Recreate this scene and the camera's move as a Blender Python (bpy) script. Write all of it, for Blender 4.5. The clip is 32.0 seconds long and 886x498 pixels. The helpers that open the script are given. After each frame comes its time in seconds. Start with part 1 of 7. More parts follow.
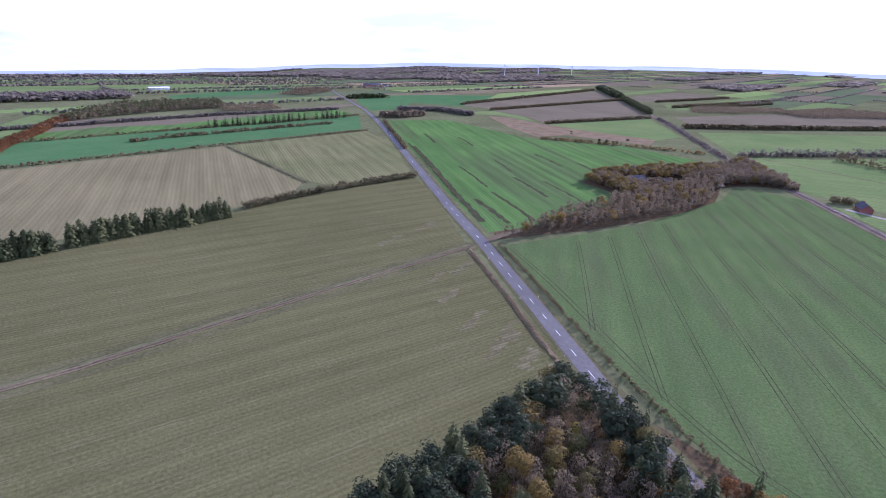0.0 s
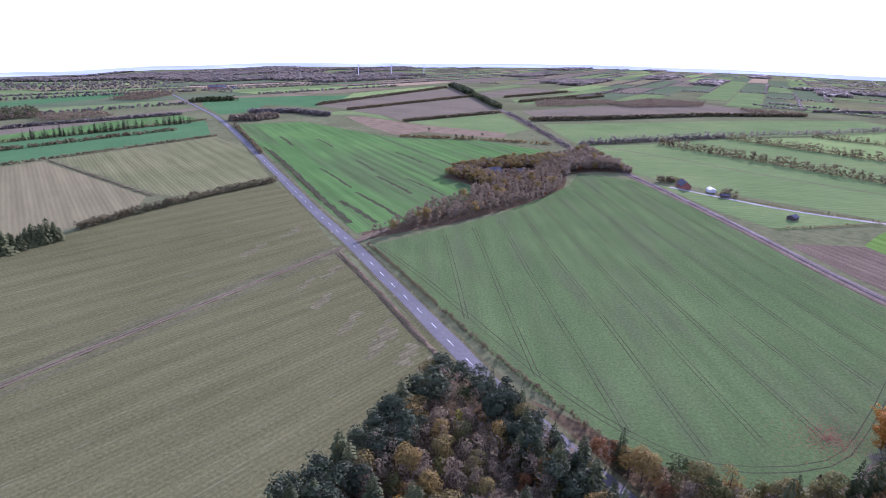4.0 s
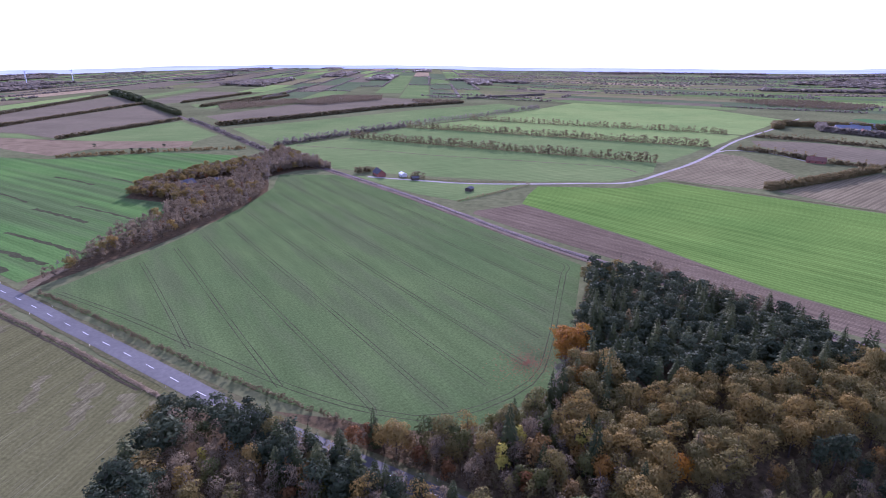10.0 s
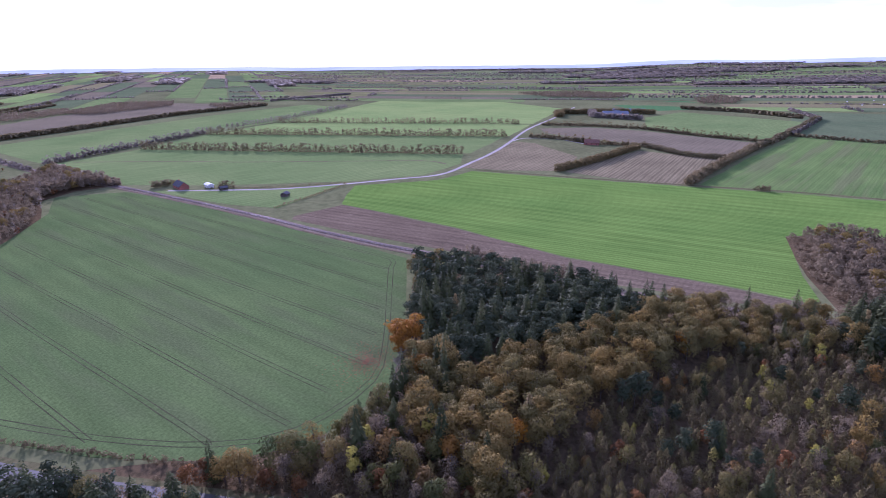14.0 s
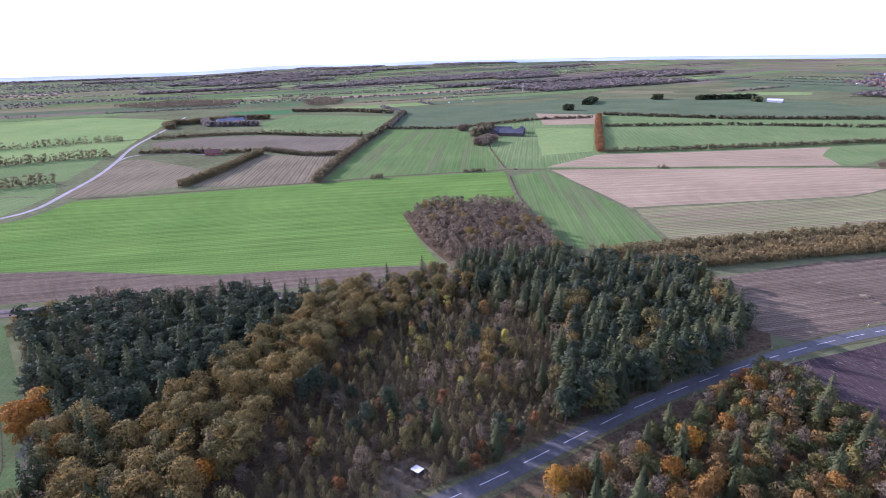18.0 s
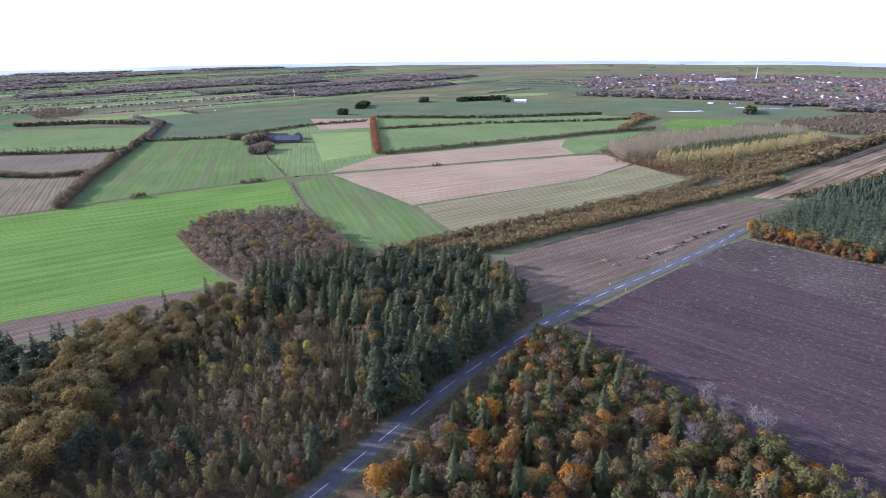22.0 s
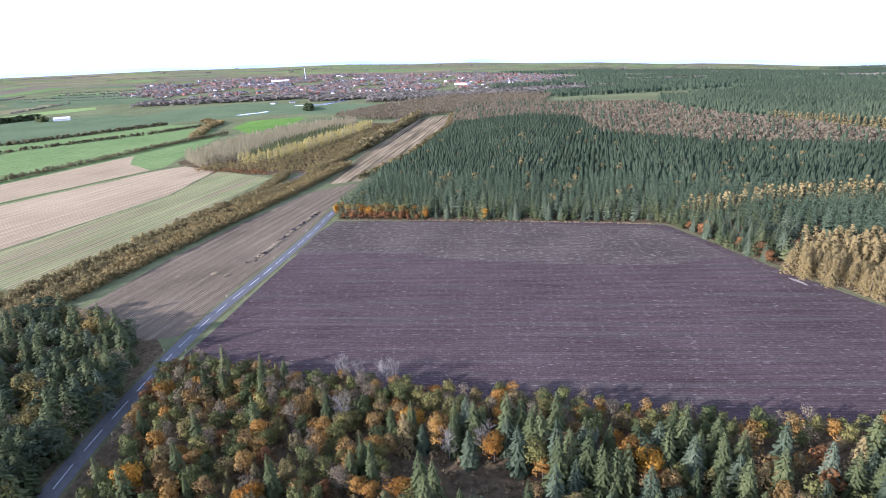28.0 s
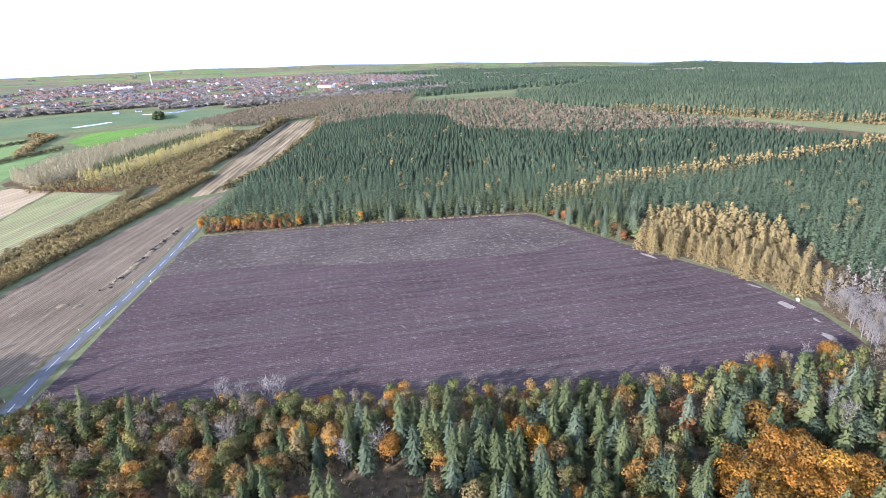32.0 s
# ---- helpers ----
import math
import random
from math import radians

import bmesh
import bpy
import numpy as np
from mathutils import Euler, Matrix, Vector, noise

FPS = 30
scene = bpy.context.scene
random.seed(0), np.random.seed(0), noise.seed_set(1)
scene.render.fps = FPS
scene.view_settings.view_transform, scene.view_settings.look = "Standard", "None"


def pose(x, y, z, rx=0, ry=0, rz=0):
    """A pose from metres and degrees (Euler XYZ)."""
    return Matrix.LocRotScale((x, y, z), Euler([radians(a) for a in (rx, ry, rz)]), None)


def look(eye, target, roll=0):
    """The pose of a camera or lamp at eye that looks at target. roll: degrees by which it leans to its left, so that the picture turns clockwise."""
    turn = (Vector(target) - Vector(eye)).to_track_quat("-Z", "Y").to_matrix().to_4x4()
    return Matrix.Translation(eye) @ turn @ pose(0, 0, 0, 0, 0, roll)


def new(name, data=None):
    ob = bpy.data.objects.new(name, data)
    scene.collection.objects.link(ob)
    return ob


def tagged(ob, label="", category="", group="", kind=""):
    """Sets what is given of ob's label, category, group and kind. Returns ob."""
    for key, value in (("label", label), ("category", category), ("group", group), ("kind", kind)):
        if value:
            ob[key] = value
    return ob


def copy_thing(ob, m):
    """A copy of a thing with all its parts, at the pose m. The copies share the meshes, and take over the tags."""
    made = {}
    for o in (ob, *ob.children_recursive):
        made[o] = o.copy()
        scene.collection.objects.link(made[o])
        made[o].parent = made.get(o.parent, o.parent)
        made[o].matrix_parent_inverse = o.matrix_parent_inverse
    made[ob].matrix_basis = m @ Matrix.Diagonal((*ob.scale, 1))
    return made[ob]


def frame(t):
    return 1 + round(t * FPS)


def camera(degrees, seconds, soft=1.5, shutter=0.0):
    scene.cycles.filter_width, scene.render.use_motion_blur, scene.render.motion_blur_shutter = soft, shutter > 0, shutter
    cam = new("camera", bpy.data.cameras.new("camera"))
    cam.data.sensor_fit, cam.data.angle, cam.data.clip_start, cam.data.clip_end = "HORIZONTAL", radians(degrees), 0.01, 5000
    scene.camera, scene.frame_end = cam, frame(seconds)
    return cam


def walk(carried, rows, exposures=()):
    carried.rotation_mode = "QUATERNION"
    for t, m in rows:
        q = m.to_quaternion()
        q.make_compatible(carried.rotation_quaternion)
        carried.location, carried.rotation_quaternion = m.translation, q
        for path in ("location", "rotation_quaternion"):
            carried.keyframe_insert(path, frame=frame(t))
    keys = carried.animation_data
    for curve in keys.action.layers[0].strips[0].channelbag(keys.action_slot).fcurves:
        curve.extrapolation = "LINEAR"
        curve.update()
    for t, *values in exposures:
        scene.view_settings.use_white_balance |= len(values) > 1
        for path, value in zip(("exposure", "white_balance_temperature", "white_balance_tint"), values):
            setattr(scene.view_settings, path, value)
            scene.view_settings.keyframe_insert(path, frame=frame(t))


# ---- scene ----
# ---------------------------------------------------------------- camera
EYE_HEIGHT = 105.0
cam = camera(77.25, 32.0, 0.9)
# seconds, heading clockwise from +y, tilt, lean, in degrees
PATH = [
    (0, -0.00, -19.96, 2.24),
    (0.5, 1.17, -20.01, 2.35),
    (1, 2.81, -19.94, 2.32),
    (1.5, 5.02, -19.86, 2.34),
    (2, 7.33, -19.77, 2.27),
    (2.5, 9.28, -19.73, 2.20),
    (4.5, 16.52, -19.48, 1.89),
    (5, 19.67, -19.36, 2.01),
    (5.5, 23.49, -19.26, 1.79),
    (6, 26.30, -19.16, 1.58),
    (6.5, 28.86, -19.14, 1.39),
    (7, 31.39, -19.11, 1.33),
    (7.5, 33.48, -19.08, 1.16),
    (8, 35.36, -19.06, 1.01),
    (8.5, 37.36, -19.06, 0.90),
    (9, 40.00, -19.03, 0.70),
    (9.5, 42.46, -19.05, 0.59),
    (10, 44.50, -19.03, 0.51),
    (10.5, 46.43, -19.00, 0.30),
    (11, 48.43, -19.02, 0.15),
    (11.5, 50.46, -19.02, 0.07),
    (12, 52.67, -19.01, -0.00),
    (12.5, 55.14, -19.04, -0.11),
    (13, 57.72, -19.05, -0.07),
    (13.5, 60.61, -19.07, -0.34),
    (15.5, 73.36, -18.82, 0.04),
    (16, 78.04, -18.78, -0.28),
    (16.5, 83.29, -18.80, -0.16),
    (17, 88.82, -18.89, -0.28),
    (17.5, 94.74, -18.93, -0.68),
    (18, 100.68, -18.96, -1.12),
    (18.5, 105.84, -19.01, -1.08),
    (19, 109.99, -18.91, -0.51),
    (19.5, 113.22, -18.89, -0.34),
    (20, 115.67, -18.83, -0.51),
    (20.5, 117.54, -18.84, -0.51),
    (21, 119.07, -18.86, -0.67),
    (21.5, 120.81, -18.87, -0.89),
    (22, 123.16, -18.86, -0.86),
    (22.5, 125.98, -18.87, -1.12),
    (23, 129.59, -18.89, -1.30),
    (23.5, 133.77, -18.94, -1.51),
    (24, 137.23, -19.02, -1.64),
    (24.5, 140.09, -19.05, -1.80),
    (25, 142.99, -19.09, -1.97),
    (25.5, 146.41, -19.11, -2.10),
    (27.5, 160.19, -19.59, -2.49),
    (28, 164.31, -19.68, -2.70),
    (28.5, 167.61, -19.85, -2.95),
    (29, 170.29, -19.96, -3.04),
    (29.5, 172.74, -20.10, -3.14),
    (30, 174.77, -20.14, -3.19),
    (30.5, 175.93, -20.24, -3.27),
    (31, 176.58, -20.29, -3.30),
    (31.5, 177.08, -20.31, -3.35),
    (32, 177.53, -20.21, -3.31),
]


def aim(heading, tilt):
    a, b = radians(heading), radians(tilt)
    return (10 * math.sin(a) * math.cos(b), 10 * math.cos(a) * math.cos(b), EYE_HEIGHT + 10 * math.sin(b))


EXPOSURES = [(0, 0.87, 4800, 42), (2, 0.92, 4800, 44), (6, 1.17, 4750, 50), (9, 0.97, 4750, 52), (13, 0.84, 4750, 52), (16, 0.88, 4750, 49), (19, 1.15, 4800, 41), (22, 1.08, 4800, 37), (25, 0.9, 4800, 34), (28, 1.52, 4850, 27), (32, 1.86, 4850, 24)]
walk(cam, [(t, look((0, 0, EYE_HEIGHT), aim(h, p), r)) for t, h, p, r in PATH], EXPOSURES)

# ---------------------------------------------------------------- light
SUN_HEADING, SUN_HEIGHT = 45.0, 19.0
world = bpy.data.worlds.new("sky")
scene.world = world
world.use_nodes = True
wn, wl = world.node_tree.nodes, world.node_tree.links
wn.clear()


def link(links, a, b):
    links.new(a, b)


sky = wn.new("ShaderNodeTexSky")
sky.sky_type, sky.sun_disc = "NISHITA", False
sky.sun_elevation, sky.sun_rotation = radians(SUN_HEIGHT), radians(SUN_HEADING)
sky.air_density, sky.dust_density, sky.ozone_density = 1.0, 2.0, 1.0
w_coord = wn.new("ShaderNodeTexCoord")
w_map = wn.new("ShaderNodeMapping")
w_map.inputs["Scale"].default_value = (1.6, 1.6, 9.0)
w_cloud = wn.new("ShaderNodeTexNoise")
w_cloud.inputs["Scale"].default_value = 1.7
w_cloud.inputs["Detail"].default_value = 6.0
w_cloud.inputs["Roughness"].default_value = 0.55
w_ramp = wn.new("ShaderNodeValToRGB")
w_ramp.color_ramp.elements[0].position, w_ramp.color_ramp.elements[0].color = 0.38, (5.6, 5.7, 5.9, 1)
w_ramp.color_ramp.elements[1].position, w_ramp.color_ramp.elements[1].color = 0.52, (8.3, 8.6, 9.2, 1)
w_mix = wn.new("ShaderNodeMixRGB")
w_sep = wn.new("ShaderNodeSeparateXYZ")
w_haze = wn.new("ShaderNodeMapRange")
w_haze.inputs["From Min"].default_value, w_haze.inputs["From Max"].default_value = 0.12, 0.75
w_haze.inputs["To Min"].default_value, w_haze.inputs["To Max"].default_value = 0.9, 0.25
w_bg = wn.new("ShaderNodeBackground")
w_bg.inputs["Strength"].default_value = 0.1
w_out = wn.new("ShaderNodeOutputWorld")
link(wl, w_coord.outputs["Generated"], w_map.inputs["Vector"])
link(wl, w_map.outputs["Vector"], w_cloud.inputs["Vector"])
link(wl, w_cloud.outputs["Fac"], w_ramp.inputs["Fac"])
link(wl, w_coord.outputs["Generated"], w_sep.inputs["Vector"])
link(wl, w_sep.outputs["Z"], w_haze.inputs["Value"])
link(wl, w_haze.outputs["Result"], w_mix.inputs[0])
link(wl, sky.outputs["Color"], w_mix.inputs[1])
link(wl, w_ramp.outputs["Color"], w_mix.inputs[2])
link(wl, w_mix.outputs["Color"], w_bg.inputs["Color"])
link(wl, w_bg.outputs["Background"], w_out.inputs["Surface"])

sun_data = bpy.data.lights.new("sun", "SUN")
sun_data.energy, sun_data.angle, sun_data.color = 4.7, radians(1.0), (1.0, 0.87, 0.70)
sun_lamp = new("sun", sun_data)
sh, se = radians(SUN_HEADING), radians(SUN_HEIGHT)
sun_lamp.matrix_world = look((900 * math.sin(sh), 900 * math.cos(sh), 900 * math.tan(se)), (0, 0, 0))


# ---------------------------------------------------------------- materials
def ramp_node(nodes, stops):
    r = nodes.new("ShaderNodeValToRGB")
    el = r.color_ramp.elements
    while len(el) < len(stops):
        el.new(0.5)
    for e, (p, c) in zip(el, stops):
        e.position, e.color = p, (*c, 1)
    return r


def surface(name, rough=0.85, metal=0.0, spec=0.25):
    m = bpy.data.materials.new(name)
    m.use_nodes = True
    b = m.node_tree.nodes["Principled BSDF"]
    b.inputs["Roughness"].default_value, b.inputs["Metallic"].default_value = rough, metal
    b.inputs["Specular IOR Level"].default_value = spec
    return m, m.node_tree.nodes, m.node_tree.links, b


def noise_of(nodes, links, vec, scale, detail=4.0, rough=0.6):
    n = nodes.new("ShaderNodeTexNoise")
    n.inputs["Scale"].default_value, n.inputs["Detail"].default_value, n.inputs["Roughness"].default_value = scale, detail, rough
    link(links, vec, n.inputs["Vector"])
    return n.outputs["Fac"]


def blend(nodes, links, kind, fac, a, b):
    x = nodes.new("ShaderNodeMixRGB")
    x.blend_type = kind
    for sock, val in zip(x.inputs, (fac, a, b)):
        if isinstance(val, (int, float)):
            sock.default_value = val
        elif isinstance(val, tuple):
            sock.default_value = (*val, 1)
        else:
            link(links, val, sock)
    return x.outputs["Color"]


def field_surface(name, dark, light, heading, rows=3.0, row_depth=0.35, patch=0.012, streak=(0.35, 0.02), third=None, flecks=None, bump=0.25, fleck_size=(1.7, 0.16), lines=None, fleck_share=0.57):
    """Crop or soil with drill rows along a heading, long streaks and broad patches."""
    m, nd, ln, b = surface(name, 1.0, 0, 0.0)
    co = nd.new("ShaderNodeTexCoord").outputs["Object"]
    turn = nd.new("ShaderNodeMapping")
    turn.inputs["Rotation"].default_value = (0, 0, radians(heading))
    link(ln, co, turn.inputs["Vector"])
    v = turn.outputs["Vector"]
    stretch = nd.new("ShaderNodeMapping")
    stretch.inputs["Scale"].default_value = (streak[0], streak[1], 1)
    link(ln, v, stretch.inputs["Vector"])
    streaks = noise_of(nd, ln, stretch.outputs["Vector"], 1.0, 5, 0.65)
    broad = noise_of(nd, ln, v, patch, 4, 0.55)
    fine = noise_of(nd, ln, v, 0.9, 5, 0.7)
    base = ramp_node(nd, [(0.32, dark), (0.68, light)])
    link(ln, broad, base.inputs["Fac"])
    col = base.outputs["Color"]
    if third:
        other = ramp_node(nd, [(0.48, (0, 0, 0)), (0.62, (1, 1, 1))])
        link(ln, noise_of(nd, ln, stretch.outputs["Vector"], 0.55, 3, 0.5), other.inputs["Fac"])
        col = blend(nd, ln, "MIX", other.outputs["Color"], col, third)
    s_ramp = ramp_node(nd, [(0.3, (1 - row_depth,) * 3), (0.7, (1 + row_depth * 0.6,) * 3)])
    link(ln, streaks, s_ramp.inputs["Fac"])
    col = blend(nd, ln, "MULTIPLY", 1.0, col, s_ramp.outputs["Color"])
    wave = nd.new("ShaderNodeTexWave")
    wave.bands_direction = "X"
    wave.inputs["Scale"].default_value = 0.314 / rows
    wave.inputs["Distortion"].default_value, wave.inputs["Detail"].default_value, wave.inputs["Detail Scale"].default_value = 1.2, 2, 0.4
    link(ln, v, wave.inputs["Vector"])
    w_r = ramp_node(nd, [(0.0, (1 - row_depth * 0.45,) * 3), (1.0, (1 + row_depth * 0.3,) * 3)])
    link(ln, wave.outputs["Fac"], w_r.inputs["Fac"])
    col = blend(nd, ln, "MULTIPLY", 0.8, col, w_r.outputs["Color"])
    f_r = ramp_node(nd, [(0.3, (0.66,) * 3), (0.7, (1.32,) * 3)])
    link(ln, fine, f_r.inputs["Fac"])
    col = blend(nd, ln, "MULTIPLY", 0.8, col, f_r.outputs["Color"])
    if lines:
        thin = nd.new("ShaderNodeTexWave")
        thin.bands_direction, thin.wave_profile = "X", "SIN"
        thin.inputs["Scale"].default_value = 0.314 / lines[0]
        thin.inputs["Distortion"].default_value, thin.inputs["Detail"].default_value, thin.inputs["Detail Scale"].default_value = lines[2], 3, 0.5
        link(ln, v, thin.inputs["Vector"])
        t_r = ramp_node(nd, [(0.25, (1 - lines[1],) * 3), (0.75, (1 + lines[1] * 0.7,) * 3)])
        link(ln, thin.outputs["Fac"], t_r.inputs["Fac"])
        col = blend(nd, ln, "MULTIPLY", 0.9, col, t_r.outputs["Color"])
    if flecks:
        long = nd.new("ShaderNodeMapping")
        long.inputs["Scale"].default_value = (*fleck_size, 1)
        link(ln, v, long.inputs["Vector"])
        fk = ramp_node(nd, [(fleck_share, (0, 0, 0)), (fleck_share + 0.09, (0.7, 0.7, 0.7))])
        link(ln, noise_of(nd, ln, long.outputs["Vector"], 1.0, 4, 0.7), fk.inputs["Fac"])
        col = blend(nd, ln, "MIX", fk.outputs["Color"], col, flecks)
    link(ln, col, b.inputs["Base Color"])
    bp = nd.new("ShaderNodeBump")
    bp.inputs["Strength"].default_value, bp.inputs["Distance"].default_value = bump, 0.3
    link(ln, fine, bp.inputs["Height"])
    link(ln, bp.outputs["Normal"], b.inputs["Normal"])
    return m


def leaf_surface(name, stops, patch=0.12, through_light=0.24, rough=0.7, island=0.17, tree=0.5):
    """Foliage: the hue drifts from tree to tree and from clump to clump."""
    m, nd, ln, b = surface(name, rough, 0, 0.04)
    co = nd.new("ShaderNodeTexCoord").outputs["Object"]
    info = nd.new("ShaderNodeObjectInfo")
    geo = nd.new("ShaderNodeNewGeometry")
    drift = noise_of(nd, ln, co, patch, 3, 0.6)
    add1 = nd.new("ShaderNodeMath")
    add1.operation = "MULTIPLY_ADD"
    link(ln, geo.outputs["Random Per Island"], add1.inputs[0])
    add1.inputs[1].default_value = island
    link(ln, drift, add1.inputs[2])
    add2 = nd.new("ShaderNodeMath")
    add2.operation = "MULTIPLY_ADD"
    link(ln, info.outputs["Random"], add2.inputs[0])
    add2.inputs[1].default_value = tree
    link(ln, add1.outputs[0], add2.inputs[2])
    sub = nd.new("ShaderNodeMath")
    sub.operation = "SUBTRACT"
    link(ln, add2.outputs[0], sub.inputs[0])
    sub.inputs[1].default_value = (tree + island) / 2
    r = ramp_node(nd, stops)
    link(ln, sub.outputs[0], r.inputs["Fac"])
    link(ln, r.outputs["Color"], b.inputs["Base Color"])
    tr = nd.new("ShaderNodeBsdfTranslucent")
    link(ln, r.outputs["Color"], tr.inputs["Color"])
    mx = nd.new("ShaderNodeMixShader")
    mx.inputs[0].default_value = through_light
    out = nd["Material Output"]
    link(ln, b.outputs[0], mx.inputs[1])
    link(ln, tr.outputs[0], mx.inputs[2])
    link(ln, mx.outputs[0], out.inputs["Surface"])
    return m


def rough_surface(name, a, c, scale=1.0, rough=0.85, metal=0.0, bump=0.2, lo=0.35, hi=0.65):
    m, nd, ln, b = surface(name, rough, metal, 0.0 if rough >= 0.8 else 0.3)
    co = nd.new("ShaderNodeTexCoord").outputs["Object"]
    n1 = noise_of(nd, ln, co, scale, 6, 0.65)
    n2 = noise_of(nd, ln, co, scale * 0.07, 3, 0.5)
    r = ramp_node(nd, [(lo, a), (hi, c)])
    link(ln, n1, r.inputs["Fac"])
    r2 = ramp_node(nd, [(0.3, (0.8,) * 3), (0.7, (1.15,) * 3)])
    link(ln, n2, r2.inputs["Fac"])
    link(ln, blend(nd, ln, "MULTIPLY", 1.0, r.outputs["Color"], r2.outputs["Color"]), b.inputs["Base Color"])
    bp = nd.new("ShaderNodeBump")
    bp.inputs["Strength"].default_value, bp.inputs["Distance"].default_value = bump, 0.05
    link(ln, n1, bp.inputs["Height"])
    link(ln, bp.outputs["Normal"], b.inputs["Normal"])
    return m


M_GROUND = rough_surface("meadow", (0.10, 0.112, 0.048), (0.155, 0.158, 0.074), 0.15)
M_FLOOR = rough_surface("forest_floor", (0.06, 0.048, 0.026), (0.13, 0.095, 0.05), 0.5)
M_VERGE = rough_surface("verge_grass", (0.078, 0.084, 0.034), (0.138, 0.124, 0.062), 0.7)
M_STRAW = rough_surface("dry_grass", (0.135, 0.105, 0.06), (0.25, 0.195, 0.115), 0.9)
M_DITCH = rough_surface("ditch_soil", (0.045, 0.04, 0.025), (0.10, 0.08, 0.05), 0.7)
M_ASPHALT = rough_surface("asphalt", (0.068, 0.067, 0.060), (0.094, 0.091, 0.082), 0.6, 0.75, 0, 0.05)
M_TRAM = rough_surface("wheel_rut", (0.046, 0.05, 0.026), (0.082, 0.082, 0.043), 0.9)
M_PAINT = rough_surface("road_paint", (0.6, 0.6, 0.6), (0.8, 0.8, 0.8), 1.5, 0.6)
M_GRAVEL = rough_surface("gravel", (0.26, 0.235, 0.21), (0.40, 0.37, 0.33), 0.8)
M_TRACK = rough_surface("dirt_track", (0.118, 0.094, 0.056), (0.176, 0.142, 0.088), 0.6)
M_BALLAST = rough_surface("ballast", (0.12, 0.095, 0.07), (0.22, 0.178, 0.136), 1.2)
M_STEEL = rough_surface("rail_steel", (0.17, 0.15, 0.135), (0.26, 0.235, 0.215), 2, 0.7, 0.2, 0.02)
M_SLEEPER = rough_surface("sleeper", (0.10, 0.085, 0.07), (0.17, 0.15, 0.13), 2)
M_WATER, _n, _l, _b = surface("water", 0.12, 0, 0.6)
_b.inputs["Base Color"].default_value = (0.10, 0.14, 0.18, 1)
M_TRUNK = rough_surface("bark", (0.06, 0.05, 0.04), (0.13, 0.105, 0.085), 3)
M_PALE = rough_surface("pale_bark", (0.17, 0.152, 0.125), (0.27, 0.243, 0.205), 2)
M_STRAWPALE = rough_surface("pale_straw", (0.19, 0.148, 0.085), (0.31, 0.25, 0.15), 1.4)
M_TARP = rough_surface("dark_roots", (0.03, 0.03, 0.035), (0.075, 0.075, 0.09), 1.2)
M_SAND = rough_surface("dried_mud", (0.17, 0.145, 0.115), (0.25, 0.215, 0.17), 0.8)
M_BRICK = rough_surface("red_brick", (0.22, 0.09, 0.065), (0.32, 0.14, 0.10), 2)
M_RENDER = rough_surface("white_wall", (0.5, 0.49, 0.46), (0.66, 0.65, 0.62), 1)
M_TILE = rough_surface("red_tile", (0.15, 0.085, 0.062), (0.22, 0.125, 0.09), 1.5)
M_SLATE = rough_surface("grey_roof", (0.08, 0.08, 0.085), (0.145, 0.143, 0.148), 1.0)
M_BLUE = rough_surface("blue_grey_roof", (0.15, 0.165, 0.19), (0.22, 0.24, 0.27), 0.6)
M_WHITE = rough_surface("white_metal", (0.7, 0.71, 0.72), (0.82, 0.82, 0.83), 0.4, 0.45)
M_GLASS, _n, _l, _b = surface("window_glass", 0.08, 0, 0.6)
_b.inputs["Base Color"].default_value = (0.03, 0.035, 0.04, 1)
M_POST = rough_surface("post_plastic", (0.65, 0.62, 0.5), (0.8, 0.78, 0.7), 3, 0.5)
M_ORANGE = rough_surface("post_band", (0.6, 0.35, 0.03), (0.7, 0.42, 0.05), 3, 0.5)

L_SPRUCE = leaf_surface("spruce_needles", [(0.0, (0.040, 0.050, 0.020)), (0.5, (0.075, 0.088, 0.034)), (1.0, (0.125, 0.132, 0.050))], island=0.22, tree=0.7)
L_BLUE = leaf_surface("blue_spruce_needles", [(0.0, (0.052, 0.068, 0.036)), (0.5, (0.092, 0.112, 0.062)), (1.0, (0.150, 0.168, 0.098))], island=0.22, tree=0.7)
L_PLANT = leaf_surface("plantation_needles", [(0.0, (0.042, 0.058, 0.030)), (0.5, (0.072, 0.094, 0.050)), (1.0, (0.105, 0.128, 0.064))], 0.012, island=0.35)
L_PINE = leaf_surface("pine_needles", [(0.0, (0.034, 0.045, 0.024)), (0.5, (0.062, 0.078, 0.040)), (1.0, (0.105, 0.118, 0.058))], island=0.2)
L_OAK = leaf_surface("oak_leaves", [(0.0, (0.115, 0.108, 0.037)), (0.3, (0.165, 0.140, 0.045)), (0.6, (0.208, 0.156, 0.046)), (1.0, (0.285, 0.192, 0.048))], island=0.12, tree=0.6, through_light=0.36)
L_MIXED = leaf_surface("mixed_autumn_leaves", [(0.0, (0.070, 0.085, 0.030)), (0.3, (0.120, 0.120, 0.036)), (0.5, (0.168, 0.150, 0.042)), (0.64, (0.150, 0.112, 0.050)), (0.85, (0.230, 0.140, 0.036)), (1.0, (0.290, 0.150, 0.030))], island=0.08, tree=1.0)
L_DULL = leaf_surface("dull_autumn_leaves", [(0.0, (0.115, 0.104, 0.044)), (0.5, (0.190, 0.152, 0.062)), (1.0, (0.275, 0.205, 0.076))], 0.05, island=0.08, through_light=0.4)
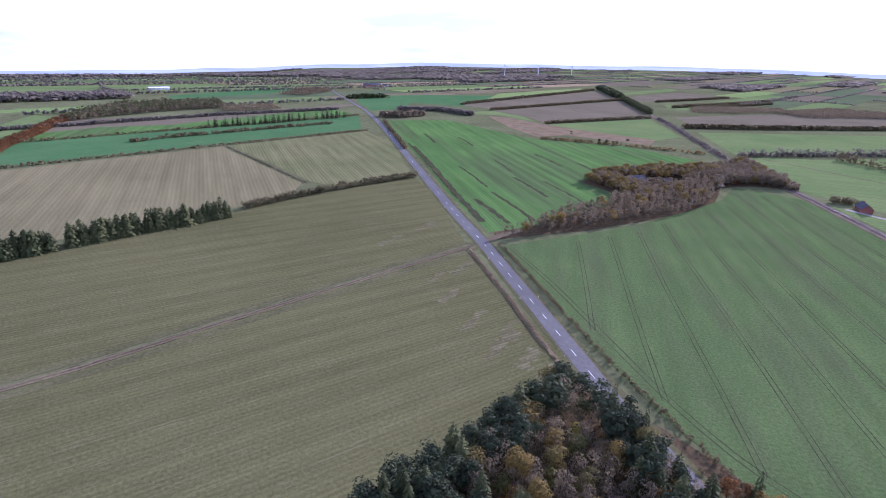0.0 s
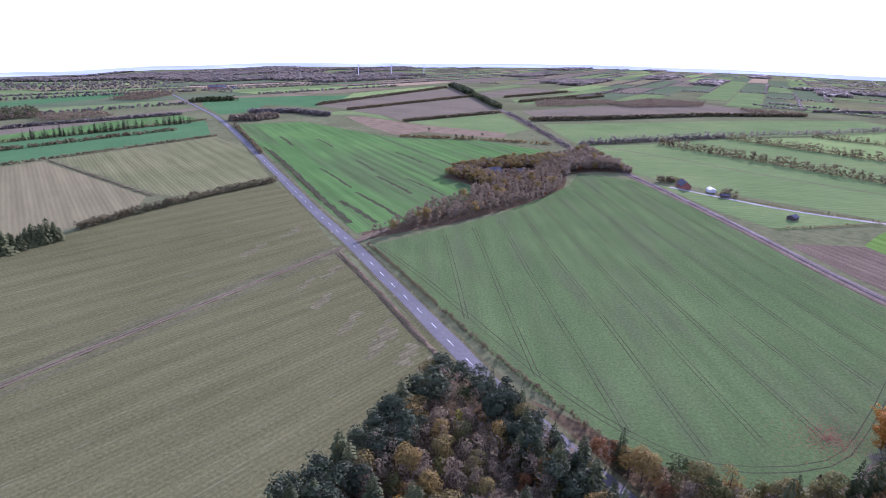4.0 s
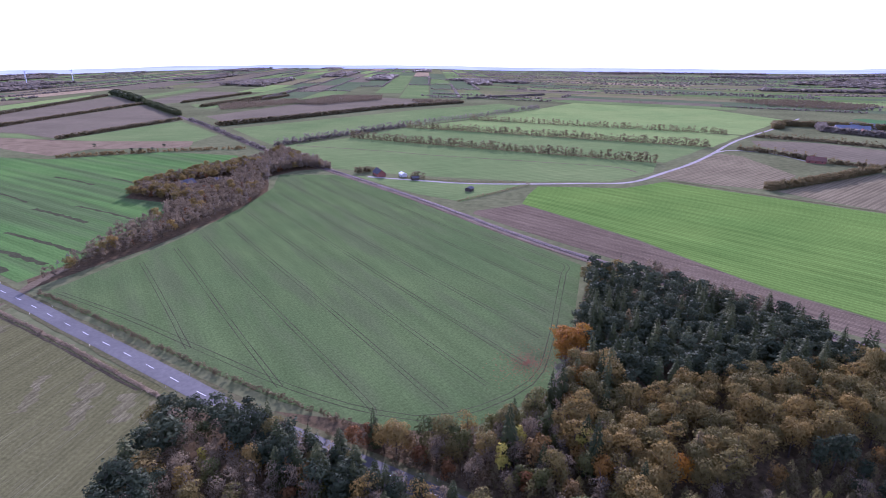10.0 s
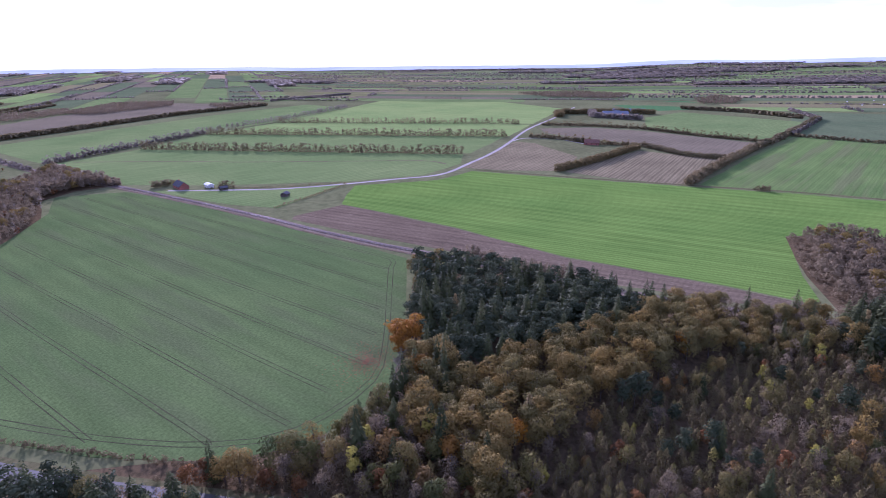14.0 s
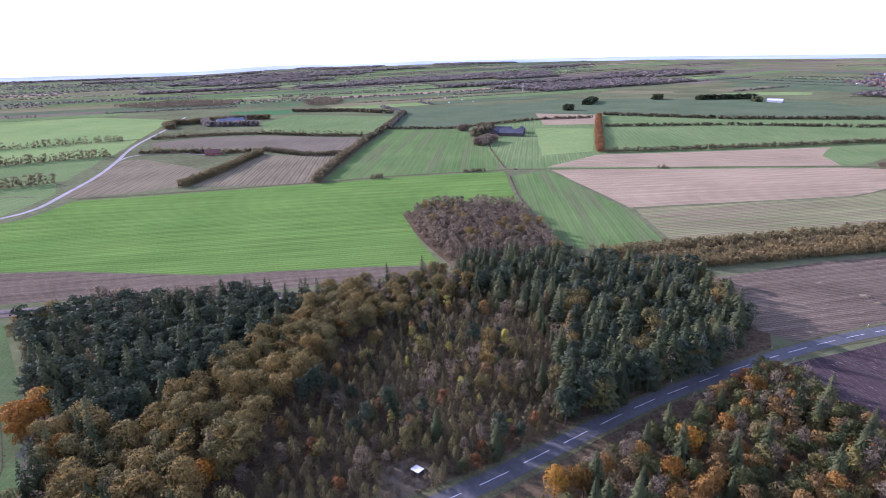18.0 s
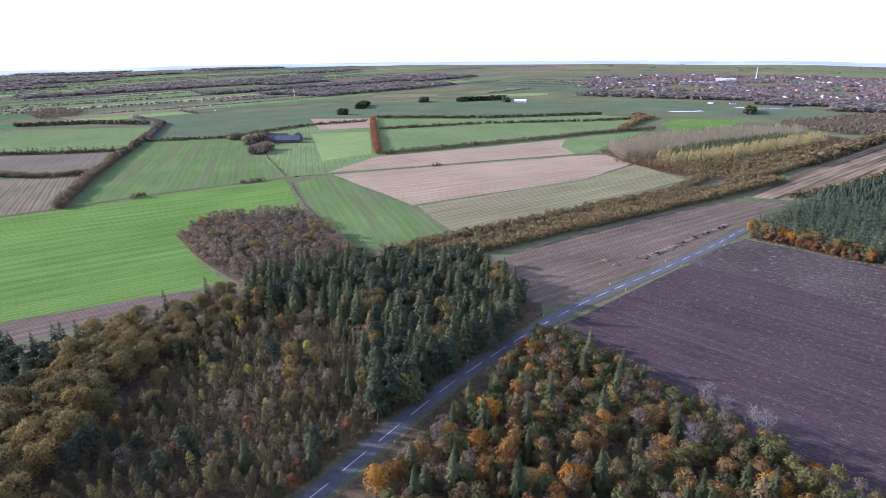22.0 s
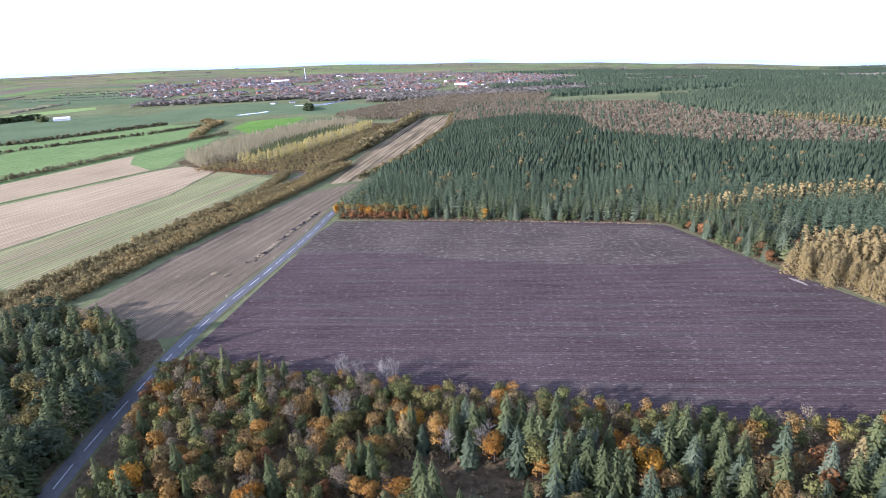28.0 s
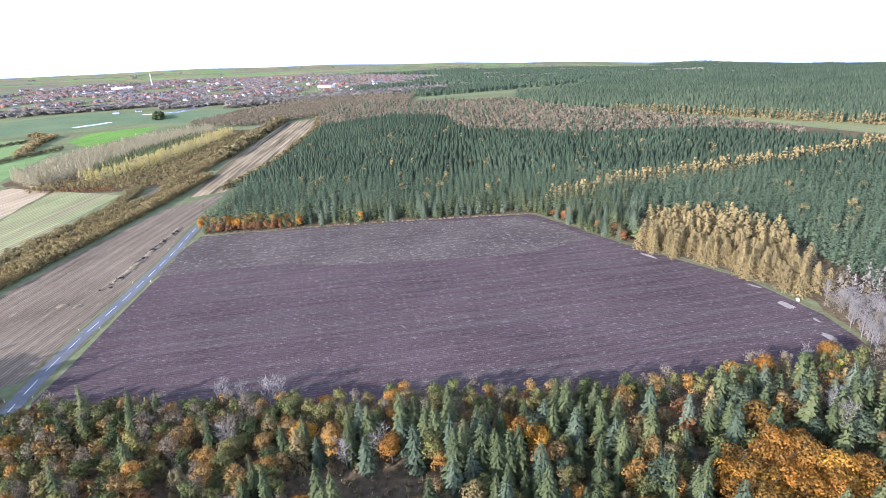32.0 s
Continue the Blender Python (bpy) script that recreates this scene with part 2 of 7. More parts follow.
L_SCRUB = leaf_surface("dry_scrub", [(0.0, (0.09, 0.08, 0.04)), (0.5, (0.15, 0.12, 0.062)), (1.0, (0.23, 0.17, 0.085))], 0.1)
L_BIRCH = leaf_surface("birch_leaves", [(0.0, (0.088, 0.076, 0.036)), (0.5, (0.142, 0.120, 0.050)), (0.8, (0.180, 0.158, 0.050)), (1.0, (0.270, 0.240, 0.046))], island=0.12, through_light=0.32)
L_BEECH = leaf_surface("beech_leaves", [(0.0, (0.140, 0.090, 0.020)), (0.5, (0.275, 0.122, 0.016)), (1.0, (0.370, 0.215, 0.024))], tree=0.8, island=0.2)
L_LARCH = leaf_surface("larch_needles", [(0.0, (0.165, 0.128, 0.052)), (0.5, (0.250, 0.190, 0.074)), (1.0, (0.340, 0.255, 0.095))], island=0.14)
L_POPLAR = leaf_surface("poplar_leaves", [(0.0, (0.26, 0.215, 0.075)), (0.5, (0.38, 0.315, 0.10)), (1.0, (0.50, 0.42, 0.125))], through_light=0.4)
L_PALE = leaf_surface("pale_twigs", [(0.0, (0.25, 0.215, 0.12)), (0.5, (0.34, 0.295, 0.165)), (1.0, (0.42, 0.37, 0.205))], through_light=0.4)
L_BARE = leaf_surface("bare_twigs", [(0.0, (0.138, 0.112, 0.065)), (0.5, (0.195, 0.158, 0.094)), (1.0, (0.255, 0.206, 0.122))], island=0.1, tree=0.4, through_light=0.42)
L_TWIG = leaf_surface("silver_twigs", [(0.0, (0.13, 0.112, 0.085)), (0.5, (0.185, 0.162, 0.125)), (1.0, (0.24, 0.212, 0.165))])
L_BRIGHTLEAF = leaf_surface("yellow_green_leaves", [(0.0, (0.20, 0.19, 0.035)), (0.5, (0.32, 0.29, 0.05)), (1.0, (0.46, 0.40, 0.07))])
L_HEDGE = leaf_surface("hedge_leaves", [(0.0, (0.105, 0.098, 0.048)), (0.5, (0.165, 0.140, 0.068)), (1.0, (0.235, 0.185, 0.088))], 0.08, through_light=0.4)
L_RUST = leaf_surface("rusty_leaves", [(0.0, (0.11, 0.058, 0.025)), (0.5, (0.19, 0.095, 0.035)), (1.0, (0.28, 0.145, 0.046))], 0.08)
L_WOODS = leaf_surface("bare_woods", [(0.0, (0.15, 0.135, 0.102)), (0.5, (0.205, 0.182, 0.140)), (1.0, (0.26, 0.220, 0.162))], 0.02, through_light=0.45)

F_OLIVE = field_surface("stubble_olive", (0.104, 0.104, 0.041), (0.126, 0.122, 0.050), 55, 14.0, 0.15, 0.008, (0.3, 0.01), flecks=(0.21, 0.195, 0.11), fleck_size=(2.6, 0.05), fleck_share=0.585, lines=(1.9, 0.08, 1.0))
F_STRAWY = field_surface("straw_on_stubble", (0.125, 0.117, 0.055), (0.155, 0.142, 0.072), 55, 5.0, 0.25, 0.05, (0.4, 0.05), flecks=(0.27, 0.24, 0.15), fleck_size=(3.0, 0.2), lines=(1.7, 0.12, 1.0))
F_TAN = field_surface("stubble_tan", (0.168, 0.154, 0.074), (0.208, 0.186, 0.090), 157, 12.0, 0.14, 0.01, (0.12, 0.008), lines=(3.0, 0.07, 1.0))
F_TANGREEN = field_surface("stubble_green", (0.138, 0.148, 0.060), (0.180, 0.176, 0.077), 157, 12.0, 0.2, 0.015, (0.15, 0.01), lines=(3.0, 0.1, 1.0))
F_WHEAT = field_surface("winter_wheat", (0.083, 0.122, 0.042), (0.102, 0.142, 0.048), 12, 11.7, 0.10, 0.014, (0.12, 0.02), third=(0.094, 0.122, 0.048), lines=(0.9, 0.03, 0.6))
F_BRIGHT = field_surface("bright_crop", (0.105, 0.180, 0.036), (0.138, 0.218, 0.044), 1, 11.0, 0.2, 0.012, (0.16, 0.012), bump=0.4, lines=(3.4, 0.13, 3.0))
F_GREEN = field_surface("green_crop", (0.082, 0.155, 0.042), (0.108, 0.188, 0.050), -14, 12.0, 0.20, 0.012, (0.10, 0.006), third=(0.092, 0.135, 0.048), lines=(2.6, 0.07, 0.8))
F_EMERALD = field_surface("deep_green_crop", (0.066, 0.142, 0.052), (0.088, 0.168, 0.062), 45, 8.0, 0.12, 0.01)
F_PALE = field_surface("pale_green_grass", (0.125, 0.178, 0.060), (0.168, 0.215, 0.076), 110, 6.0, 0.2, 0.01, lines=(3.2, 0.08, 1.0))
F_LIME = field_surface("sunlit_grass", (0.17, 0.24, 0.075), (0.22, 0.28, 0.09), 160, 6.0, 0.2, 0.008)
F_PLOUGH = field_surface("ploughed_soil", (0.056, 0.040, 0.036), (0.080, 0.057, 0.052), 79, 5.0, 0.22, 0.02, (0.5, 0.02), third=(0.073, 0.058, 0.049), flecks=(0.34, 0.29, 0.25), bump=0.8, fleck_size=(3.2, 0.3), fleck_share=0.59, lines=(1.3, 0.12, 0.8))
F_WEEDY = field_surface("weedy_plough", (0.061, 0.049, 0.039), (0.088, 0.071, 0.055), 79, 5.0, 0.22, 0.03, (0.5, 0.02), flecks=(0.36, 0.33, 0.27), bump=0.8, fleck_size=(2.8, 0.26), fleck_share=0.57, lines=(1.3, 0.12, 0.8))
F_PINK = field_surface("harvested_pink", (0.270, 0.208, 0.118), (0.340, 0.265, 0.152), 4, 9.0, 0.18, 0.012, (0.2, 0.01), lines=(3.2, 0.14, 0.8))
F_BROWN = field_surface("brown_soil", (0.120, 0.094, 0.060), (0.160, 0.126, 0.080), 0, 6.0, 0.3, 0.02, (0.3, 0.012), flecks=(0.26, 0.21, 0.145), bump=0.5, fleck_size=(1.8, 0.12), lines=(1.5, 0.2, 1.0))
F_STRIPE = field_surface("striped_brown", (0.160, 0.138, 0.078), (0.210, 0.180, 0.100), 95, 7.0, 0.24, 0.012, lines=(3.5, 0.15, 1.0))
F_PURPLE = field_surface("stubble_mauve", (0.142, 0.124, 0.078), (0.178, 0.152, 0.096), -80, 6.0, 0.18, 0.01)
F_FURROW = field_surface("cleared_strip", (0.20, 0.152, 0.085), (0.28, 0.22, 0.125), -6, 5.5, 0.6, 0.02, (0.2, 0.008), third=(0.12, 0.098, 0.055), bump=0.6)
F_GRASS = field_surface("field_grass", (0.100, 0.155, 0.045), (0.132, 0.188, 0.056), 105, 6.0, 0.14, 0.015, (0.15, 0.01), third=(0.128, 0.152, 0.06), lines=(2.6, 0.06, 1.0))
F_DULL = field_surface("dull_meadow", (0.092, 0.122, 0.058), (0.122, 0.148, 0.072), 60, 8.0, 0.16, 0.01)
F_TANROW = field_surface("tan_green_rows", (0.180, 0.185, 0.078), (0.230, 0.220, 0.098), 0, 7.0, 0.2, 0.015, (0.2, 0.01), third=(0.20, 0.165, 0.09), lines=(3.2, 0.2, 1.2))


# ---------------------------------------------------------------- builders
def part(name, bm, material, parent=None, label=""):
    me = bpy.data.meshes.new(name)
    bm.to_mesh(me)
    bm.free()
    if material:
        me.materials.append(material)
    ob = new(name, me)
    ob.parent = parent
    return tagged(ob, label) if label else ob


def base_at(name, x, y, z=0.0, turn=0.0):
    e = new(name)
    e.empty_display_size = 0.5
    e.matrix_basis = pose(x, y, z, 0, 0, turn)
    return e


def smooth01(x):
    x = min(max(x, 0.0), 1.0)
    return x * x * (3 - 2 * x)


# the land rises or falls gently towards the horizon: heading, height of the rim
RIM = [(0, -10), (10, 10), (22, 32), (32, 46), (60, 38), (75, 46), (90, 80), (105, 92), (122, 90), (138, 84), (153, 64), (165, 36), (178, -6), (188, -40), (200, -84), (216, -131), (235, -165), (270, -175), (320, -140), (330, -127), (340, -95), (349, -52), (360, -10)]


def land(x, y):
    r = math.hypot(x, y)
    if r < 1300:
        return 0.0
    a = math.degrees(math.atan2(x, y)) % 360
    for (a0, z0), (a1, z1) in zip(RIM, RIM[1:]):
        if a0 <= a <= a1:
            rim = z0 + (z1 - z0) * smooth01((a - a0) / (a1 - a0))
            break
    return (rim - 26) * smooth01((r - 1300) / 3300) + 6 * smooth01((r - 1600) / 1500) * noise.noise((x / 700, y / 700, 0.3))


def ribbon_points(pts, step=6.0):
    """A smooth line through the points."""
    p = [Vector((*q, 0)) for q in pts]
    p = [p[0] * 2 - p[1]] + p + [p[-1] * 2 - p[-2]]
    out = []
    for a, b, c, d in zip(p, p[1:], p[2:], p[3:]):
        n = max(2, int((c - b).length / step))
        for k in range(n):
            t = k / n
            out.append(0.5 * ((2 * b) + (c - a) * t + (2 * a - 5 * b + 4 * c - d) * t * t + (3 * b - a - 3 * c + d) * t ** 3))
    out.append(p[-2])
    return out


def ribbon(name, pts, width, z, material, parent=None, label="", side=0.0, step=6.0, thick=0.03, wobble=0.0, seed=0):
    """A strip of that width along a line, moved sideways to the line's right by side."""
    rng = random.Random(seed)
    line = ribbon_points(pts, step)
    bm = bmesh.new()
    prev = None
    for k, q in enumerate(line):
        d = (line[min(k + 1, len(line) - 1)] - line[max(k - 1, 0)]).normalized()
        n = Vector((d.y, -d.x, 0))
        h = land(q.x, q.y) + z
        a = q + n * (side - width / 2 + rng.uniform(-wobble, wobble))
        b = q + n * (side + width / 2 + rng.uniform(-wobble, wobble))
        ring = [bm.verts.new((a.x, a.y, h - thick)), bm.verts.new((a.x, a.y, h)), bm.verts.new((b.x, b.y, h)), bm.verts.new((b.x, b.y, h - thick))]
        if prev:
            for i in range(3):
                bm.faces.new((prev[i], prev[i + 1], ring[i + 1], ring[i]))
        prev = ring
    bmesh.ops.recalc_face_normals(bm, faces=bm.faces)
    return part(name, bm, material, parent, label)


OUTLINES = []


def sheet(name, pts, z, material, label, parent=None, category="field", wobble=1.2, seed=1):
    """A field: its outline is broken up a little, and it stands a few centimetres proud."""
    rng = random.Random(seed + len(pts) + int(abs(pts[0][0])))
    OUTLINES.append((pts, min(p[0] for p in pts), max(p[0] for p in pts), min(p[1] for p in pts), max(p[1] for p in pts)))
    rim = []
    for (x0, y0), (x1, y1) in zip(pts, pts[1:] + pts[:1]):
        n = max(1, int(math.hypot(x1 - x0, y1 - y0) / 25))
        for k in range(n):
            t = k / n
            w = wobble if k else 0
            rim.append((x0 + (x1 - x0) * t + rng.uniform(-w, w), y0 + (y1 - y0) * t + rng.uniform(-w, w)))
    bm = bmesh.new()
    top = [bm.verts.new((x, y, land(x, y) + z)) for x, y in rim]
    low = [bm.verts.new((x, y, land(x, y) + z - 0.06)) for x, y in rim]
    f = bm.faces.new(top)
    for i in range(len(rim)):
        j = (i + 1) % len(rim)
        bm.faces.new((top[i], low[i], low[j], top[j]))
    bmesh.ops.recalc_face_normals(bm, faces=bm.faces)
    if f.normal.z < 0:
        bmesh.ops.reverse_faces(bm, faces=bm.faces)
    bmesh.ops.triangulate(bm, faces=[f])
    ob = part(name, bm, material, parent)
    return tagged(ob, label, category, kind="structure") if not parent else tagged(ob, label)


def raw_mesh(name, v, f, materials, mi=None):
    """A mesh from arrays of places (with normals, where there are six columns) and triangles."""
    me = bpy.data.meshes.new(name)
    me.vertices.add(len(v))
    me.vertices.foreach_set("co", np.ascontiguousarray(v[:, :3], dtype=np.float32).ravel())
    me.loops.add(len(f) * 3)
    me.loops.foreach_set("vertex_index", np.ascontiguousarray(f, dtype=np.int32).ravel())
    me.polygons.add(len(f))
    me.polygons.foreach_set("loop_start", np.arange(len(f), dtype=np.int32) * 3)
    for m in materials:
        me.materials.append(m)
    if mi is not None:
        me.polygons.foreach_set("material_index", np.ascontiguousarray(mi, dtype=np.int32))
    me.update(calc_edges=True)
    if v.shape[1] == 6:
        soft = me.attributes.new("custom_normal", "FLOAT_VECTOR", "POINT")
        soft.data.foreach_set("vector", np.ascontiguousarray(v[:, 3:], dtype=np.float32).ravel())
    return me


def with_normals(v):
    """Adds normals that point away from the stem."""
    if v.shape[1] == 6:
        return v
    d = v * [1, 1, 0] + [0, 0, 0.3]
    return np.concatenate([v, d / (np.linalg.norm(d, axis=1)[:, None] + 1e-9)], 1)


def cards(places, outward, size, rng, droop=0.0):
    """Small bent leaf clumps at the places, facing about outward: two triangles each."""
    n = len(places)
    nrm = outward + rng.normal(0, 0.3, (n, 3))
    nrm /= np.linalg.norm(nrm, axis=1)[:, None] + 1e-9
    ref = rng.normal(0, 1, (n, 3))
    u = np.cross(nrm, ref)
    u /= np.linalg.norm(u, axis=1)[:, None] + 1e-9
    w = np.cross(nrm, u)
    s = size * rng.uniform(0.6, 1.3, (n, 1))
    a, b = places + u * s, places - u * s
    c, d = places + w * s * 0.8 + nrm * s * 0.3, places - w * s * 0.8 - nrm * s * 0.15
    v = np.stack([a, c, b, d], 1)
    v[:, :, 2] -= droop * s
    i = np.arange(n)[:, None] * 4
    f = np.concatenate([i + [[0, 1, 2]], i + [[0, 2, 3]]], 0)
    soft = outward / (np.linalg.norm(outward, axis=1)[:, None] + 1e-9) + nrm * 0.35 + [0, 0, 0.15]
    soft /= np.linalg.norm(soft, axis=1)[:, None] + 1e-9
    return np.concatenate([v.reshape(-1, 3), np.repeat(soft, 4, 0)], 1), f


def stem(p0, p1, r0, r1, sides=5):
    """A tapered stick."""
    p0, p1 = np.array(p0, float), np.array(p1, float)
    d = (p1 - p0) / (np.linalg.norm(p1 - p0) + 1e-9)
    u = np.cross(d, [0.31, 0.87, 0.2])
    u /= np.linalg.norm(u)
    w = np.cross(d, u)
    a = np.linspace(0, 2 * math.pi, sides, endpoint=False)
    ring = np.cos(a)[:, None] * u + np.sin(a)[:, None] * w
    v = np.concatenate([p0 + ring * r0, p1 + ring * r1])
    k = np.arange(sides)
    j = (k + 1) % sides
    f = np.concatenate([np.stack([k, j, j + sides], 1), np.stack([k, j + sides, k + sides], 1)])
    return v, f


def join(pieces):
    vs, fs, o = [], [], 0
    six = any(v.shape[1] == 6 for v, _ in pieces)
    for v, f in pieces:
        vs.append(with_normals(v) if six else v)
        fs.append(f + o)
        o += len(v)
    return np.concatenate(vs), np.concatenate(fs)


def conifer_crown(rng, h, r, layers, spokes, low=0.08, tufts=4, size=1.0, taper=0.72):
    """Whorls of drooping boughs; each bough carries small pointed sprays of needles along it."""
    v, f, nrm = [], [], []
    lean = rng.uniform(0, 6.3)
    for k in range(layers):
        t = min(max((k + rng.uniform(-0.4, 0.4)) / layers, 0), 0.985)
        z = h * (low + (1 - low) * t)
        reach = r * (1 - t) ** taper * (0.75 + 0.25 * min(1, t * 6)) + 0.04 * r
        n = max(4, int(spokes * (1 - 0.45 * t)))
        a0 = rng.uniform(0, 6.3)
        for i in range(n):
            a = a0 + 6.283 * i / n + rng.uniform(-0.35, 0.35)
            ln = reach * rng.uniform(0.6, 1.15) * (1 + 0.12 * math.cos(a - lean))
            droop = rng.uniform(0.18, 0.42)
            m = max(1, int(round(tufts * (0.35 + 0.65 * ln / r))))
            for j in range(m):
                s = 1 - 0.72 * j / max(1, tufts) - rng.uniform(0, 0.1)
                b = a + rng.uniform(-0.5, 0.5) * (0.5 if j == 0 else 1.0) * 0.6
                dx, dy = math.cos(b), math.sin(b)
                q0 = ln * max(0.05, s - 0.34)
                q1, w = ln * s, (0.16 + 0.11 * ln) * size * rng.uniform(0.8, 1.25)
                zz = z + rng.uniform(-0.1, 0.1) * ln
                ux, uy = math.cos(a) * q0, math.sin(a) * q0
                tx, ty = ux + dx * (q1 - q0), uy + dy * (q1 - q0)
                mx, my = (ux + tx) / 2, (uy + ty) / 2
                o = len(v)
                v += [(ux, uy, zz - droop * q0 + 0.12), (mx + dy * w, my - dx * w, zz - droop * (q0 + q1) / 2 - 0.04), (tx, ty, zz - droop * q1 - 0.05 * ln), (mx - dy * w, my + dx * w, zz - droop * (q0 + q1) / 2 - 0.04)]
                f += [(o, o + 1, o + 2), (o, o + 2, o + 3)]
                nrm += [(dx * 0.75 + rng.uniform(-0.2, 0.2), dy * 0.75 + rng.uniform(-0.2, 0.2), 0.7)] * 4
    o = len(v)
    v += [(0.1, 0, h * 0.93), (-0.06, 0.09, h * 0.93), (-0.06, -0.09, h * 0.93), (0, 0, h * 1.04)]
    f += [(o, o + 1, o + 3), (o + 1, o + 2, o + 3), (o + 2, o, o + 3)]
    nrm += [(1, 0, 0.4), (-0.6, 0.8, 0.4), (-0.6, -0.8, 0.4), (0, 0, 1)]
    nrm = np.array(nrm)
    return np.concatenate([np.array(v), nrm / np.linalg.norm(nrm, axis=1)[:, None]], 1), np.array(f)


def feather_cone(rng, h, r, n, size, low=0.06, layers=14):
    """Soft, feathery boughs of a larch: leaf clumps thickest along loose whorls."""
    t = (np.floor(rng.uniform(0, 1, n) ** 1.25 * layers) + rng.normal(0, 0.22, n)) / layers
    t = np.clip(t, 0, 0.99)
    a = rng.uniform(0, 6.3, n)
    a = a + 0.25 * np.sin(a * 5 + np.floor(t * layers) * 1.7)
    q = (r * (1 - t) ** 0.75 + 0.1) * rng.uniform(0.25, 1.05, n)
    p = np.stack([q * np.cos(a), q * np.sin(a), h * (low + (1 - low) * t) - 0.18 * q], 1)
    d = np.stack([np.cos(a) * 0.6, np.sin(a) * 0.6, np.full(n, 0.8)], 1)
    return cards(p, d, size, rng)


def cone_tree(rng, h, r, sides=7, tiers=3):
    """A light conifer for far stands: ragged stacked skirts."""
    v, f = [], []
    for k in range(tiers):
        z0, z1 = h * (0.06 + 0.8 * k / tiers), h * (0.06 + 0.8 * k / tiers + 0.42)
        rr = r * (1 - 0.86 * k / tiers)
        o = len(v)
        for i in range(sides):
            a = 6.283 * i / sides + rng.uniform(-0.2, 0.2)
            q = rr * (1.2 if i % 2 else 0.5) * rng.uniform(0.8, 1.2)
            v.append((q * math.cos(a), q * math.sin(a), z0 - 0.15 * q + rng.uniform(-0.3, 0.3)))
        v.append((rng.uniform(-0.1, 0.1), rng.uniform(-0.1, 0.1), min(z1, h)))
        f += [(o + i, o + (i + 1) % sides, o + sides) for i in range(sides)]
    v = np.array(v, float)
    d = v * [1, 1, 0] + [0, 0, 0.45 * r]
    return np.concatenate([v, d / np.linalg.norm(d, axis=1)[:, None]], 1), np.array(f)


def round_crown(rng, h, r, n, size, lobes=8, low=0.3, flat=0.8):
    """Leaf clumps on the outside of several overlapping lobes, with gaps between."""
    cs = []
    for k in range(lobes):
        a = rng.uniform(0, 6.3)
        q = r * 0.58 * math.sqrt(rng.uniform(0, 1))
        cs.append((q * math.cos(a), q * math.sin(a), h * rng.uniform(low + 0.18, 0.84) - 0.12 * q))
    cs.append((0, 0, h * 0.8))
    cs = np.array(cs)
    rad = r * rng.uniform(0.36, 0.56, len(cs))
    which = rng.integers(0, len(cs), n)
    d = rng.normal(0, 1, (n, 3))
    d[:, 2] = np.abs(d[:, 2]) * 1.1 - 0.35
    d /= np.linalg.norm(d, axis=1)[:, None]
    p = cs[which] + d * (rad[which] * rng.uniform(0.72, 1.05, n))[:, None] * [1, 1, flat]
    p[:, 2] = np.clip(p[:, 2], h * low * 0.8, h)
    return cards(p, d, size, rng)


def slim_crown(rng, h, r, n, size, low=0.15):
    """A narrow, open crown of a young tree."""
    t = rng.uniform(0, 1, n) ** 0.8
    a = rng.uniform(0, 6.3, n)
    prof = np.sin(np.clip(t * 0.9 + 0.12, 0, 1) * math.pi) ** 0.7
    q = r * prof * rng.uniform(0.35, 1.05, n)
    d = np.stack([np.cos(a), np.sin(a), np.full(n, 0.45)], 1)
    p = np.stack([q * np.cos(a), q * np.sin(a), h * (low + (1 - low) * t)], 1)
    return cards(p, d, size, rng)


def limbs(rng, h, r, n, r0, start=0.3, twigs=0):
    """Trunk and limbs."""
    lean = rng.uniform(-0.03, 0.03, 2) * h
    pieces = [stem((0, 0, -0.2), (lean[0], lean[1], h * 0.85), r0, r0 * 0.25, 6)]
    for k in range(n):
        t = start + (0.75 - start) * (k + rng.uniform(0, 1)) / n
        a = k * 2.4 + rng.uniform(-0.4, 0.4)
        b = np.array([lean[0] * t, lean[1] * t, h * t])
        e = b + np.array([math.cos(a) * r * 0.8, math.sin(a) * r * 0.8, h * rng.uniform(0.14, 0.3)])
        pieces.append(stem(b, e, r0 * 0.42 * (1.2 - t), r0 * 0.1, 4))
        for j in range(twigs):
            s = rng.uniform(0.35, 1.0)
            m = b + (e - b) * s
            d = rng.normal(0, 1, 3)
            d[2] = abs(d[2]) + 0.6
            d /= np.linalg.norm(d)
            pieces.append(stem(m, m + d * r * rng.uniform(0.35, 0.7), r0 * 0.3, 0.03, 3))
    return join(pieces)


# name: leaves, bark, height, radius, label, category, maker
KINDS = {}


def tree_kind(key, name, leaf, bark, label, make, light, variants=3):
    KINDS[key] = {"name": name, "leaf": leaf, "bark": bark, "label": label, "make": make, "light": light, "n": variants, "at": []}


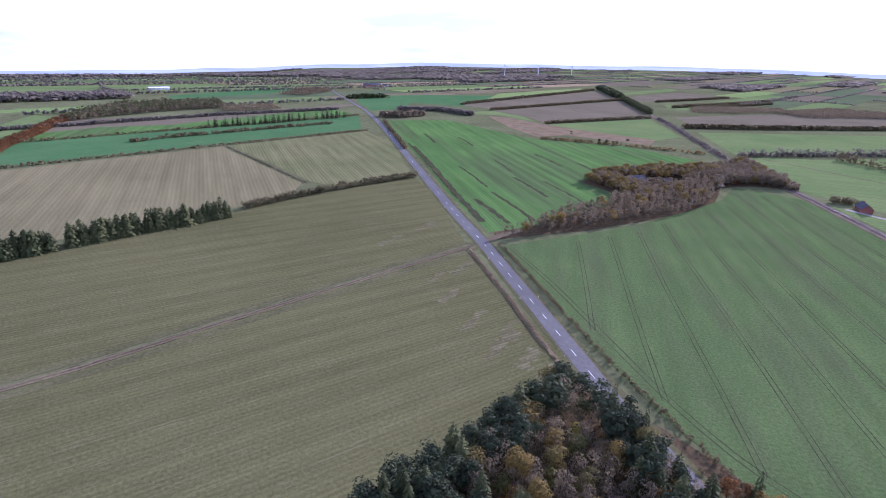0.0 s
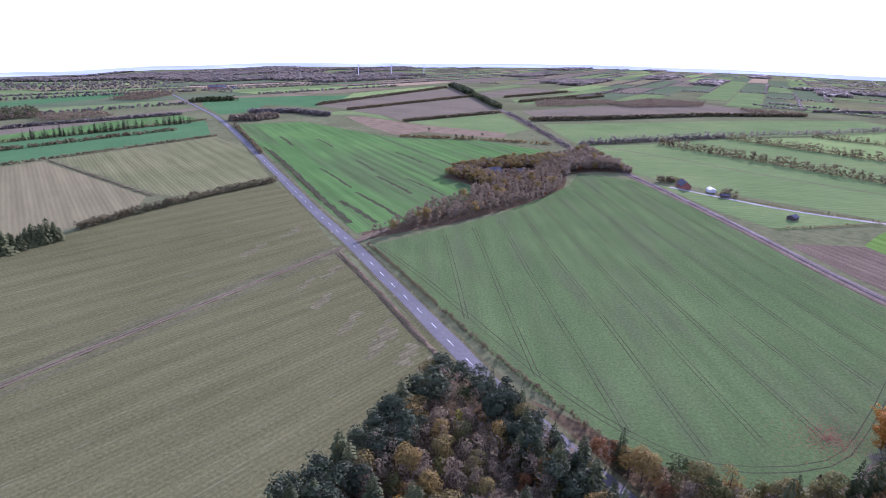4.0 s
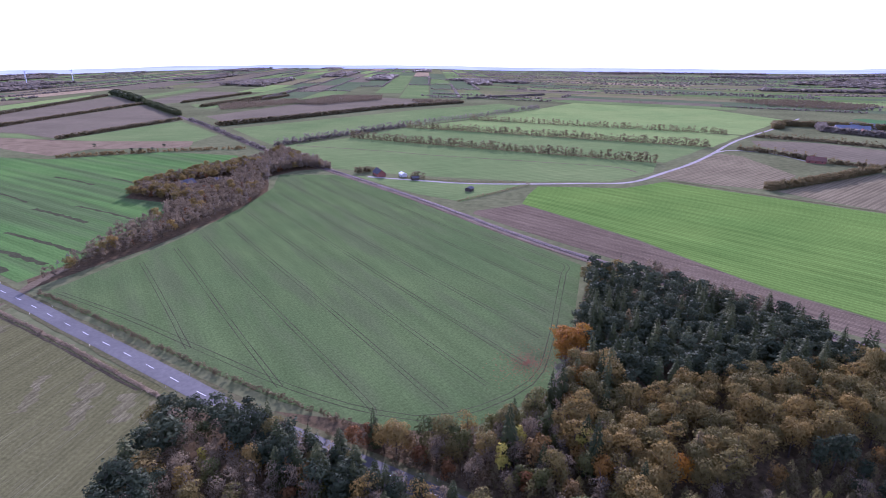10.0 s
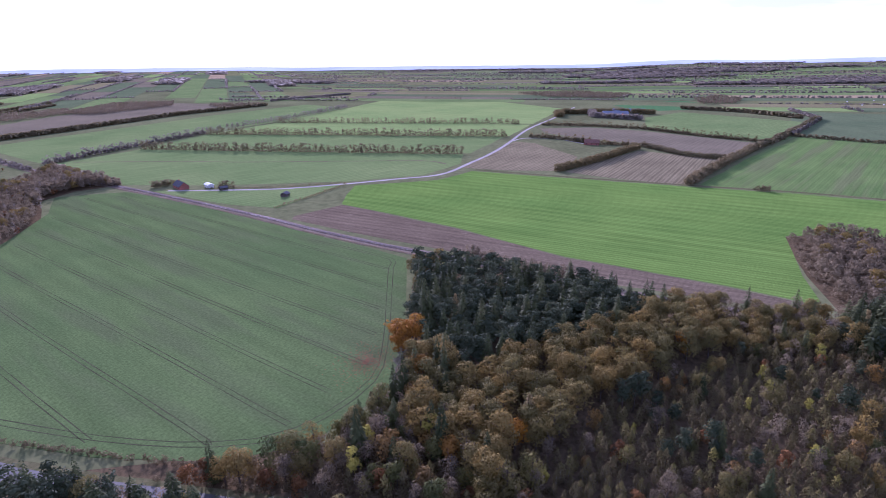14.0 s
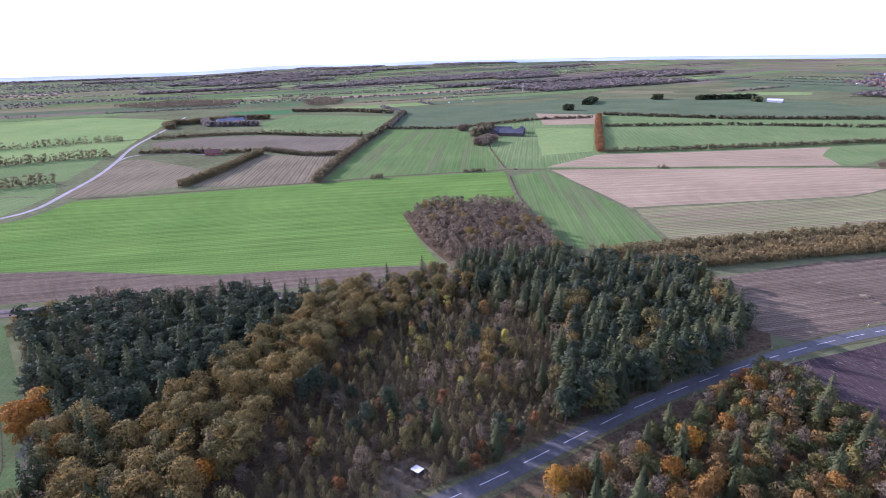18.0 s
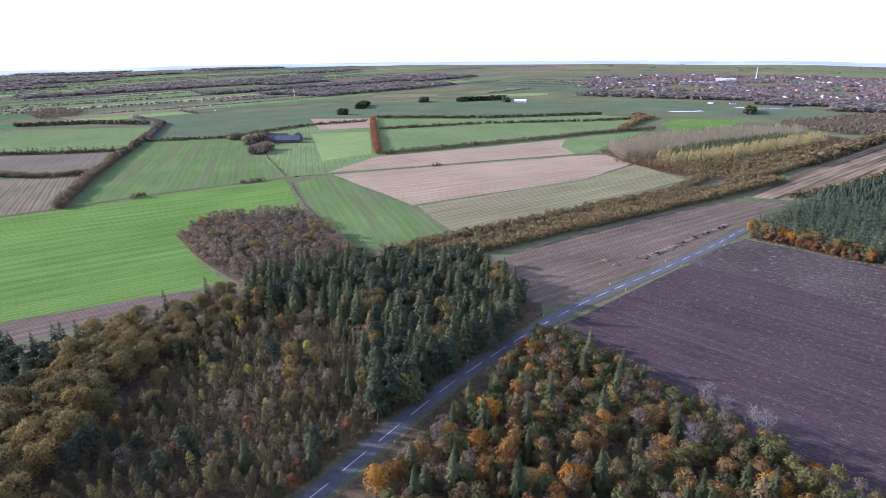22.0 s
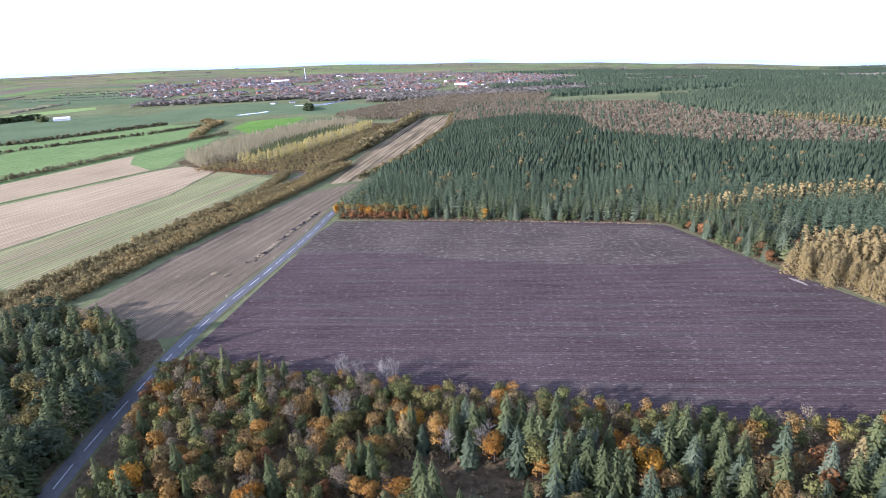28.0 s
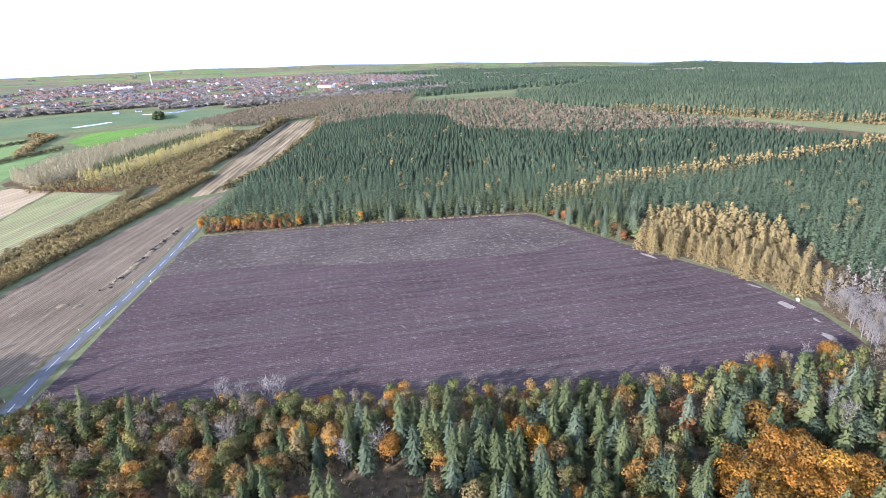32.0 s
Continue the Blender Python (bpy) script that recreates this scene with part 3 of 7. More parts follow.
R = np.random.default_rng
tree_kind("spruce", "spruce_tree", L_SPRUCE, M_TRUNK, "dense olive-green spruce standing in autumn woodland",
          lambda g: (conifer_crown(g, 16, 3.5, 32, 11, 0.06, 7, 0.72, 0.66), limbs(g, 15, 1, 0, 0.22)), lambda g: conifer_crown(g, 15, 3.0, 13, 7, 0.08, 2, 1.7), 5)
tree_kind("blue", "silver_spruce_tree", L_BLUE, M_TRUNK, "blue-green spruce with pale needles in autumn woodland",
          lambda g: (conifer_crown(g, 14.5, 3.4, 30, 11, 0.05, 7, 0.72, 0.66), limbs(g, 14, 1, 0, 0.2)), lambda g: conifer_crown(g, 14, 2.9, 13, 7, 0.08, 2, 1.7), 4)
tree_kind("pine", "pine_tree", L_PINE, M_TRUNK, "dark green pine with a rounded ragged crown",
          lambda g: (round_crown(g, 14, 3.4, 1200, 0.27, 20, 0.24, 0.5), limbs(g, 14, 2.4, 7, 0.2, 0.35)), lambda g: round_crown(g, 14, 3.6, 300, 0.48, 14, 0.2, 0.45))
tree_kind("oak", "oak_tree", L_OAK, M_TRUNK, "oak with dense brown-orange autumn leaves",
          lambda g: (round_crown(g, 12.5, 4.4, 1700, 0.25, 22, 0.16), limbs(g, 12.5, 3.6, 8, 0.28, 0.2)), lambda g: round_crown(g, 12.5, 4.6, 520, 0.42, 16, 0.2))
tree_kind("mixed", "autumn_maple_tree", L_MIXED, M_TRUNK, "rounded woodland tree turning from green to orange",
          lambda g: (round_crown(g, 10.5, 3.4, 1300, 0.23, 20, 0.12), limbs(g, 10.5, 2.8, 8, 0.2, 0.2)), lambda g: round_crown(g, 10.5, 3.4, 260, 0.45, 14, 0.12), 5)
tree_kind("birch", "young_birch_tree", L_BIRCH, M_PALE, "slender young birch with thin yellowing leaves",
          lambda g: (slim_crown(g, 8.5, 1.75, 520, 0.2, 0.08), limbs(g, 8.5, 1.3, 7, 0.1, 0.2)), lambda g: slim_crown(g, 8.5, 1.8, 170, 0.32, 0.08), 5)
tree_kind("beech", "beech_tree", L_BEECH, M_TRUNK, "broad beech with glowing orange autumn leaves",
          lambda g: (round_crown(g, 12, 4.4, 1800, 0.24, 22, 0.12), limbs(g, 12, 3.4, 8, 0.26, 0.2)), lambda g: round_crown(g, 12, 4.4, 480, 0.42, 16, 0.2))
tree_kind("larch", "larch_tree", L_LARCH, M_TRUNK, "larch with golden-brown autumn needles",
          lambda g: (feather_cone(g, 13, 3.0, 760, 0.26), limbs(g, 14, 1, 0, 0.2)), lambda g: feather_cone(g, 13, 3.0, 190, 0.52))
tree_kind("bare", "bare_tree", L_TWIG, M_PALE, "leafless tree with pale silvery twigs",
          lambda g: (slim_crown(g, 11, 2.3, 220, 0.1, 0.25), limbs(g, 11, 2.8, 16, 0.15, 0.1, 11)), lambda g: slim_crown(g, 11, 2.2, 60, 0.4))
tree_kind("brownbare", "thinning_tree", L_BARE, M_TRUNK, "thinning woodland tree with bare brown twigs",
          lambda g: (round_crown(g, 11.5, 3.1, 760, 0.19, 14, 0.12), limbs(g, 11.5, 2.6, 9, 0.18, 0.2, 3)), lambda g: round_crown(g, 11.5, 3.2, 140, 0.5, 10, 0.1))


tree_kind("rust", "rusty_oak_tree", L_RUST, M_TRUNK, "small rusty-red oak on the woodland edge",
          lambda g: (round_crown(g, 8, 3.2, 620, 0.3, 10, 0.1), limbs(g, 8, 2.4, 7, 0.16, 0.2)), lambda g: round_crown(g, 8, 3.2, 80, 0.8, 8, 0.1))
tree_kind("yellow", "yellow_maple_tree", L_BRIGHTLEAF, M_TRUNK, "small maple with clear yellow-green leaves",
          lambda g: (round_crown(g, 9, 2.6, 520, 0.28, 9, 0.15), limbs(g, 9, 2.0, 7, 0.14, 0.2)), lambda g: round_crown(g, 9, 2.6, 80, 0.7, 8, 0.1))


def inside(x, y, poly):
    hit = False
    for (x0, y0), (x1, y1) in zip(poly, poly[1:] + poly[:1]):
        if (y0 > y) != (y1 > y) and x < x0 + (y - y0) * (x1 - x0) / (y1 - y0):
            hit = not hit
    return hit


CORRIDOR = [(57, 152), (69, 112), (79, 80), (88, 48), (100, 11), (111, -25), (121, -51), (129, -72), (137, -93), (144, -117), (150, -141), (154, -163)]


def on_road(x, y, half=4.6):
    for (x0, y0), (x1, y1) in zip(CORRIDOR, CORRIDOR[1:]):
        dx, dy = x1 - x0, y1 - y0
        t = min(max(((x - x0) * dx + (y - y0) * dy) / (dx * dx + dy * dy), 0), 1)
        if math.hypot(x - x0 - t * dx, y - y0 - t * dy) < half:
            return True
    return False


def plant(poly, spacing, mix, seed, size=(0.85, 1.15), keep=1.0, clear=(), wide=1.0):
    """Trees on a jittered grid in an outline; mix: kinds with their shares."""
    g = random.Random(seed)
    xs, ys = [p[0] for p in poly], [p[1] for p in poly]
    keys, shares = list(mix), list(mix.values())
    y, k = min(ys), 0
    while y < max(ys):
        x = min(xs) + (k % 2) * spacing / 2
        while x < max(xs):
            px, py = x + g.uniform(-0.38, 0.38) * spacing, y + g.uniform(-0.38, 0.38) * spacing
            key, s = g.choices(keys, shares)[0], g.uniform(*size)
            if g.random() < keep and inside(px, py, poly) and not on_road(px, py) and not any(inside(px, py, c) for c in clear):
                KINDS[key]["at"].append((px, py, s * wide, s * g.uniform(0.88, 1.12), g.uniform(0, 360)))
            x += spacing
        y += spacing * 0.87
        k += 1


def one(key, x, y, height, width, turn=0.0):
    KINDS[key]["at"].append((x, y, width, height, turn))


def scatter(protos, rows, lift=0.0):
    """Joined copies of light meshes: rows of x, y, width, height, turn."""
    vs, fs, o = [], [], 0
    rows = np.array(rows)
    pick = np.arange(len(rows)) % len(protos)
    for k, (v, f) in enumerate(protos):
        r = rows[pick == k]
        if not len(r):
            continue
        a = np.radians(r[:, 4])
        c, s = np.cos(a)[:, None], np.sin(a)[:, None]
        x, y, z = v[:, 0][None], v[:, 1][None], v[:, 2][None]
        gz = np.array([land(px, py) for px, py in r[:, :2]])[:, None] + lift
        w = np.stack([r[:, :1] + r[:, 2:3] * (c * x - s * y), r[:, 1:2] + r[:, 2:3] * (s * x + c * y), gz + r[:, 3:4] * z], 2)
        if v.shape[1] == 6:
            nx, ny, nz = v[:, 3][None], v[:, 4][None], v[:, 5][None]
            w = np.concatenate([w, np.stack([c * nx - s * ny, s * nx + c * ny, nz + 0 * c], 2)], 2)
        vs.append(w.reshape(-1, w.shape[2]))
        fs.append((f[None] + (np.arange(len(r)) * len(v))[:, None, None] + o).reshape(-1, 3))
        o += len(r) * len(v)
    return np.concatenate(vs), np.concatenate(fs)


SHRUB = [join([round_crown(R(40 + k), 3.0, 1.7, 76, 0.28, 7, 0.0, 0.9)]) for k in range(4)]
CLUMP = [round_crown(R(60 + k), 3.0, 1.9, 14, 0.95, 4, 0.0, 0.9) for k in range(4)]
ROWTREE = [join([round_crown(R(80 + k), 8, 2.5, 80, 0.42, 7, 0.05, 0.95), stem((0, 0, -0.2), (0, 0, 5), 0.18, 0.06, 4)]) for k in range(4)]


def hedge(pts, width, height, material, label, seed, near=True, step=1.9, gaps=0.05, proto=None, name="hedge", category="hedge"):
    """A row of shrubs of uneven height along a line."""
    g = random.Random(seed)
    rows = []
    for (x0, y0), (x1, y1) in zip(pts, pts[1:]):
        d = math.hypot(x1 - x0, y1 - y0)
        nx, ny = (y1 - y0) / d, -(x1 - x0) / d
        lanes = max(1, int(width / 2.0))
        for k in range(int(d / step)):
            for q in range(lanes):
                if g.random() < gaps:
                    continue
                t = (k + g.uniform(0, 1)) * step / d
                o = (q - (lanes - 1) / 2) * width / lanes + g.uniform(-0.5, 0.5)
                s = height / 3.0 * g.uniform(0.6, 1.3)
                rows.append((x0 + (x1 - x0) * t + nx * o, y0 + (y1 - y0) * t + ny * o, max(0.7, s) * g.uniform(0.8, 1.2), s, g.uniform(0, 360)))
    v, f = scatter(proto or (SHRUB if near else CLUMP), rows)
    ob = new(name, raw_mesh(name, v, f, [material]))
    return tagged(ob, label, category, kind="stuff" if len(rows) > 300 or "row" in name else "")


def tree_row(pts, material, label, seed, height=8.0, step=5.0, gaps=0.08):
    return hedge([p for p in pts], 1.5, height * 3.0 / 8.0, material, label, seed, True, step, gaps, ROWTREE, "tree_row", "tree row")


def undergrowth(poly, spacing, height, material, label, seed):
    """Low bushes filling the ground of a wood."""
    g = random.Random(seed)
    xs, ys = [p[0] for p in poly], [p[1] for p in poly]
    rows = []
    for i in range(int((max(xs) - min(xs)) / spacing) + 1):
        for j in range(int((max(ys) - min(ys)) / spacing) + 1):
            x, y = min(xs) + (i + g.uniform(0, 1)) * spacing, min(ys) + (j + g.uniform(0, 1)) * spacing
            if inside(x, y, poly) and not on_road(x, y, 4.6):
                s = height / 3.0 * g.uniform(0.5, 1.3)
                rows.append((x, y, s * g.uniform(1.0, 1.5), s, g.uniform(0, 360)))
    v, f = scatter(SHRUB, rows)
    return tagged(new("undergrowth", raw_mesh("undergrowth", v, f, [material])), label, "bushes", kind="stuff")


# ---------------------------------------------------------------- ground
def make_ground():
    radii = [40, 120, 300, 600, 1000, 1300, 1500, 1750, 2000, 2300, 2600, 2900, 3200, 3500, 3800, 4100, 4400, 4650]
    n = 120
    bm = bmesh.new()
    mid = bm.verts.new((0, 0, 0))
    rings = []
    for r in radii:
        rings.append([bm.verts.new((r * math.sin(a), r * math.cos(a), land(r * math.sin(a), r * math.cos(a)))) for a in (6.28318531 * k / n for k in range(n))])
    for k in range(n):
        bm.faces.new((mid, rings[0][(k + 1) % n], rings[0][k]))
    for a, b in zip(rings, rings[1:]):
        for k in range(n):
            j = (k + 1) % n
            bm.faces.new((a[k], a[j], b[j], b[k]))
    bmesh.ops.recalc_face_normals(bm, faces=bm.faces)
    if sum(f.normal.z for f in bm.faces) < 0:
        bmesh.ops.reverse_faces(bm, faces=bm.faces)
    tagged(part("ground", bm, M_GROUND), "flat farmland with dull grass reaching the horizon", "ground", kind="structure")


make_ground()


def make_distance():
    """The far country's haze: an emissive blue band beyond the rim of the ground."""
    m = bpy.data.materials.new("far_haze_glow")
    m.use_nodes = True
    nd, ln = m.node_tree.nodes, m.node_tree.links
    nd.clear()
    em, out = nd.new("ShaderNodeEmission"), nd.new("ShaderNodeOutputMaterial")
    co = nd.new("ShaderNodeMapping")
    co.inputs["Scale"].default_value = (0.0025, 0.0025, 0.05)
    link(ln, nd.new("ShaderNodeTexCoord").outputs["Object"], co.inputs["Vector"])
    # horizon haze is put into the emission colour, no lamp stands here
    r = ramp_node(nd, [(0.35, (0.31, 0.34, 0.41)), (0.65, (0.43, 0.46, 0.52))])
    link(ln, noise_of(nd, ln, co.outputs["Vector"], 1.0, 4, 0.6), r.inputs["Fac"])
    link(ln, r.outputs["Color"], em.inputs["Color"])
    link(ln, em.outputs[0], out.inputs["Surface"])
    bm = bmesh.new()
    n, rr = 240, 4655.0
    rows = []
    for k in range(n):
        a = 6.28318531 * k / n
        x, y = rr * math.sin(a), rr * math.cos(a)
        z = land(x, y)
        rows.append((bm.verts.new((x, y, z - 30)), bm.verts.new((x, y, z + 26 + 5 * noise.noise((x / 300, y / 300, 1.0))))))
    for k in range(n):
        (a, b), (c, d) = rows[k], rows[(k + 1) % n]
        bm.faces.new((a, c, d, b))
    tagged(part("backdrop", bm, m), "distant low hills, haze painted as pale blue glow", "backdrop", kind="structure")


make_distance()

# ---------------------------------------------------------------- fields
W_FIELD = [(31, 297), (126, 349), (194, 405), (219, 428), (250, 474), (288, 440), (285, 357), (270, 275), (260, 216), (255, 175), (249, 147), (237, 140), (200, 119), (165, 100), (135, 88), (101, 94), (84, 112), (70, 145), (58, 190), (45, 245)]
sheet("field", [(14, 290), (42, 193), (49, 165), (38, 150), (15, 128), (-10, 108), (-60, 70), (-160, 30), (-300, 30), (-250, 55), (-137, 143), (-47, 231)], 0.06, F_OLIVE, "olive stubble field with faint straw rows")
sheet("field", [(13, 300), (-50, 236), (-138, 150), (-250, 62), (-345, 150), (-222, 252), (-140, 340), (-82, 412), (-28, 468), (-8, 410)], 0.06, F_OLIVE, "olive stubble field between track and conifer row")
sheet("field", [(-114, 430), (-232, 574), (-355, 430), (-480, 290), (-345, 160), (-225, 262), (-145, 348), (-112, 390)], 0.06, F_TAN, "pale tan stubble field with long drill rows")
sheet("field", [(-107, 434), (-228, 582), (-106, 722), (-64, 640), (-31, 488), (-80, 420)], 0.06, F_TANGREEN, "tan and green stubble beside the road")
sheet("field", [(-112, 738), (-238, 592), (-362, 445), (-490, 300), (-560, 390), (-440, 540), (-371, 616), (-282, 712), (-140, 880)], 0.06, F_EMERALD, "deep green winter crop behind the hedge")
sheet("field", [(-142, 892), (-285, 716), (-430, 552), (-560, 400), (-600, 500), (-470, 640), (-324, 823), (-186, 950)], 0.06, F_GREEN, "green winter crop in a long strip")
sheet("field", [(-450, 613), (-489, 724), (-375, 807), (-286, 915), (-183, 1063), (-160, 1051), (-268, 857), (-353, 710), (-416, 671)], 0.07, F_PURPLE, "mauve-brown stubble strip before a wood")
sheet("field", [(-527, 656), (-552, 748), (-511, 743), (-489, 660), (-465, 576)], 0.07, F_PALE, "pale green field behind a scrub belt")
sheet("field", [(-625, 784), (-549, 867), (-475, 1031), (-462, 1002), (-533, 840), (-603, 755)], 0.07, F_LIME, "narrow yellow-green strip behind a wood")
sheet("field", [(-500, 1019), (-376, 1211), (-332, 1438), (-424, 1326), (-530, 1081)], 0.07, F_EMERALD, "cool green strip beyond the wood")
sheet("field", [(27, 322), (1, 420), (-17, 510), (-50, 650), (-93, 838), (0, 871), (60, 780), (111, 708), (217, 678), (269, 603), (251, 548), (193, 532), (138, 504), (117, 472), (137, 431), (115, 390), (86, 375), (56, 337)], 0.06, F_GREEN, "green winter crop with dark bare streaks")
stubble = [o for o in bpy.data.objects if o.get("label", "").startswith("olive stubble")]
wheat = sheet("field", W_FIELD, 0.06, F_WHEAT, "dull green winter wheat with tractor tramlines")
sheet("field", [(65, 948), (100, 937), (173, 832), (276, 744), (252, 696), (197, 731), (158, 756), (117, 731), (88, 821)], 0.09, M_STRAW, "rough reddish dry grass strip")
sheet("field", [(6, 962), (77, 1040), (126, 962), (147, 865), (353, 994), (326, 785), (273, 736), (181, 830), (124, 906), (84, 971)], 0.07, F_PALE, "pale green pasture beside the railway")
sheet("field", [(24, 1115), (68, 1246), (280, 1500), (446, 1720), (430, 1433), (250, 1240), (81, 1072)], 0.09, F_PURPLE, "mauve stubble field between hedges")
sheet("field", [(79, 1044), (415, 1379), (362, 1029), (152, 885), (128, 978)], 0.09, F_PURPLE, "mauve stubble field below the hedge")
sheet("field", [(85, 1281), (125, 1463), (473, 1903), (458, 1796), (280, 1520)], 0.11, F_LIME, "sunlit yellow-green strip behind a hedge")
sheet("field", [(477, 1649), (756, 1965), (736, 1861), (461, 1566)], 0.1, F_PALE, "narrow green strip beyond the railway")
sheet("field", [(493, 1315), (829, 1522), (809, 1455), (477, 1188), (475, 1231)], 0.1, F_PALE, "green strip between hedges beyond the railway")
sheet("field", [(469, 1514), (706, 1783), (798, 1681), (504, 1401), (441, 1375)], 0.1, F_PURPLE, "mauve stubble beyond the railway")
sheet("field", [(-130, 960), (-90, 1000), (-70, 1130), (30, 1090), (180, 1220), (330, 1310), (200, 1420), (-50, 1330), (-200, 1230), (-170, 1080)], 0.06, F_EMERALD, "flat green field beyond the grove")
sheet("field", [(305, 470), (322, 600), (336, 632), (448, 640), (580, 263), (525, 241), (455, 248), (400, 297), (340, 390)], 0.06, F_PALE, "pale green field with low grass")
sheet("field", [(450, 646), (585, 677), (740, 272), (588, 258)], 0.06, F_PALE, "green strip between two tree rows")
sheet("field", [(588, 682), (744, 692), (880, 345), (892, 284), (748, 268)], 0.06, F_LIME, "sunlit green strip between tree rows")
sheet("field", [(748, 698), (1037, 751), (1250, 800), (1330, 500), (1200, 312), (905, 284)], 0.06, F_LIME, "bright sunlit green pasture")
sheet("field", [(336, 642), (437, 664), (593, 693), (759, 705), (1037, 757), (1080, 900), (800, 900), (372, 840), (352, 740)], 0.06, F_PALE, "long green field behind tree row")
sheet("field", [(392, 897), (417, 1047), (668, 1180), (974, 1275), (1000, 1146), (1030, 983), (788, 985), (525, 920)], 0.07, F_PURPLE, "long mauve stubble field behind a hedge")
sheet("field", [(332, 252), (390, 280), (440, 226), (492, 214), (497, 135), (506, 22), (515, -60), (514, -158), (492, -155), (412, -137), (386, -130), (400, -72), (384, -43), (312, -46), (280, -50), (276, -45), (282, -11), (289, 68), (314, 148)], 0.06, F_BRIGHT, "vivid green young crop in curved rows")
sheet("field", [(290, 262), (330, 250), (312, 148), (287, 68), (280, -11), (274, -48), (264, -50), (262, -11), (260, 37), (266, 103), (274, 182), (283, 258)], 0.06, F_BROWN, "bare brown soil strip beside the railway")
sheet("field", [(300, 424), (320, 387), (352, 332), (392, 290), (302, 288), (294, 330)], 0.06, F_PALE, "small green paddock by the railway house")
sheet("field", [(503, 232), (600, 238), (699, 243), (696, 215), (616, 140), (528, 138), (510, 183)], 0.06, F_STRIPE, "brown striped stubble field beside lane")
sheet("field", [(526, 131), (687, 86), (664, -5), (509, 19), (515, 81)], 0.06, F_STRIPE, "brown striped stubble between hedges")
sheet("field", [(848, 256), (890, 190), (880, 110), (812, -37), (847, -61), (684, -15), (699, 38), (743, 91), (769, 177), (800, 232)], 0.06, F_PURPLE, "brown harvested field behind the hedge")
sheet("field", [(936, 109), (1080, 130), (1213, 79), (1109, -115), (930, -86), (883, -68), (836, -43), (873, 25)], 0.06, F_PALE, "cool green field beyond the farm")
sheet("field", [(1346, 246), (1529, 104), (1360, -29), (1265, 83), (1188, 164), (1280, 200)], 0.06, F_EMERALD, "cool green field behind the farm halls")
sheet("field", [(515, 12), (668, -24), (838, -68), (900, -80), (860, -180), (768, -205), (640, -178), (526, -160), (519, -100)], 0.06, F_GRASS, "green field with pale rows below the hedge")
sheet("field", [(832, -305), (797, -387), (600, -292), (589, -226), (700, -262)], 0.08, F_LIME, "yellow-green strip beside the farm")
sheet("field", [(905, -90), (1160, -145), (1340, -110), (1300, -300), (950, -340), (870, -190)], 0.06, F_DULL, "dull green field behind the farm")
sheet("field", [(1058, -389), (988, -482), (849, -417), (868, -334)], 0.1, F_PINK, "small pinkish harvested plot")
sheet("field", [(522, -205), (577, -288), (560, -420), (545, -560), (500, -505), (450, -478)], 0.06, F_PINK, "pinkish harvested stubble strip")
sheet("field", [(508, -205), (438, -478), (424, -500), (372, -478), (346, -381), (358, -206)], 0.06, F_PINK, "pinkish harvested stubble field")
sheet("field", [(353, -208), (342, -381), (368, -480), (290, -450), (276, -260), (276, -191)], 0.06, F_TANROW, "tan-green stubble with straw rows")
sheet("field", [(490, -160), (507, -194), (490, -201), (356, -203), (282, -187), (274, -142), (293, -126), (412, -143)], 0.06, F_GRASS, "green field with a faint wheel track")
sheet("field", [(959, -494), (820, -632), (738, -847), (659, -874), (695, -756), (781, -602), (836, -426)], 0.06, F_PALE, "green winter crop between hedges")
sheet("field", [(799, -409), (749, -578), (672, -733), (628, -847), (559, -693), (572, -532), (586, -405), (597, -309)], 0.06, F_PALE, "long green winter crop between hedges")
sheet("field", [(577, -805), (605, -898), (520, -959), (496, -871), (501, -740)], 0.06, F_BRIGHT, "vivid green plot by the poplars")
sheet("field", [(224, -176), (172, -160), (160, -166), (163, -186), (168, -240), (175, -300), (183, -345), (195, -440), (224, -400), (229, -330), (231, -250)], 0.06, F_BROWN, "harvested pink-brown field beside the road")
sheet("field", [(197, -446), (222, -430), (250, -583), (281, -892), (236, -950), (205, -800), (186, -560)], 0.06, F_FURROW, "cleared strip with pale furrows between woods")
sheet("field", [(530, -172), (900, -92), (1000, -480), (850, -690), (757, -874), (545, -740), (442, -482), (506, -204)], 0.03, F_PALE, "grass margins between eastern fields", category="grass")
sheet("field", [(905, -92), (1340, -112), (1360, -400), (1403, -685), (1110, -1080), (870, -1060), (780, -880), (860, -695), (1000, -485)], 0.02, F_DULL, "dull cool green fields beyond the farm")
sheet("field", [(1184, -496), (1420, -670), (1677, -861), (1513, -970), (1290, -860), (1086, -757), (1038, -600)], 0.1, F_TAN, "pale tan stubble field with conifers beside it")
sheet("field", [(1373, -963), (1329, -1274), (1188, -1132), (1310, -920)], 0.1, F_LIME, "narrow yellow-green strip")
plough = sheet("field", [(147, -152), (166, -326), (102, -334), (29, -341), (-44, -343), (-88, -278), (-124, -230), (-136, -194), (-137, -172), (-118, -160), (-70, -152), (20, -148), (100, -145)], 0.06, F_PLOUGH, "dark ploughed field with straw flecks")
sheet("field", [(-219, -850), (-290, -803), (-375, -648), (-418, -561), (-444, -598), (-394, -683), (-308, -809)], 0.06, F_TANGREEN, "open pale meadow inside the forest")
sheet("field", [(262, -960), (620, -1010), (780, -880), (860, -690), (1100, -760), (900, -1300), (300, -1150)], 0.05, F_DULL, "dull green meadows before the town")
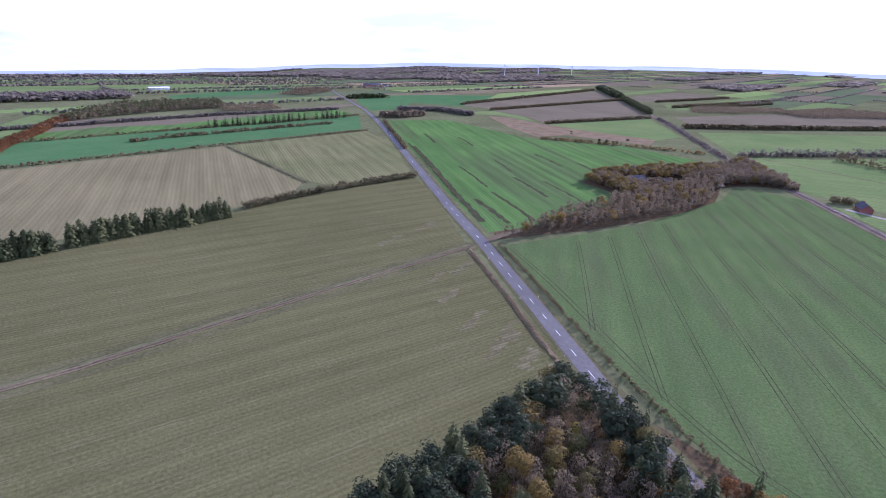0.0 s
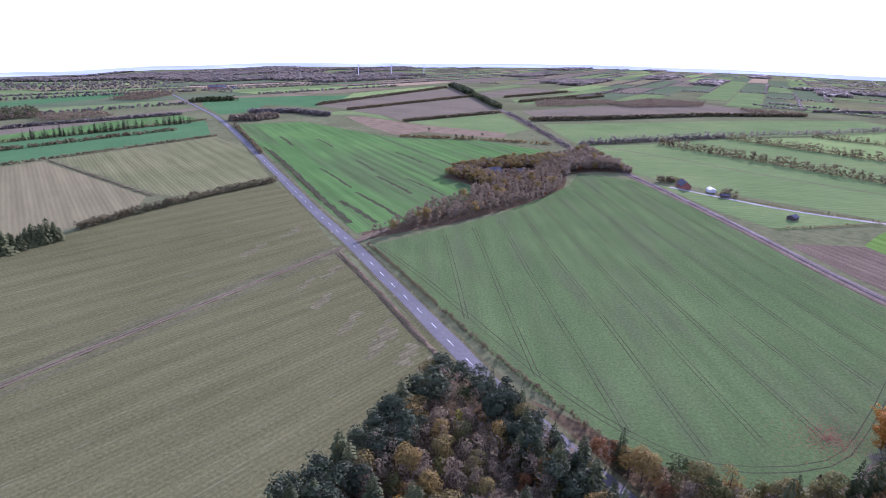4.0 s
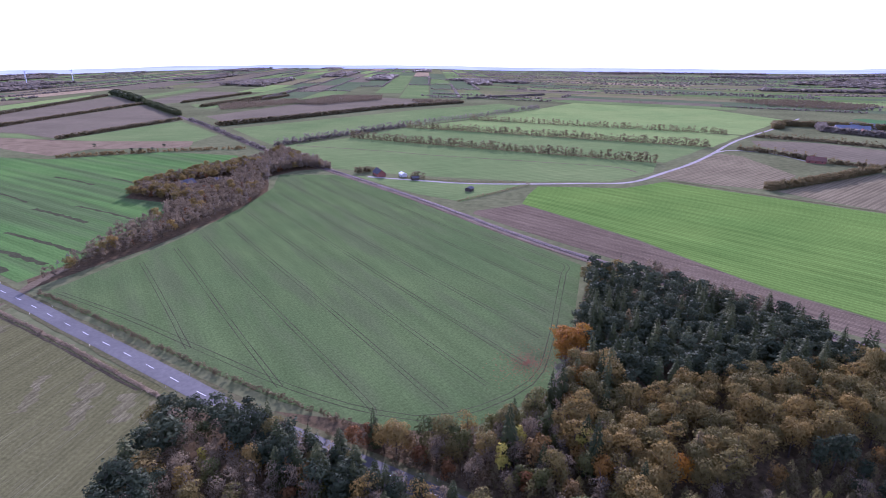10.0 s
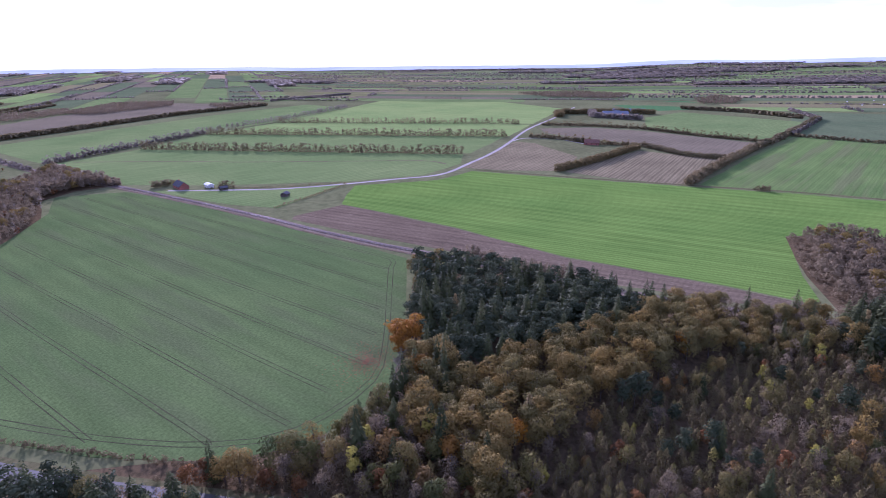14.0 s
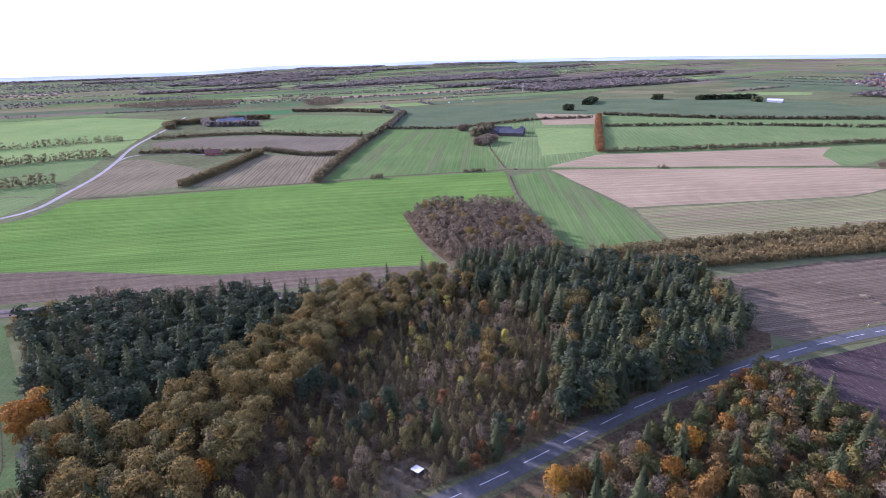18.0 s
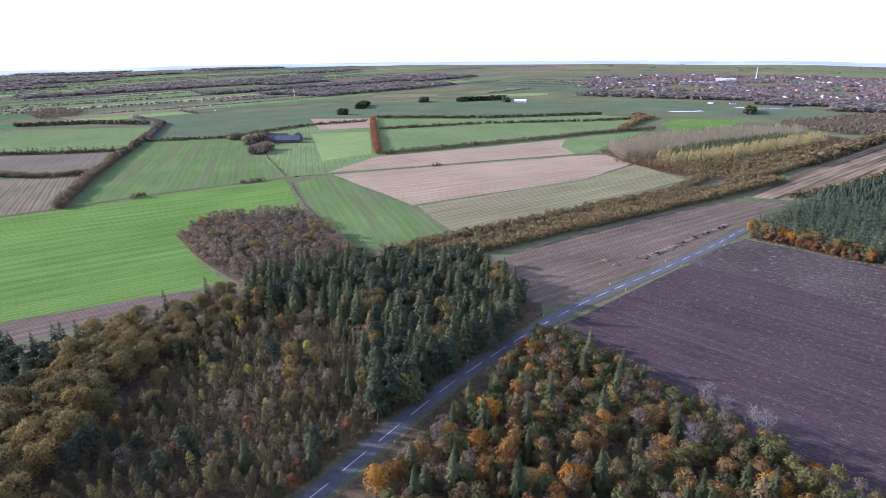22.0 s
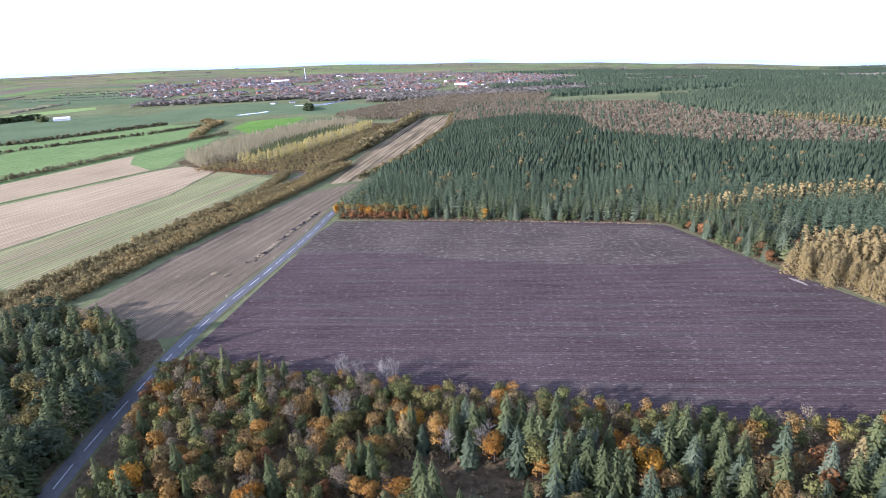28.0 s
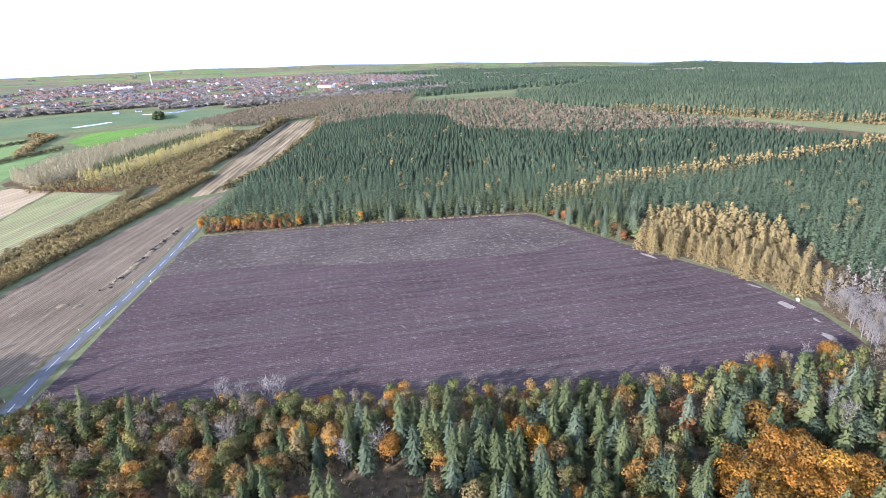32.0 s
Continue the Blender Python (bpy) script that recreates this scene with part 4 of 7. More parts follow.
sheet("forest_floor", [(60, 150), (110, 80), (160, 96), (240, 136), (252, 100), (246, 0), (258, -60), (272, -120), (230, -182), (170, -164), (150, -148), (20, -146), (-120, -158), (-140, -100), (-100, -60), (60, -40), (70, 40), (-20, 100), (20, 130), (42, 165)], 0.03, M_FLOOR, "dark leaf-strewn forest floor", category="ground")
sheet("forest_floor", [(29, 308), (90, 333), (176, 382), (208, 417), (237, 471), (271, 481), (300, 470), (325, 605), (251, 548), (193, 532), (138, 504), (117, 472), (137, 431), (115, 390), (56, 337), (31, 323)], 0.03, M_FLOOR, "leaf-strewn ground of a grove", category="ground")
sheet("forest_floor", [(166, -330), (-46, -345), (-90, -280), (-126, -232), (-140, -205), (-260, -180), (-460, -300), (-430, -520), (-250, -860), (-100, -1150), (250, -1150), (236, -950), (200, -800), (182, -560), (190, -430)], 0.03, M_FLOOR, "dark needle-covered forest floor", category="ground")
sheet("forest_floor", [(-129, -168), (-134, -182), (-140, -205), (-160, -206), (-262, -180), (-220, -110), (-140, -110), (-118, -156)], 0.05, M_FLOOR, "brown scrubby ground at the field corner", category="ground")
sheet("forest_floor", [(382, -43), (312, -48), (270, -56), (268, -118), (290, -122), (388, -132), (402, -72)], 0.04, M_FLOOR, "leaf-strewn ground of a small wood", category="ground")
sheet("forest_floor", [(452, -522), (394, -468), (300, -462), (262, -478), (256, -600), (300, -840), (384, -862), (444, -770), (466, -650)], 0.04, M_FLOOR, "shaded ground under poplars", category="ground")

sheet("weedy_zone", [(161, -262), (165, -325), (102, -331), (29, -337), (-36, -339), (-70, -292), (-40, -276), (40, -268), (90, -272)], 0.075, F_WEEDY, "weedy greyish end of the ploughed field", plough, wobble=4)
green_field = [o for o in bpy.data.objects if o.get("label") == "green winter crop with dark bare streaks"][0]
for k, (x0, y0, x1, y1, w) in enumerate(((36, 425, 60, 350, 3.0), (60, 480, 78, 415, 3.5), (84, 470, 104, 400, 2.5), (12, 520, 34, 440, 2.5), (22, 400, 42, 342, 4.0), (96, 600, 112, 540, 3.0), (48, 560, 60, 505, 2.0), (132, 560, 140, 520, 2.5), (-30, 720, -14, 650, 3.0), (14, 700, 30, 640, 2.5))):
    ribbon("bare_streak", [(x0, y0), ((x0 + x1) / 2 + 1, (y0 + y1) / 2), (x1, y1)], w, 0.08, M_TRAM, green_field, "dark bare soil streak", 0, 4, 0.012, w * 0.25, k)
ribbon("bare_streak", [(33, 345), (14, 425), (-4, 512), (-30, 625)], 5, 0.078, M_TRAM, green_field, "dark bare soil streak", -8, 6, 0.012, 1.0, 31)

for k, (x, y, l, w) in enumerate(((24, 186, 26, 5), (33, 176, 16, 4), (14, 205, 22, 4), (28, 200, 14, 3), (10, 262, 20, 4), (-2, 250, 16, 3), (38, 168, 12, 3), (4, 228, 18, 3), (-30, 300, 24, 4), (-10, 330, 22, 4))):
    ribbon("straw_patch", [(x - l * 0.25, y - l * 0.44), (x, y), (x + l * 0.22, y + l * 0.45)], w, 0.075 + 0.006 * k, F_STRAWY, stubble[k > 7], "faint pale straw left on the stubble", 0, 1.5, 0.01, w * 0.42, 70 + k)

# tramlines in the wheat
def tramlines():
    d = Vector((-0.158, -0.987, 0))
    for k in range(11):
        o = Vector((77 + 19.7 * k, 295, 0))
        run = [o + d * s for s in range(-260, 420, 4) if inside(o.x + d.x * s, o.y + d.y * s, W_FIELD)]
        run = run[3:-3]
        if len(run) < 6:
            continue
        for side in (-0.95, 0.95):
            pts = [(q.x + 0.35 * math.sin(i * 0.7 + k), q.y) for i, q in enumerate(run[::6])] + [(run[-1].x, run[-1].y)]
            ribbon("tramline", pts, 0.34, 0.08, M_TRAM, wheat, "", side, 12, 0.012, 0.12, k)
    for off in (5.5, 7.4):
        ring = []
        m = len(W_FIELD)
        cx, cy = sum(p[0] for p in W_FIELD) / m, sum(p[1] for p in W_FIELD) / m
        for x, y in W_FIELD[8:] + W_FIELD[:1]:
            q = math.hypot(x - cx, y - cy)
            ring.append((x + (cx - x) * off * 1.3 / q, y + (cy - y) * off * 1.3 / q))
        ribbon("tramline", ring, 0.36, 0.08, M_TRAM, wheat, "", 0, 10, 0.012, 0.08, int(off))


tramlines()

# leaves blown from the orange oaks on to the wheat
def fallen_leaves():
    g = R(77)
    n = 1500
    a, q = g.uniform(0, 6.283, n), np.abs(g.normal(0, 1, n))
    p = np.stack([147 + 10 * q * np.cos(a) * 0.9, 105 + 6.5 * q * np.sin(a) + 2.0 * q * np.cos(a), np.full(n, 0.09)], 1)
    v, f = cards(p, np.tile([0.0, 0.0, 1.0], (n, 1)), 0.22, g)
    v[:, 2] = np.maximum(v[:, 2], 0.07)
    tagged(new("fallen_leaves", raw_mesh("fallen_leaves", v, f, [L_RUST])), "orange-brown leaves fallen on the wheat", "leaves", kind="stuff")


fallen_leaves()

# ---------------------------------------------------------------- road
ROAD = [(-420, 1650), (-312, 1445), (-240, 1248), (-180, 1076), (-135, 944), (-103, 826), (-61, 653), (-22, 487), (5, 371), (23, 302), (34, 253), (44, 210), (55, 160), (69, 112), (88, 48), (111, -25), (121, -51), (137, -93), (150, -141), (158, -185), (163, -240), (170, -300), (177, -344), (178, -380), (165, -430)]
tagged(ribbon("verge", ROAD[:17], 11.0, 0.085, M_VERGE, None, "", 0, 8, 0.05, 0.6, 3), "rough olive grass verge along the road", "verge", kind="structure")
tagged(ribbon("verge", ROAD[15:], 9.0, 0.08, M_VERGE, None, "", 0, 8, 0.05, 0.5, 35), "narrow green grass verge along the road", "verge", kind="structure")
road = tagged(ribbon("road", ROAD, 6.2, 0.13, M_ASPHALT, None, "", 0, 8, 0.05), "straight grey asphalt country road", "road", kind="structure")
RPTS = ribbon_points(ROAD, 1.0)


def along(pts, d):
    for a, b in zip(pts, pts[1:]):
        s = (b - a).length
        if d <= s:
            return a + (b - a) * (d / s), (b - a).normalized()
        d -= s
    return pts[-1], (pts[-1] - pts[-2]).normalized()


R_LEN = sum((b - a).length for a, b in zip(RPTS, RPTS[1:]))


def dash_mesh(length):
    bm = bmesh.new()
    bmesh.ops.create_cube(bm, size=1.0, matrix=Matrix.Diagonal((0.16, length, 0.012, 1)))
    me = bpy.data.meshes.new("dash")
    bm.to_mesh(me)
    bm.free()
    me.materials.append(M_PAINT)
    return me


SHORT, LONG = dash_mesh(5.0), dash_mesh(9.5)
d = 3.0
while d < R_LEN - 40:
    q, w = along(RPTS, d)
    if q.y < 1000:
        ob = new("dash", LONG if q.y < 60 else SHORT)
        ob.parent = road
        ob.matrix_basis = pose(q.x, q.y, 0.14, 0, 0, math.degrees(math.atan2(w.y, w.x)) - 90)
    d += 15.0
ribbon("road_shoulder", ROAD[4:13], 7.6, 0.122, M_ASPHALT, road, "paved shoulder of the road", 0, 8, 0.03, 0.12, 33)
tagged(ribbon("dry_grass_bank", [(20, 292), (34, 238), (45, 190), (50, 165)], 1.8, 0.2, M_STRAW, None, "", 5.4, 5, 0.12, 0.4, 4), "dry straw-coloured grass along a ditch", "grass", kind="structure")
tagged(ribbon("ditch", [(20, 291), (34, 237), (46, 185)], 1.0, 0.11, M_DITCH, None, "", 7.4, 5, 0.04, 0.2, 5), "narrow dark ditch beside the road", "ditch", kind="structure")
TRACK = [(18, 298), (-47, 233), (-85, 195), (-113, 166), (-136, 145), (-250, 50)]
track = tagged(ribbon("dirt_track", TRACK, 3.4, 0.1, M_DITCH, None, "", 0, 6, 0.04, 0.5, 6), "narrow brown dirt track across the fields", "track", kind="structure")
for side in (-0.95, 0.95):
    ribbon("wheel_track", TRACK, 1.15, 0.116, M_TRACK, track, "pale worn wheel track", side, 5, 0.02, 0.14, 60)
for side in (-0.05, 5.2, -5.2):
    tagged(ribbon("track_grass", TRACK, 0.5 if side == -0.05 else 4.0, 0.125 if side == -0.05 else 0.09, M_VERGE, None, "", side, 6, 0.03, 0.3, 61), "strip of green grass along the dirt track", "grass", kind="structure")
tagged(ribbon("dirt_track", [(24, 303), (34, 316), (48, 328)], 5, 0.12, M_TRACK, None, "", 0, 3, 0.04, 0.4, 7), "short gravel entrance beside the road", "track", kind="structure")
LANE = [(306, 412), (322, 382), (353, 330), (396, 288), (428, 262), (453, 240), (478, 232), (528, 233), (600, 236), (676, 245), (835, 269), (1041, 280), (1250, 300)]
tagged(ribbon("lane", LANE, 4.2, 0.12, M_GRAVEL, None, "", 0, 6, 0.04, 0.2, 8), "pale gravel farm lane curving between fields", "road", kind="structure")
tagged(ribbon("field_path", [(500, 214), (503, 130), (512, 22), (521, -60), (520, -165), (514, -200), (446, -478), (420, -504)], 5.0, 0.1, M_VERGE, None, "", 0, 6, 0.04, 0.4, 9), "brown grassy path between fields", "path", kind="structure")

tagged(ribbon("field_path", [(357, 625), (408, 524), (435, 457), (490, 351), (523, 283), (515, 252)], 2.6, 0.1, M_TRACK, None, "", 0, 8, 0.04, 0.5, 92), "narrow brown ditch line across the pale field", "path", kind="structure")
tagged(ribbon("farm_drive", [(699, 248), (735, 240), (744, 200), (712, 150)], 3.4, 0.1, M_GRAVEL, None, "", 0, 6, 0.04, 0.3, 93), "gravel drive to a farmhouse", "road", kind="structure")

# ---------------------------------------------------------------- railway
RAIL = [(390, 1150), (370, 1015), (341, 814), (311, 624), (301, 520), (296, 451), (287, 357), (277, 280), (267, 220), (261, 165), (258, 105), (252, 40), (250, 0), (254, -40), (259, -85), (261, -140), (262, -257), (260, -400), (272, -543), (300, -800), (360, -1100)]
rail_bed = tagged(ribbon("railway", RAIL, 9.5, 0.14, M_BALLAST, None, "", 0, 8, 0.1, 0.5, 10), "single-line railway on brown gravel ballast", "railway", kind="structure")
ribbon("ballast_ridge", RAIL, 3.4, 0.42, M_BALLAST, rail_bed, "", -1.2, 8, 0.3, 0.1, 11)
for side in (-1.92, -0.48):
    ribbon("rail", RAIL, 0.12, 0.62, M_STEEL, rail_bed, "shiny steel rail", side, 8, 0.16)
tagged(ribbon("service_path", RAIL, 1.8, 0.19, M_TRACK, None, "", 3.6, 8, 0.06, 0.25, 12), "pale brown service path beside the railway", "path", kind="structure")
TPTS = ribbon_points(RAIL, 1.0)
bm = bmesh.new()
bmesh.ops.create_cube(bm, size=1.0, matrix=Matrix.Diagonal((2.4, 0.28, 0.18, 1)))
s_me = bpy.data.meshes.new("sleeper")
bm.to_mesh(s_me)
bm.free()
s_me.materials.append(M_SLEEPER)
d = 560.0
for k in range(280):
    q, w = along(TPTS, d + k * 1.9)
    n = Vector((w.y, -w.x, 0))
    ob = new("sleeper", s_me)
    ob.parent = rail_bed
    ob.matrix_basis = pose(q.x + n.x * -1.2, q.y + n.y * -1.2, 0.45, 0, 0, math.degrees(math.atan2(w.y, w.x)) - 90)

# ---------------------------------------------------------------- water
sheet("pond", [(740, -1080), (716, -1150), (640, -1180), (596, -1196), (584, -1345), (606, -1400), (630, -1400), (612, -1330), (622, -1212), (690, -1188), (730, -1158)], 0.12, M_WATER, "long narrow pond reflecting the sky", category="water", wobble=2)
sheet("pond", [(735, -1010), (690, -1000), (660, -1060), (700, -1080)], 0.12, M_WATER, "small pond before the town", category="water", wobble=3)

# ---------------------------------------------------------------- woods
# clump at the corner of stubble field and road
plant([(38, 152), (22, 134), (2, 114), (0, 92), (50, 84), (60, 104), (54, 124), (46, 146)], 4.2, {"brownbare": 5, "birch": 1.4, "mixed": 1.0, "oak": 0.5, "beech": 0.1, "yellow": 0.15, "rust": 0.4}, 11, (0.75, 1.0))
plant([(45, 165), (20, 138), (0, 116), (-17, 102), (-8, 92), (6, 106), (24, 124), (44, 148)], 5.0, {"spruce": 1.2, "pine": 5.0, "oak": 0.3}, 12, (0.75, 0.98), wide=1.45)
plant([(42, 158), (50, 153), (61, 120), (68, 98), (58, 90), (50, 112)], 4.8, {"spruce": 1.2, "pine": 3.4, "brownbare": 1}, 13, (0.75, 0.96), wide=1.4)
plant([(-16, 100), (0, 104), (58, 88), (66, 70), (-30, 70)], 4.6, {"spruce": 1.6, "pine": 2.6, "blue": 0.3, "oak": 0.6, "brownbare": 1.4}, 14, (0.8, 0.98), wide=1.35)
CLEARING = [(113, -3), (124, -5), (127, -14), (120, -22), (112, -12)]
# between road and wheat
plant([(68, 128), (76, 112), (86, 100), (101, 88), (135, 83), (152, 82), (120, 56), (112, 30), (96, 20), (84, 60), (72, 104)], 4.7, {"oak": 1.6, "mixed": 1.6, "brownbare": 2.6, "birch": 1.2, "spruce": 0.5, "rust": 0.7, "yellow": 0.15}, 15, (0.75, 1.1))
plant([(54, 150), (62, 126), (74, 90), (86, 50), (100, 8), (92, 6), (66, 70), (48, 130)], 4.6, {"spruce": 1.4, "pine": 2.4, "oak": 1.6, "brownbare": 1.5, "birch": 1}, 151, (0.75, 1.0))
# pines of the main wood
plant([(176, 104), (205, 116), (238, 136), (248, 100), (246, 36), (230, 12), (207, 28), (165, 55), (148, 66), (160, 92)], 5.6, {"pine": 5, "spruce": 2.4}, 16, (0.8, 1.05), wide=1.22)
plant([(190, 112), (238, 138), (246, 118), (205, 104)], 6.0, {"oak": 2, "birch": 1, "brownbare": 1}, 17, (0.6, 0.9))
# oak belt
plant([(158, 92), (132, 82), (112, 72), (112, 50), (130, 28), (150, 26), (190, 2), (212, -14), (240, -6), (234, 14), (196, 36), (150, 66)], 6.2, {"oak": 7, "beech": 0.12, "spruce": 0.2}, 18, (0.85, 1.15))
# young mixed stand
plant([(112, 46), (130, 24), (150, 22), (190, -2), (212, -18), (236, -30), (226, -60), (196, -80), (142, -66), (124, -62), (112, -30), (96, 20), (90, 46)], 3.7, {"birch": 10, "brownbare": 0.8, "mixed": 0.4, "spruce": 0.2, "oak": 0.15, "pine": 0.2, "yellow": 0.25, "rust": 0.2}, 19, (0.5, 0.95), clear=[CLEARING])
# conifers by the harvested field
plant([(236, -50), (266, -60), (262, -128), (226, -172), (172, -156), (150, -134), (134, -98), (126, -66), (144, -66), (196, -80)], 6.0, {"spruce": 5, "pine": 3.4, "blue": 0.8, "larch": 0.25, "oak": 0.5, "birch": 0.6, "brownbare": 0.6}, 20, (0.8, 1.1), wide=1.3)
plant([(246, 0), (236, -30), (230, -60), (262, -60), (250, -20)], 5.2, {"oak": 2, "brownbare": 2, "spruce": 1, "birch": 1}, 21, (0.7, 1.0))
plant([(208, -12), (246, -2), (250, -40), (230, -50), (216, -34)], 4.6, {"oak": 3, "brownbare": 2, "birch": 2}, 211, (0.6, 0.95))
plant([(128, -62), (140, -96), (150, -134), (160, -132), (149, -92), (137, -58)], 4.6, {"spruce": 4, "pine": 3, "mixed": 0.6}, 212, (0.95, 1.15), wide=1.3)
# small wood in the bright field
plant([(380, -50), (318, -52), (274, -60), (272, -116), (300, -122), (384, -128), (396, -74)], 5.0, {"brownbare": 9, "oak": 0.5}, 22, (0.75, 0.95))
# west of the road, by the ploughed field
plant([(98, -30), (117, -78), (138, -122), (140, -142), (62, -142), (46, -132), (46, -74), (60, -50)], 4.6, {"mixed": 5.5, "birch": 2.6, "spruce": 0.8, "beech": 0.15, "rust": 0.8, "brownbare": 1.5}, 23, (0.7, 1.0))
# edge of the belt facing the ploughed field
plant([(140, -124), (100, -128), (20, -132), (-60, -140), (-128, -154), (-122, -162), (-60, -150), (20, -145), (100, -143), (142, -146)], 4.0, {"mixed": 6, "birch": 1.2, "beech": 0.2, "brownbare": 1.6, "yellow": 0.25, "rust": 0.3}, 24, (0.66, 0.92))
plant([(48, -128), (20, -130), (-60, -136), (-120, -146), (-150, -110), (-110, -60), (30, -62), (44, -74)], 5.2, {"spruce": 5, "blue": 2.0, "pine": 0.6, "larch": 0.3, "birch": 0.8, "mixed": 2.4, "beech": 0.2, "bare": 0.3, "rust": 0.3}, 25, (0.72, 1.12), wide=1.12, clear=[[(58, -104), (10, -100), (10, -116), (60, -118)], [(-52, -96), (-60, -114), (-80, -118), (-96, -110), (-90, -92), (-66, -88)]])
plant([(-54, -98), (-62, -112), (-80, -116), (-94, -108), (-88, -94), (-66, -90)], 4.6, {"beech": 1}, 26, (0.85, 1.05), wide=1.15)
for x, y, h in ((77, -145, 1.12), (60, -146, 1.1), (68, -124, 1.2), (72, -146, 1.0), (64, -147, 1.0), (34, -118, 1.0), (-108, -158, 0.8), (-100, -156, 0.75), (-92, -156, 0.8), (-116, -158, 0.8), (-138, -176, 0.9), (-142, -186, 1.0), (-148, -182, 1.0), (-152, -192, 0.9), (-146, -198, 0.9), (-136, -166, 0.9), (-158, -184, 1.0)):
    one("bare", x, y, h, h, x * 7 % 360)
# orange oaks at the wheat corner
for x, y, h in ((158, 98, 1.05), (163, 101, 1.0), (168, 96, 1.05), (162, 94, 1.1), (155, 94, 0.85)):
    one("beech", x, y, h, h * 1.15, x * 3)
# grove between the two green fields
plant([(33, 312), (90, 336), (176, 386), (206, 420), (236, 474), (272, 484), (298, 468), (322, 600), (252, 545), (195, 528), (142, 502), (122, 472), (140, 431), (117, 390), (86, 372), (56, 334)], 5.0, {"brownbare": 8, "bare": 0.3, "oak": 0.6, "rust": 0.5}, 27, (0.6, 0.9), clear=[[(150, 478), (160, 500), (215, 500), (205, 468), (178, 462)]])
plant([(252, 548), (195, 532), (142, 506), (120, 474), (136, 440), (170, 470), (215, 505), (262, 530)], 5.4, {"oak": 4, "brownbare": 1.5, "rust": 0.5}, 271, (0.6, 0.85), clear=[[(150, 472), (156, 492), (206, 494), (205, 468), (178, 462)]])
plant([(222, 440), (240, 476), (272, 488), (300, 474), (306, 500), (282, 520), (240, 500)], 4.6, {"brownbare": 5, "bare": 1}, 272, (0.85, 1.1), wide=1.1)
plant([(-136, -172), (-140, -206), (-166, -222), (-190, -200), (-170, -160), (-140, -158)], 4.6, {"bare": 5, "brownbare": 1}, 281, (0.6, 0.95))
# larches
plant([(-88, -272), (-116, -246), (-138, -208), (-152, -216), (-166, -280), (-148, -318), (-105, -312)], 5.6, {"larch": 1}, 28, (0.72, 1.02), wide=1.4)
# front rows of the plantation
plant([(166, -333), (80, -340), (-38, -348), (-60, -347), (-86, -302), (-103, -316), (-120, -330), (-70, -372), (-30, -372), (80, -366), (176, -360)], 4.8, {"spruce": 4, "blue": 3}, 29, (0.6, 1.1), wide=1.3)
plant([(-44, -347), (-86, -282), (-106, -296), (-86, -330), (-60, -352)], 4.6, {"spruce": 4, "blue": 3, "larch": 0.3, "rust": 0.5}, 291, (0.5, 1.05), wide=1.3)
plant([(166, -331), (105, -336), (100, -340), (166, -336)], 2.8, {"rust": 1}, 30, (0.55, 0.8))
plant([(176, -342), (164, -333), (105, -338), (104, -346), (170, -350)], 4.0, {"rust": 3, "oak": 1, "beech": 1}, 301, (0.6, 0.8))
one("beech", 66, -341, 0.75, 0.6, 20)

# pale yellow trees and tall pines in the middle of the wood
for key, x, y, h in (("yellow", 116, 62, 1.35), ("larch", 122, 52, 1.05), ("larch", 133, 39, 1.1), ("yellow", 227, 113, 1.25), ("mixed", 215, 119, 1.0), ("larch", 191, 90, 1.0)):
    one(key, x, y, h, h * 1.05, x * 11 % 360)
for x, y in ((144, 90), (135, 85), (149, 91)):
    one("bare", x, y, 0.7, 0.8, x * 13 % 360)
for x, y, h in ((158, 13, 1.15), (161, 11, 1.1), (155, 16, 1.0), (140, -2, 0.9)):
    one("pine", x, y, h, h * 0.8, x * 5 % 360)
for x, y, h in ((118, -30, 0.8), (123, -33, 0.75), (127, -42, 0.9), (132, -52, 0.8)):
    one("rust", x, y, h, h, x * 9 % 360)
for x, y in ((188, 692), (207, 684), (226, 701), (166, 757), (196, 688)):
    one("pine", x, y, 0.5, 0.8, x)

undergrowth([(66, 130), (84, 102), (101, 90), (135, 85), (165, 97), (150, 80), (112, 60), (96, 22), (84, 60), (72, 104)], 2.6, 2.4, L_SCRUB, "brown bushes under the roadside trees", 151)
undergrowth([(384, -44), (318, -48), (276, -58), (274, -118), (300, -122), (388, -130), (400, -74)], 3.4, 2.4, L_BARE, "brown brush on the edge of the small wood", 154)
undergrowth([(112, 46), (150, 22), (212, -18), (236, -30), (226, -60), (142, -66), (112, -30), (96, 20)], 3.2, 1.8, L_SCRUB, "low brown brush in the young stand", 152)
undergrowth([(98, -30), (138, -122), (140, -146), (20, -147), (-120, -160), (-140, -110), (-60, -80), (60, -80)], 3.6, 1.8, L_SCRUB, "brown brush under the belt of trees", 153)

FOCUS = (25.0, -25.0)


def thinned(crown, rng, share=0.45, grow=1.3):
    """A crown with fewer and larger sprays, for trees further off."""
    v = crown[0][:len(crown[0]) // 4 * 4].reshape(-1, 4, 6)
    v = v[rng.random(len(v)) < share].copy()
    c = v[:, :, :3].mean(1, keepdims=True)
    v[:, :, :3] = c + (v[:, :, :3] - c) * grow
    i = np.arange(len(v))[:, None] * 4
    return v.reshape(-1, 6), np.concatenate([i + [[0, 1, 2]], i + [[0, 2, 3]]], 0)


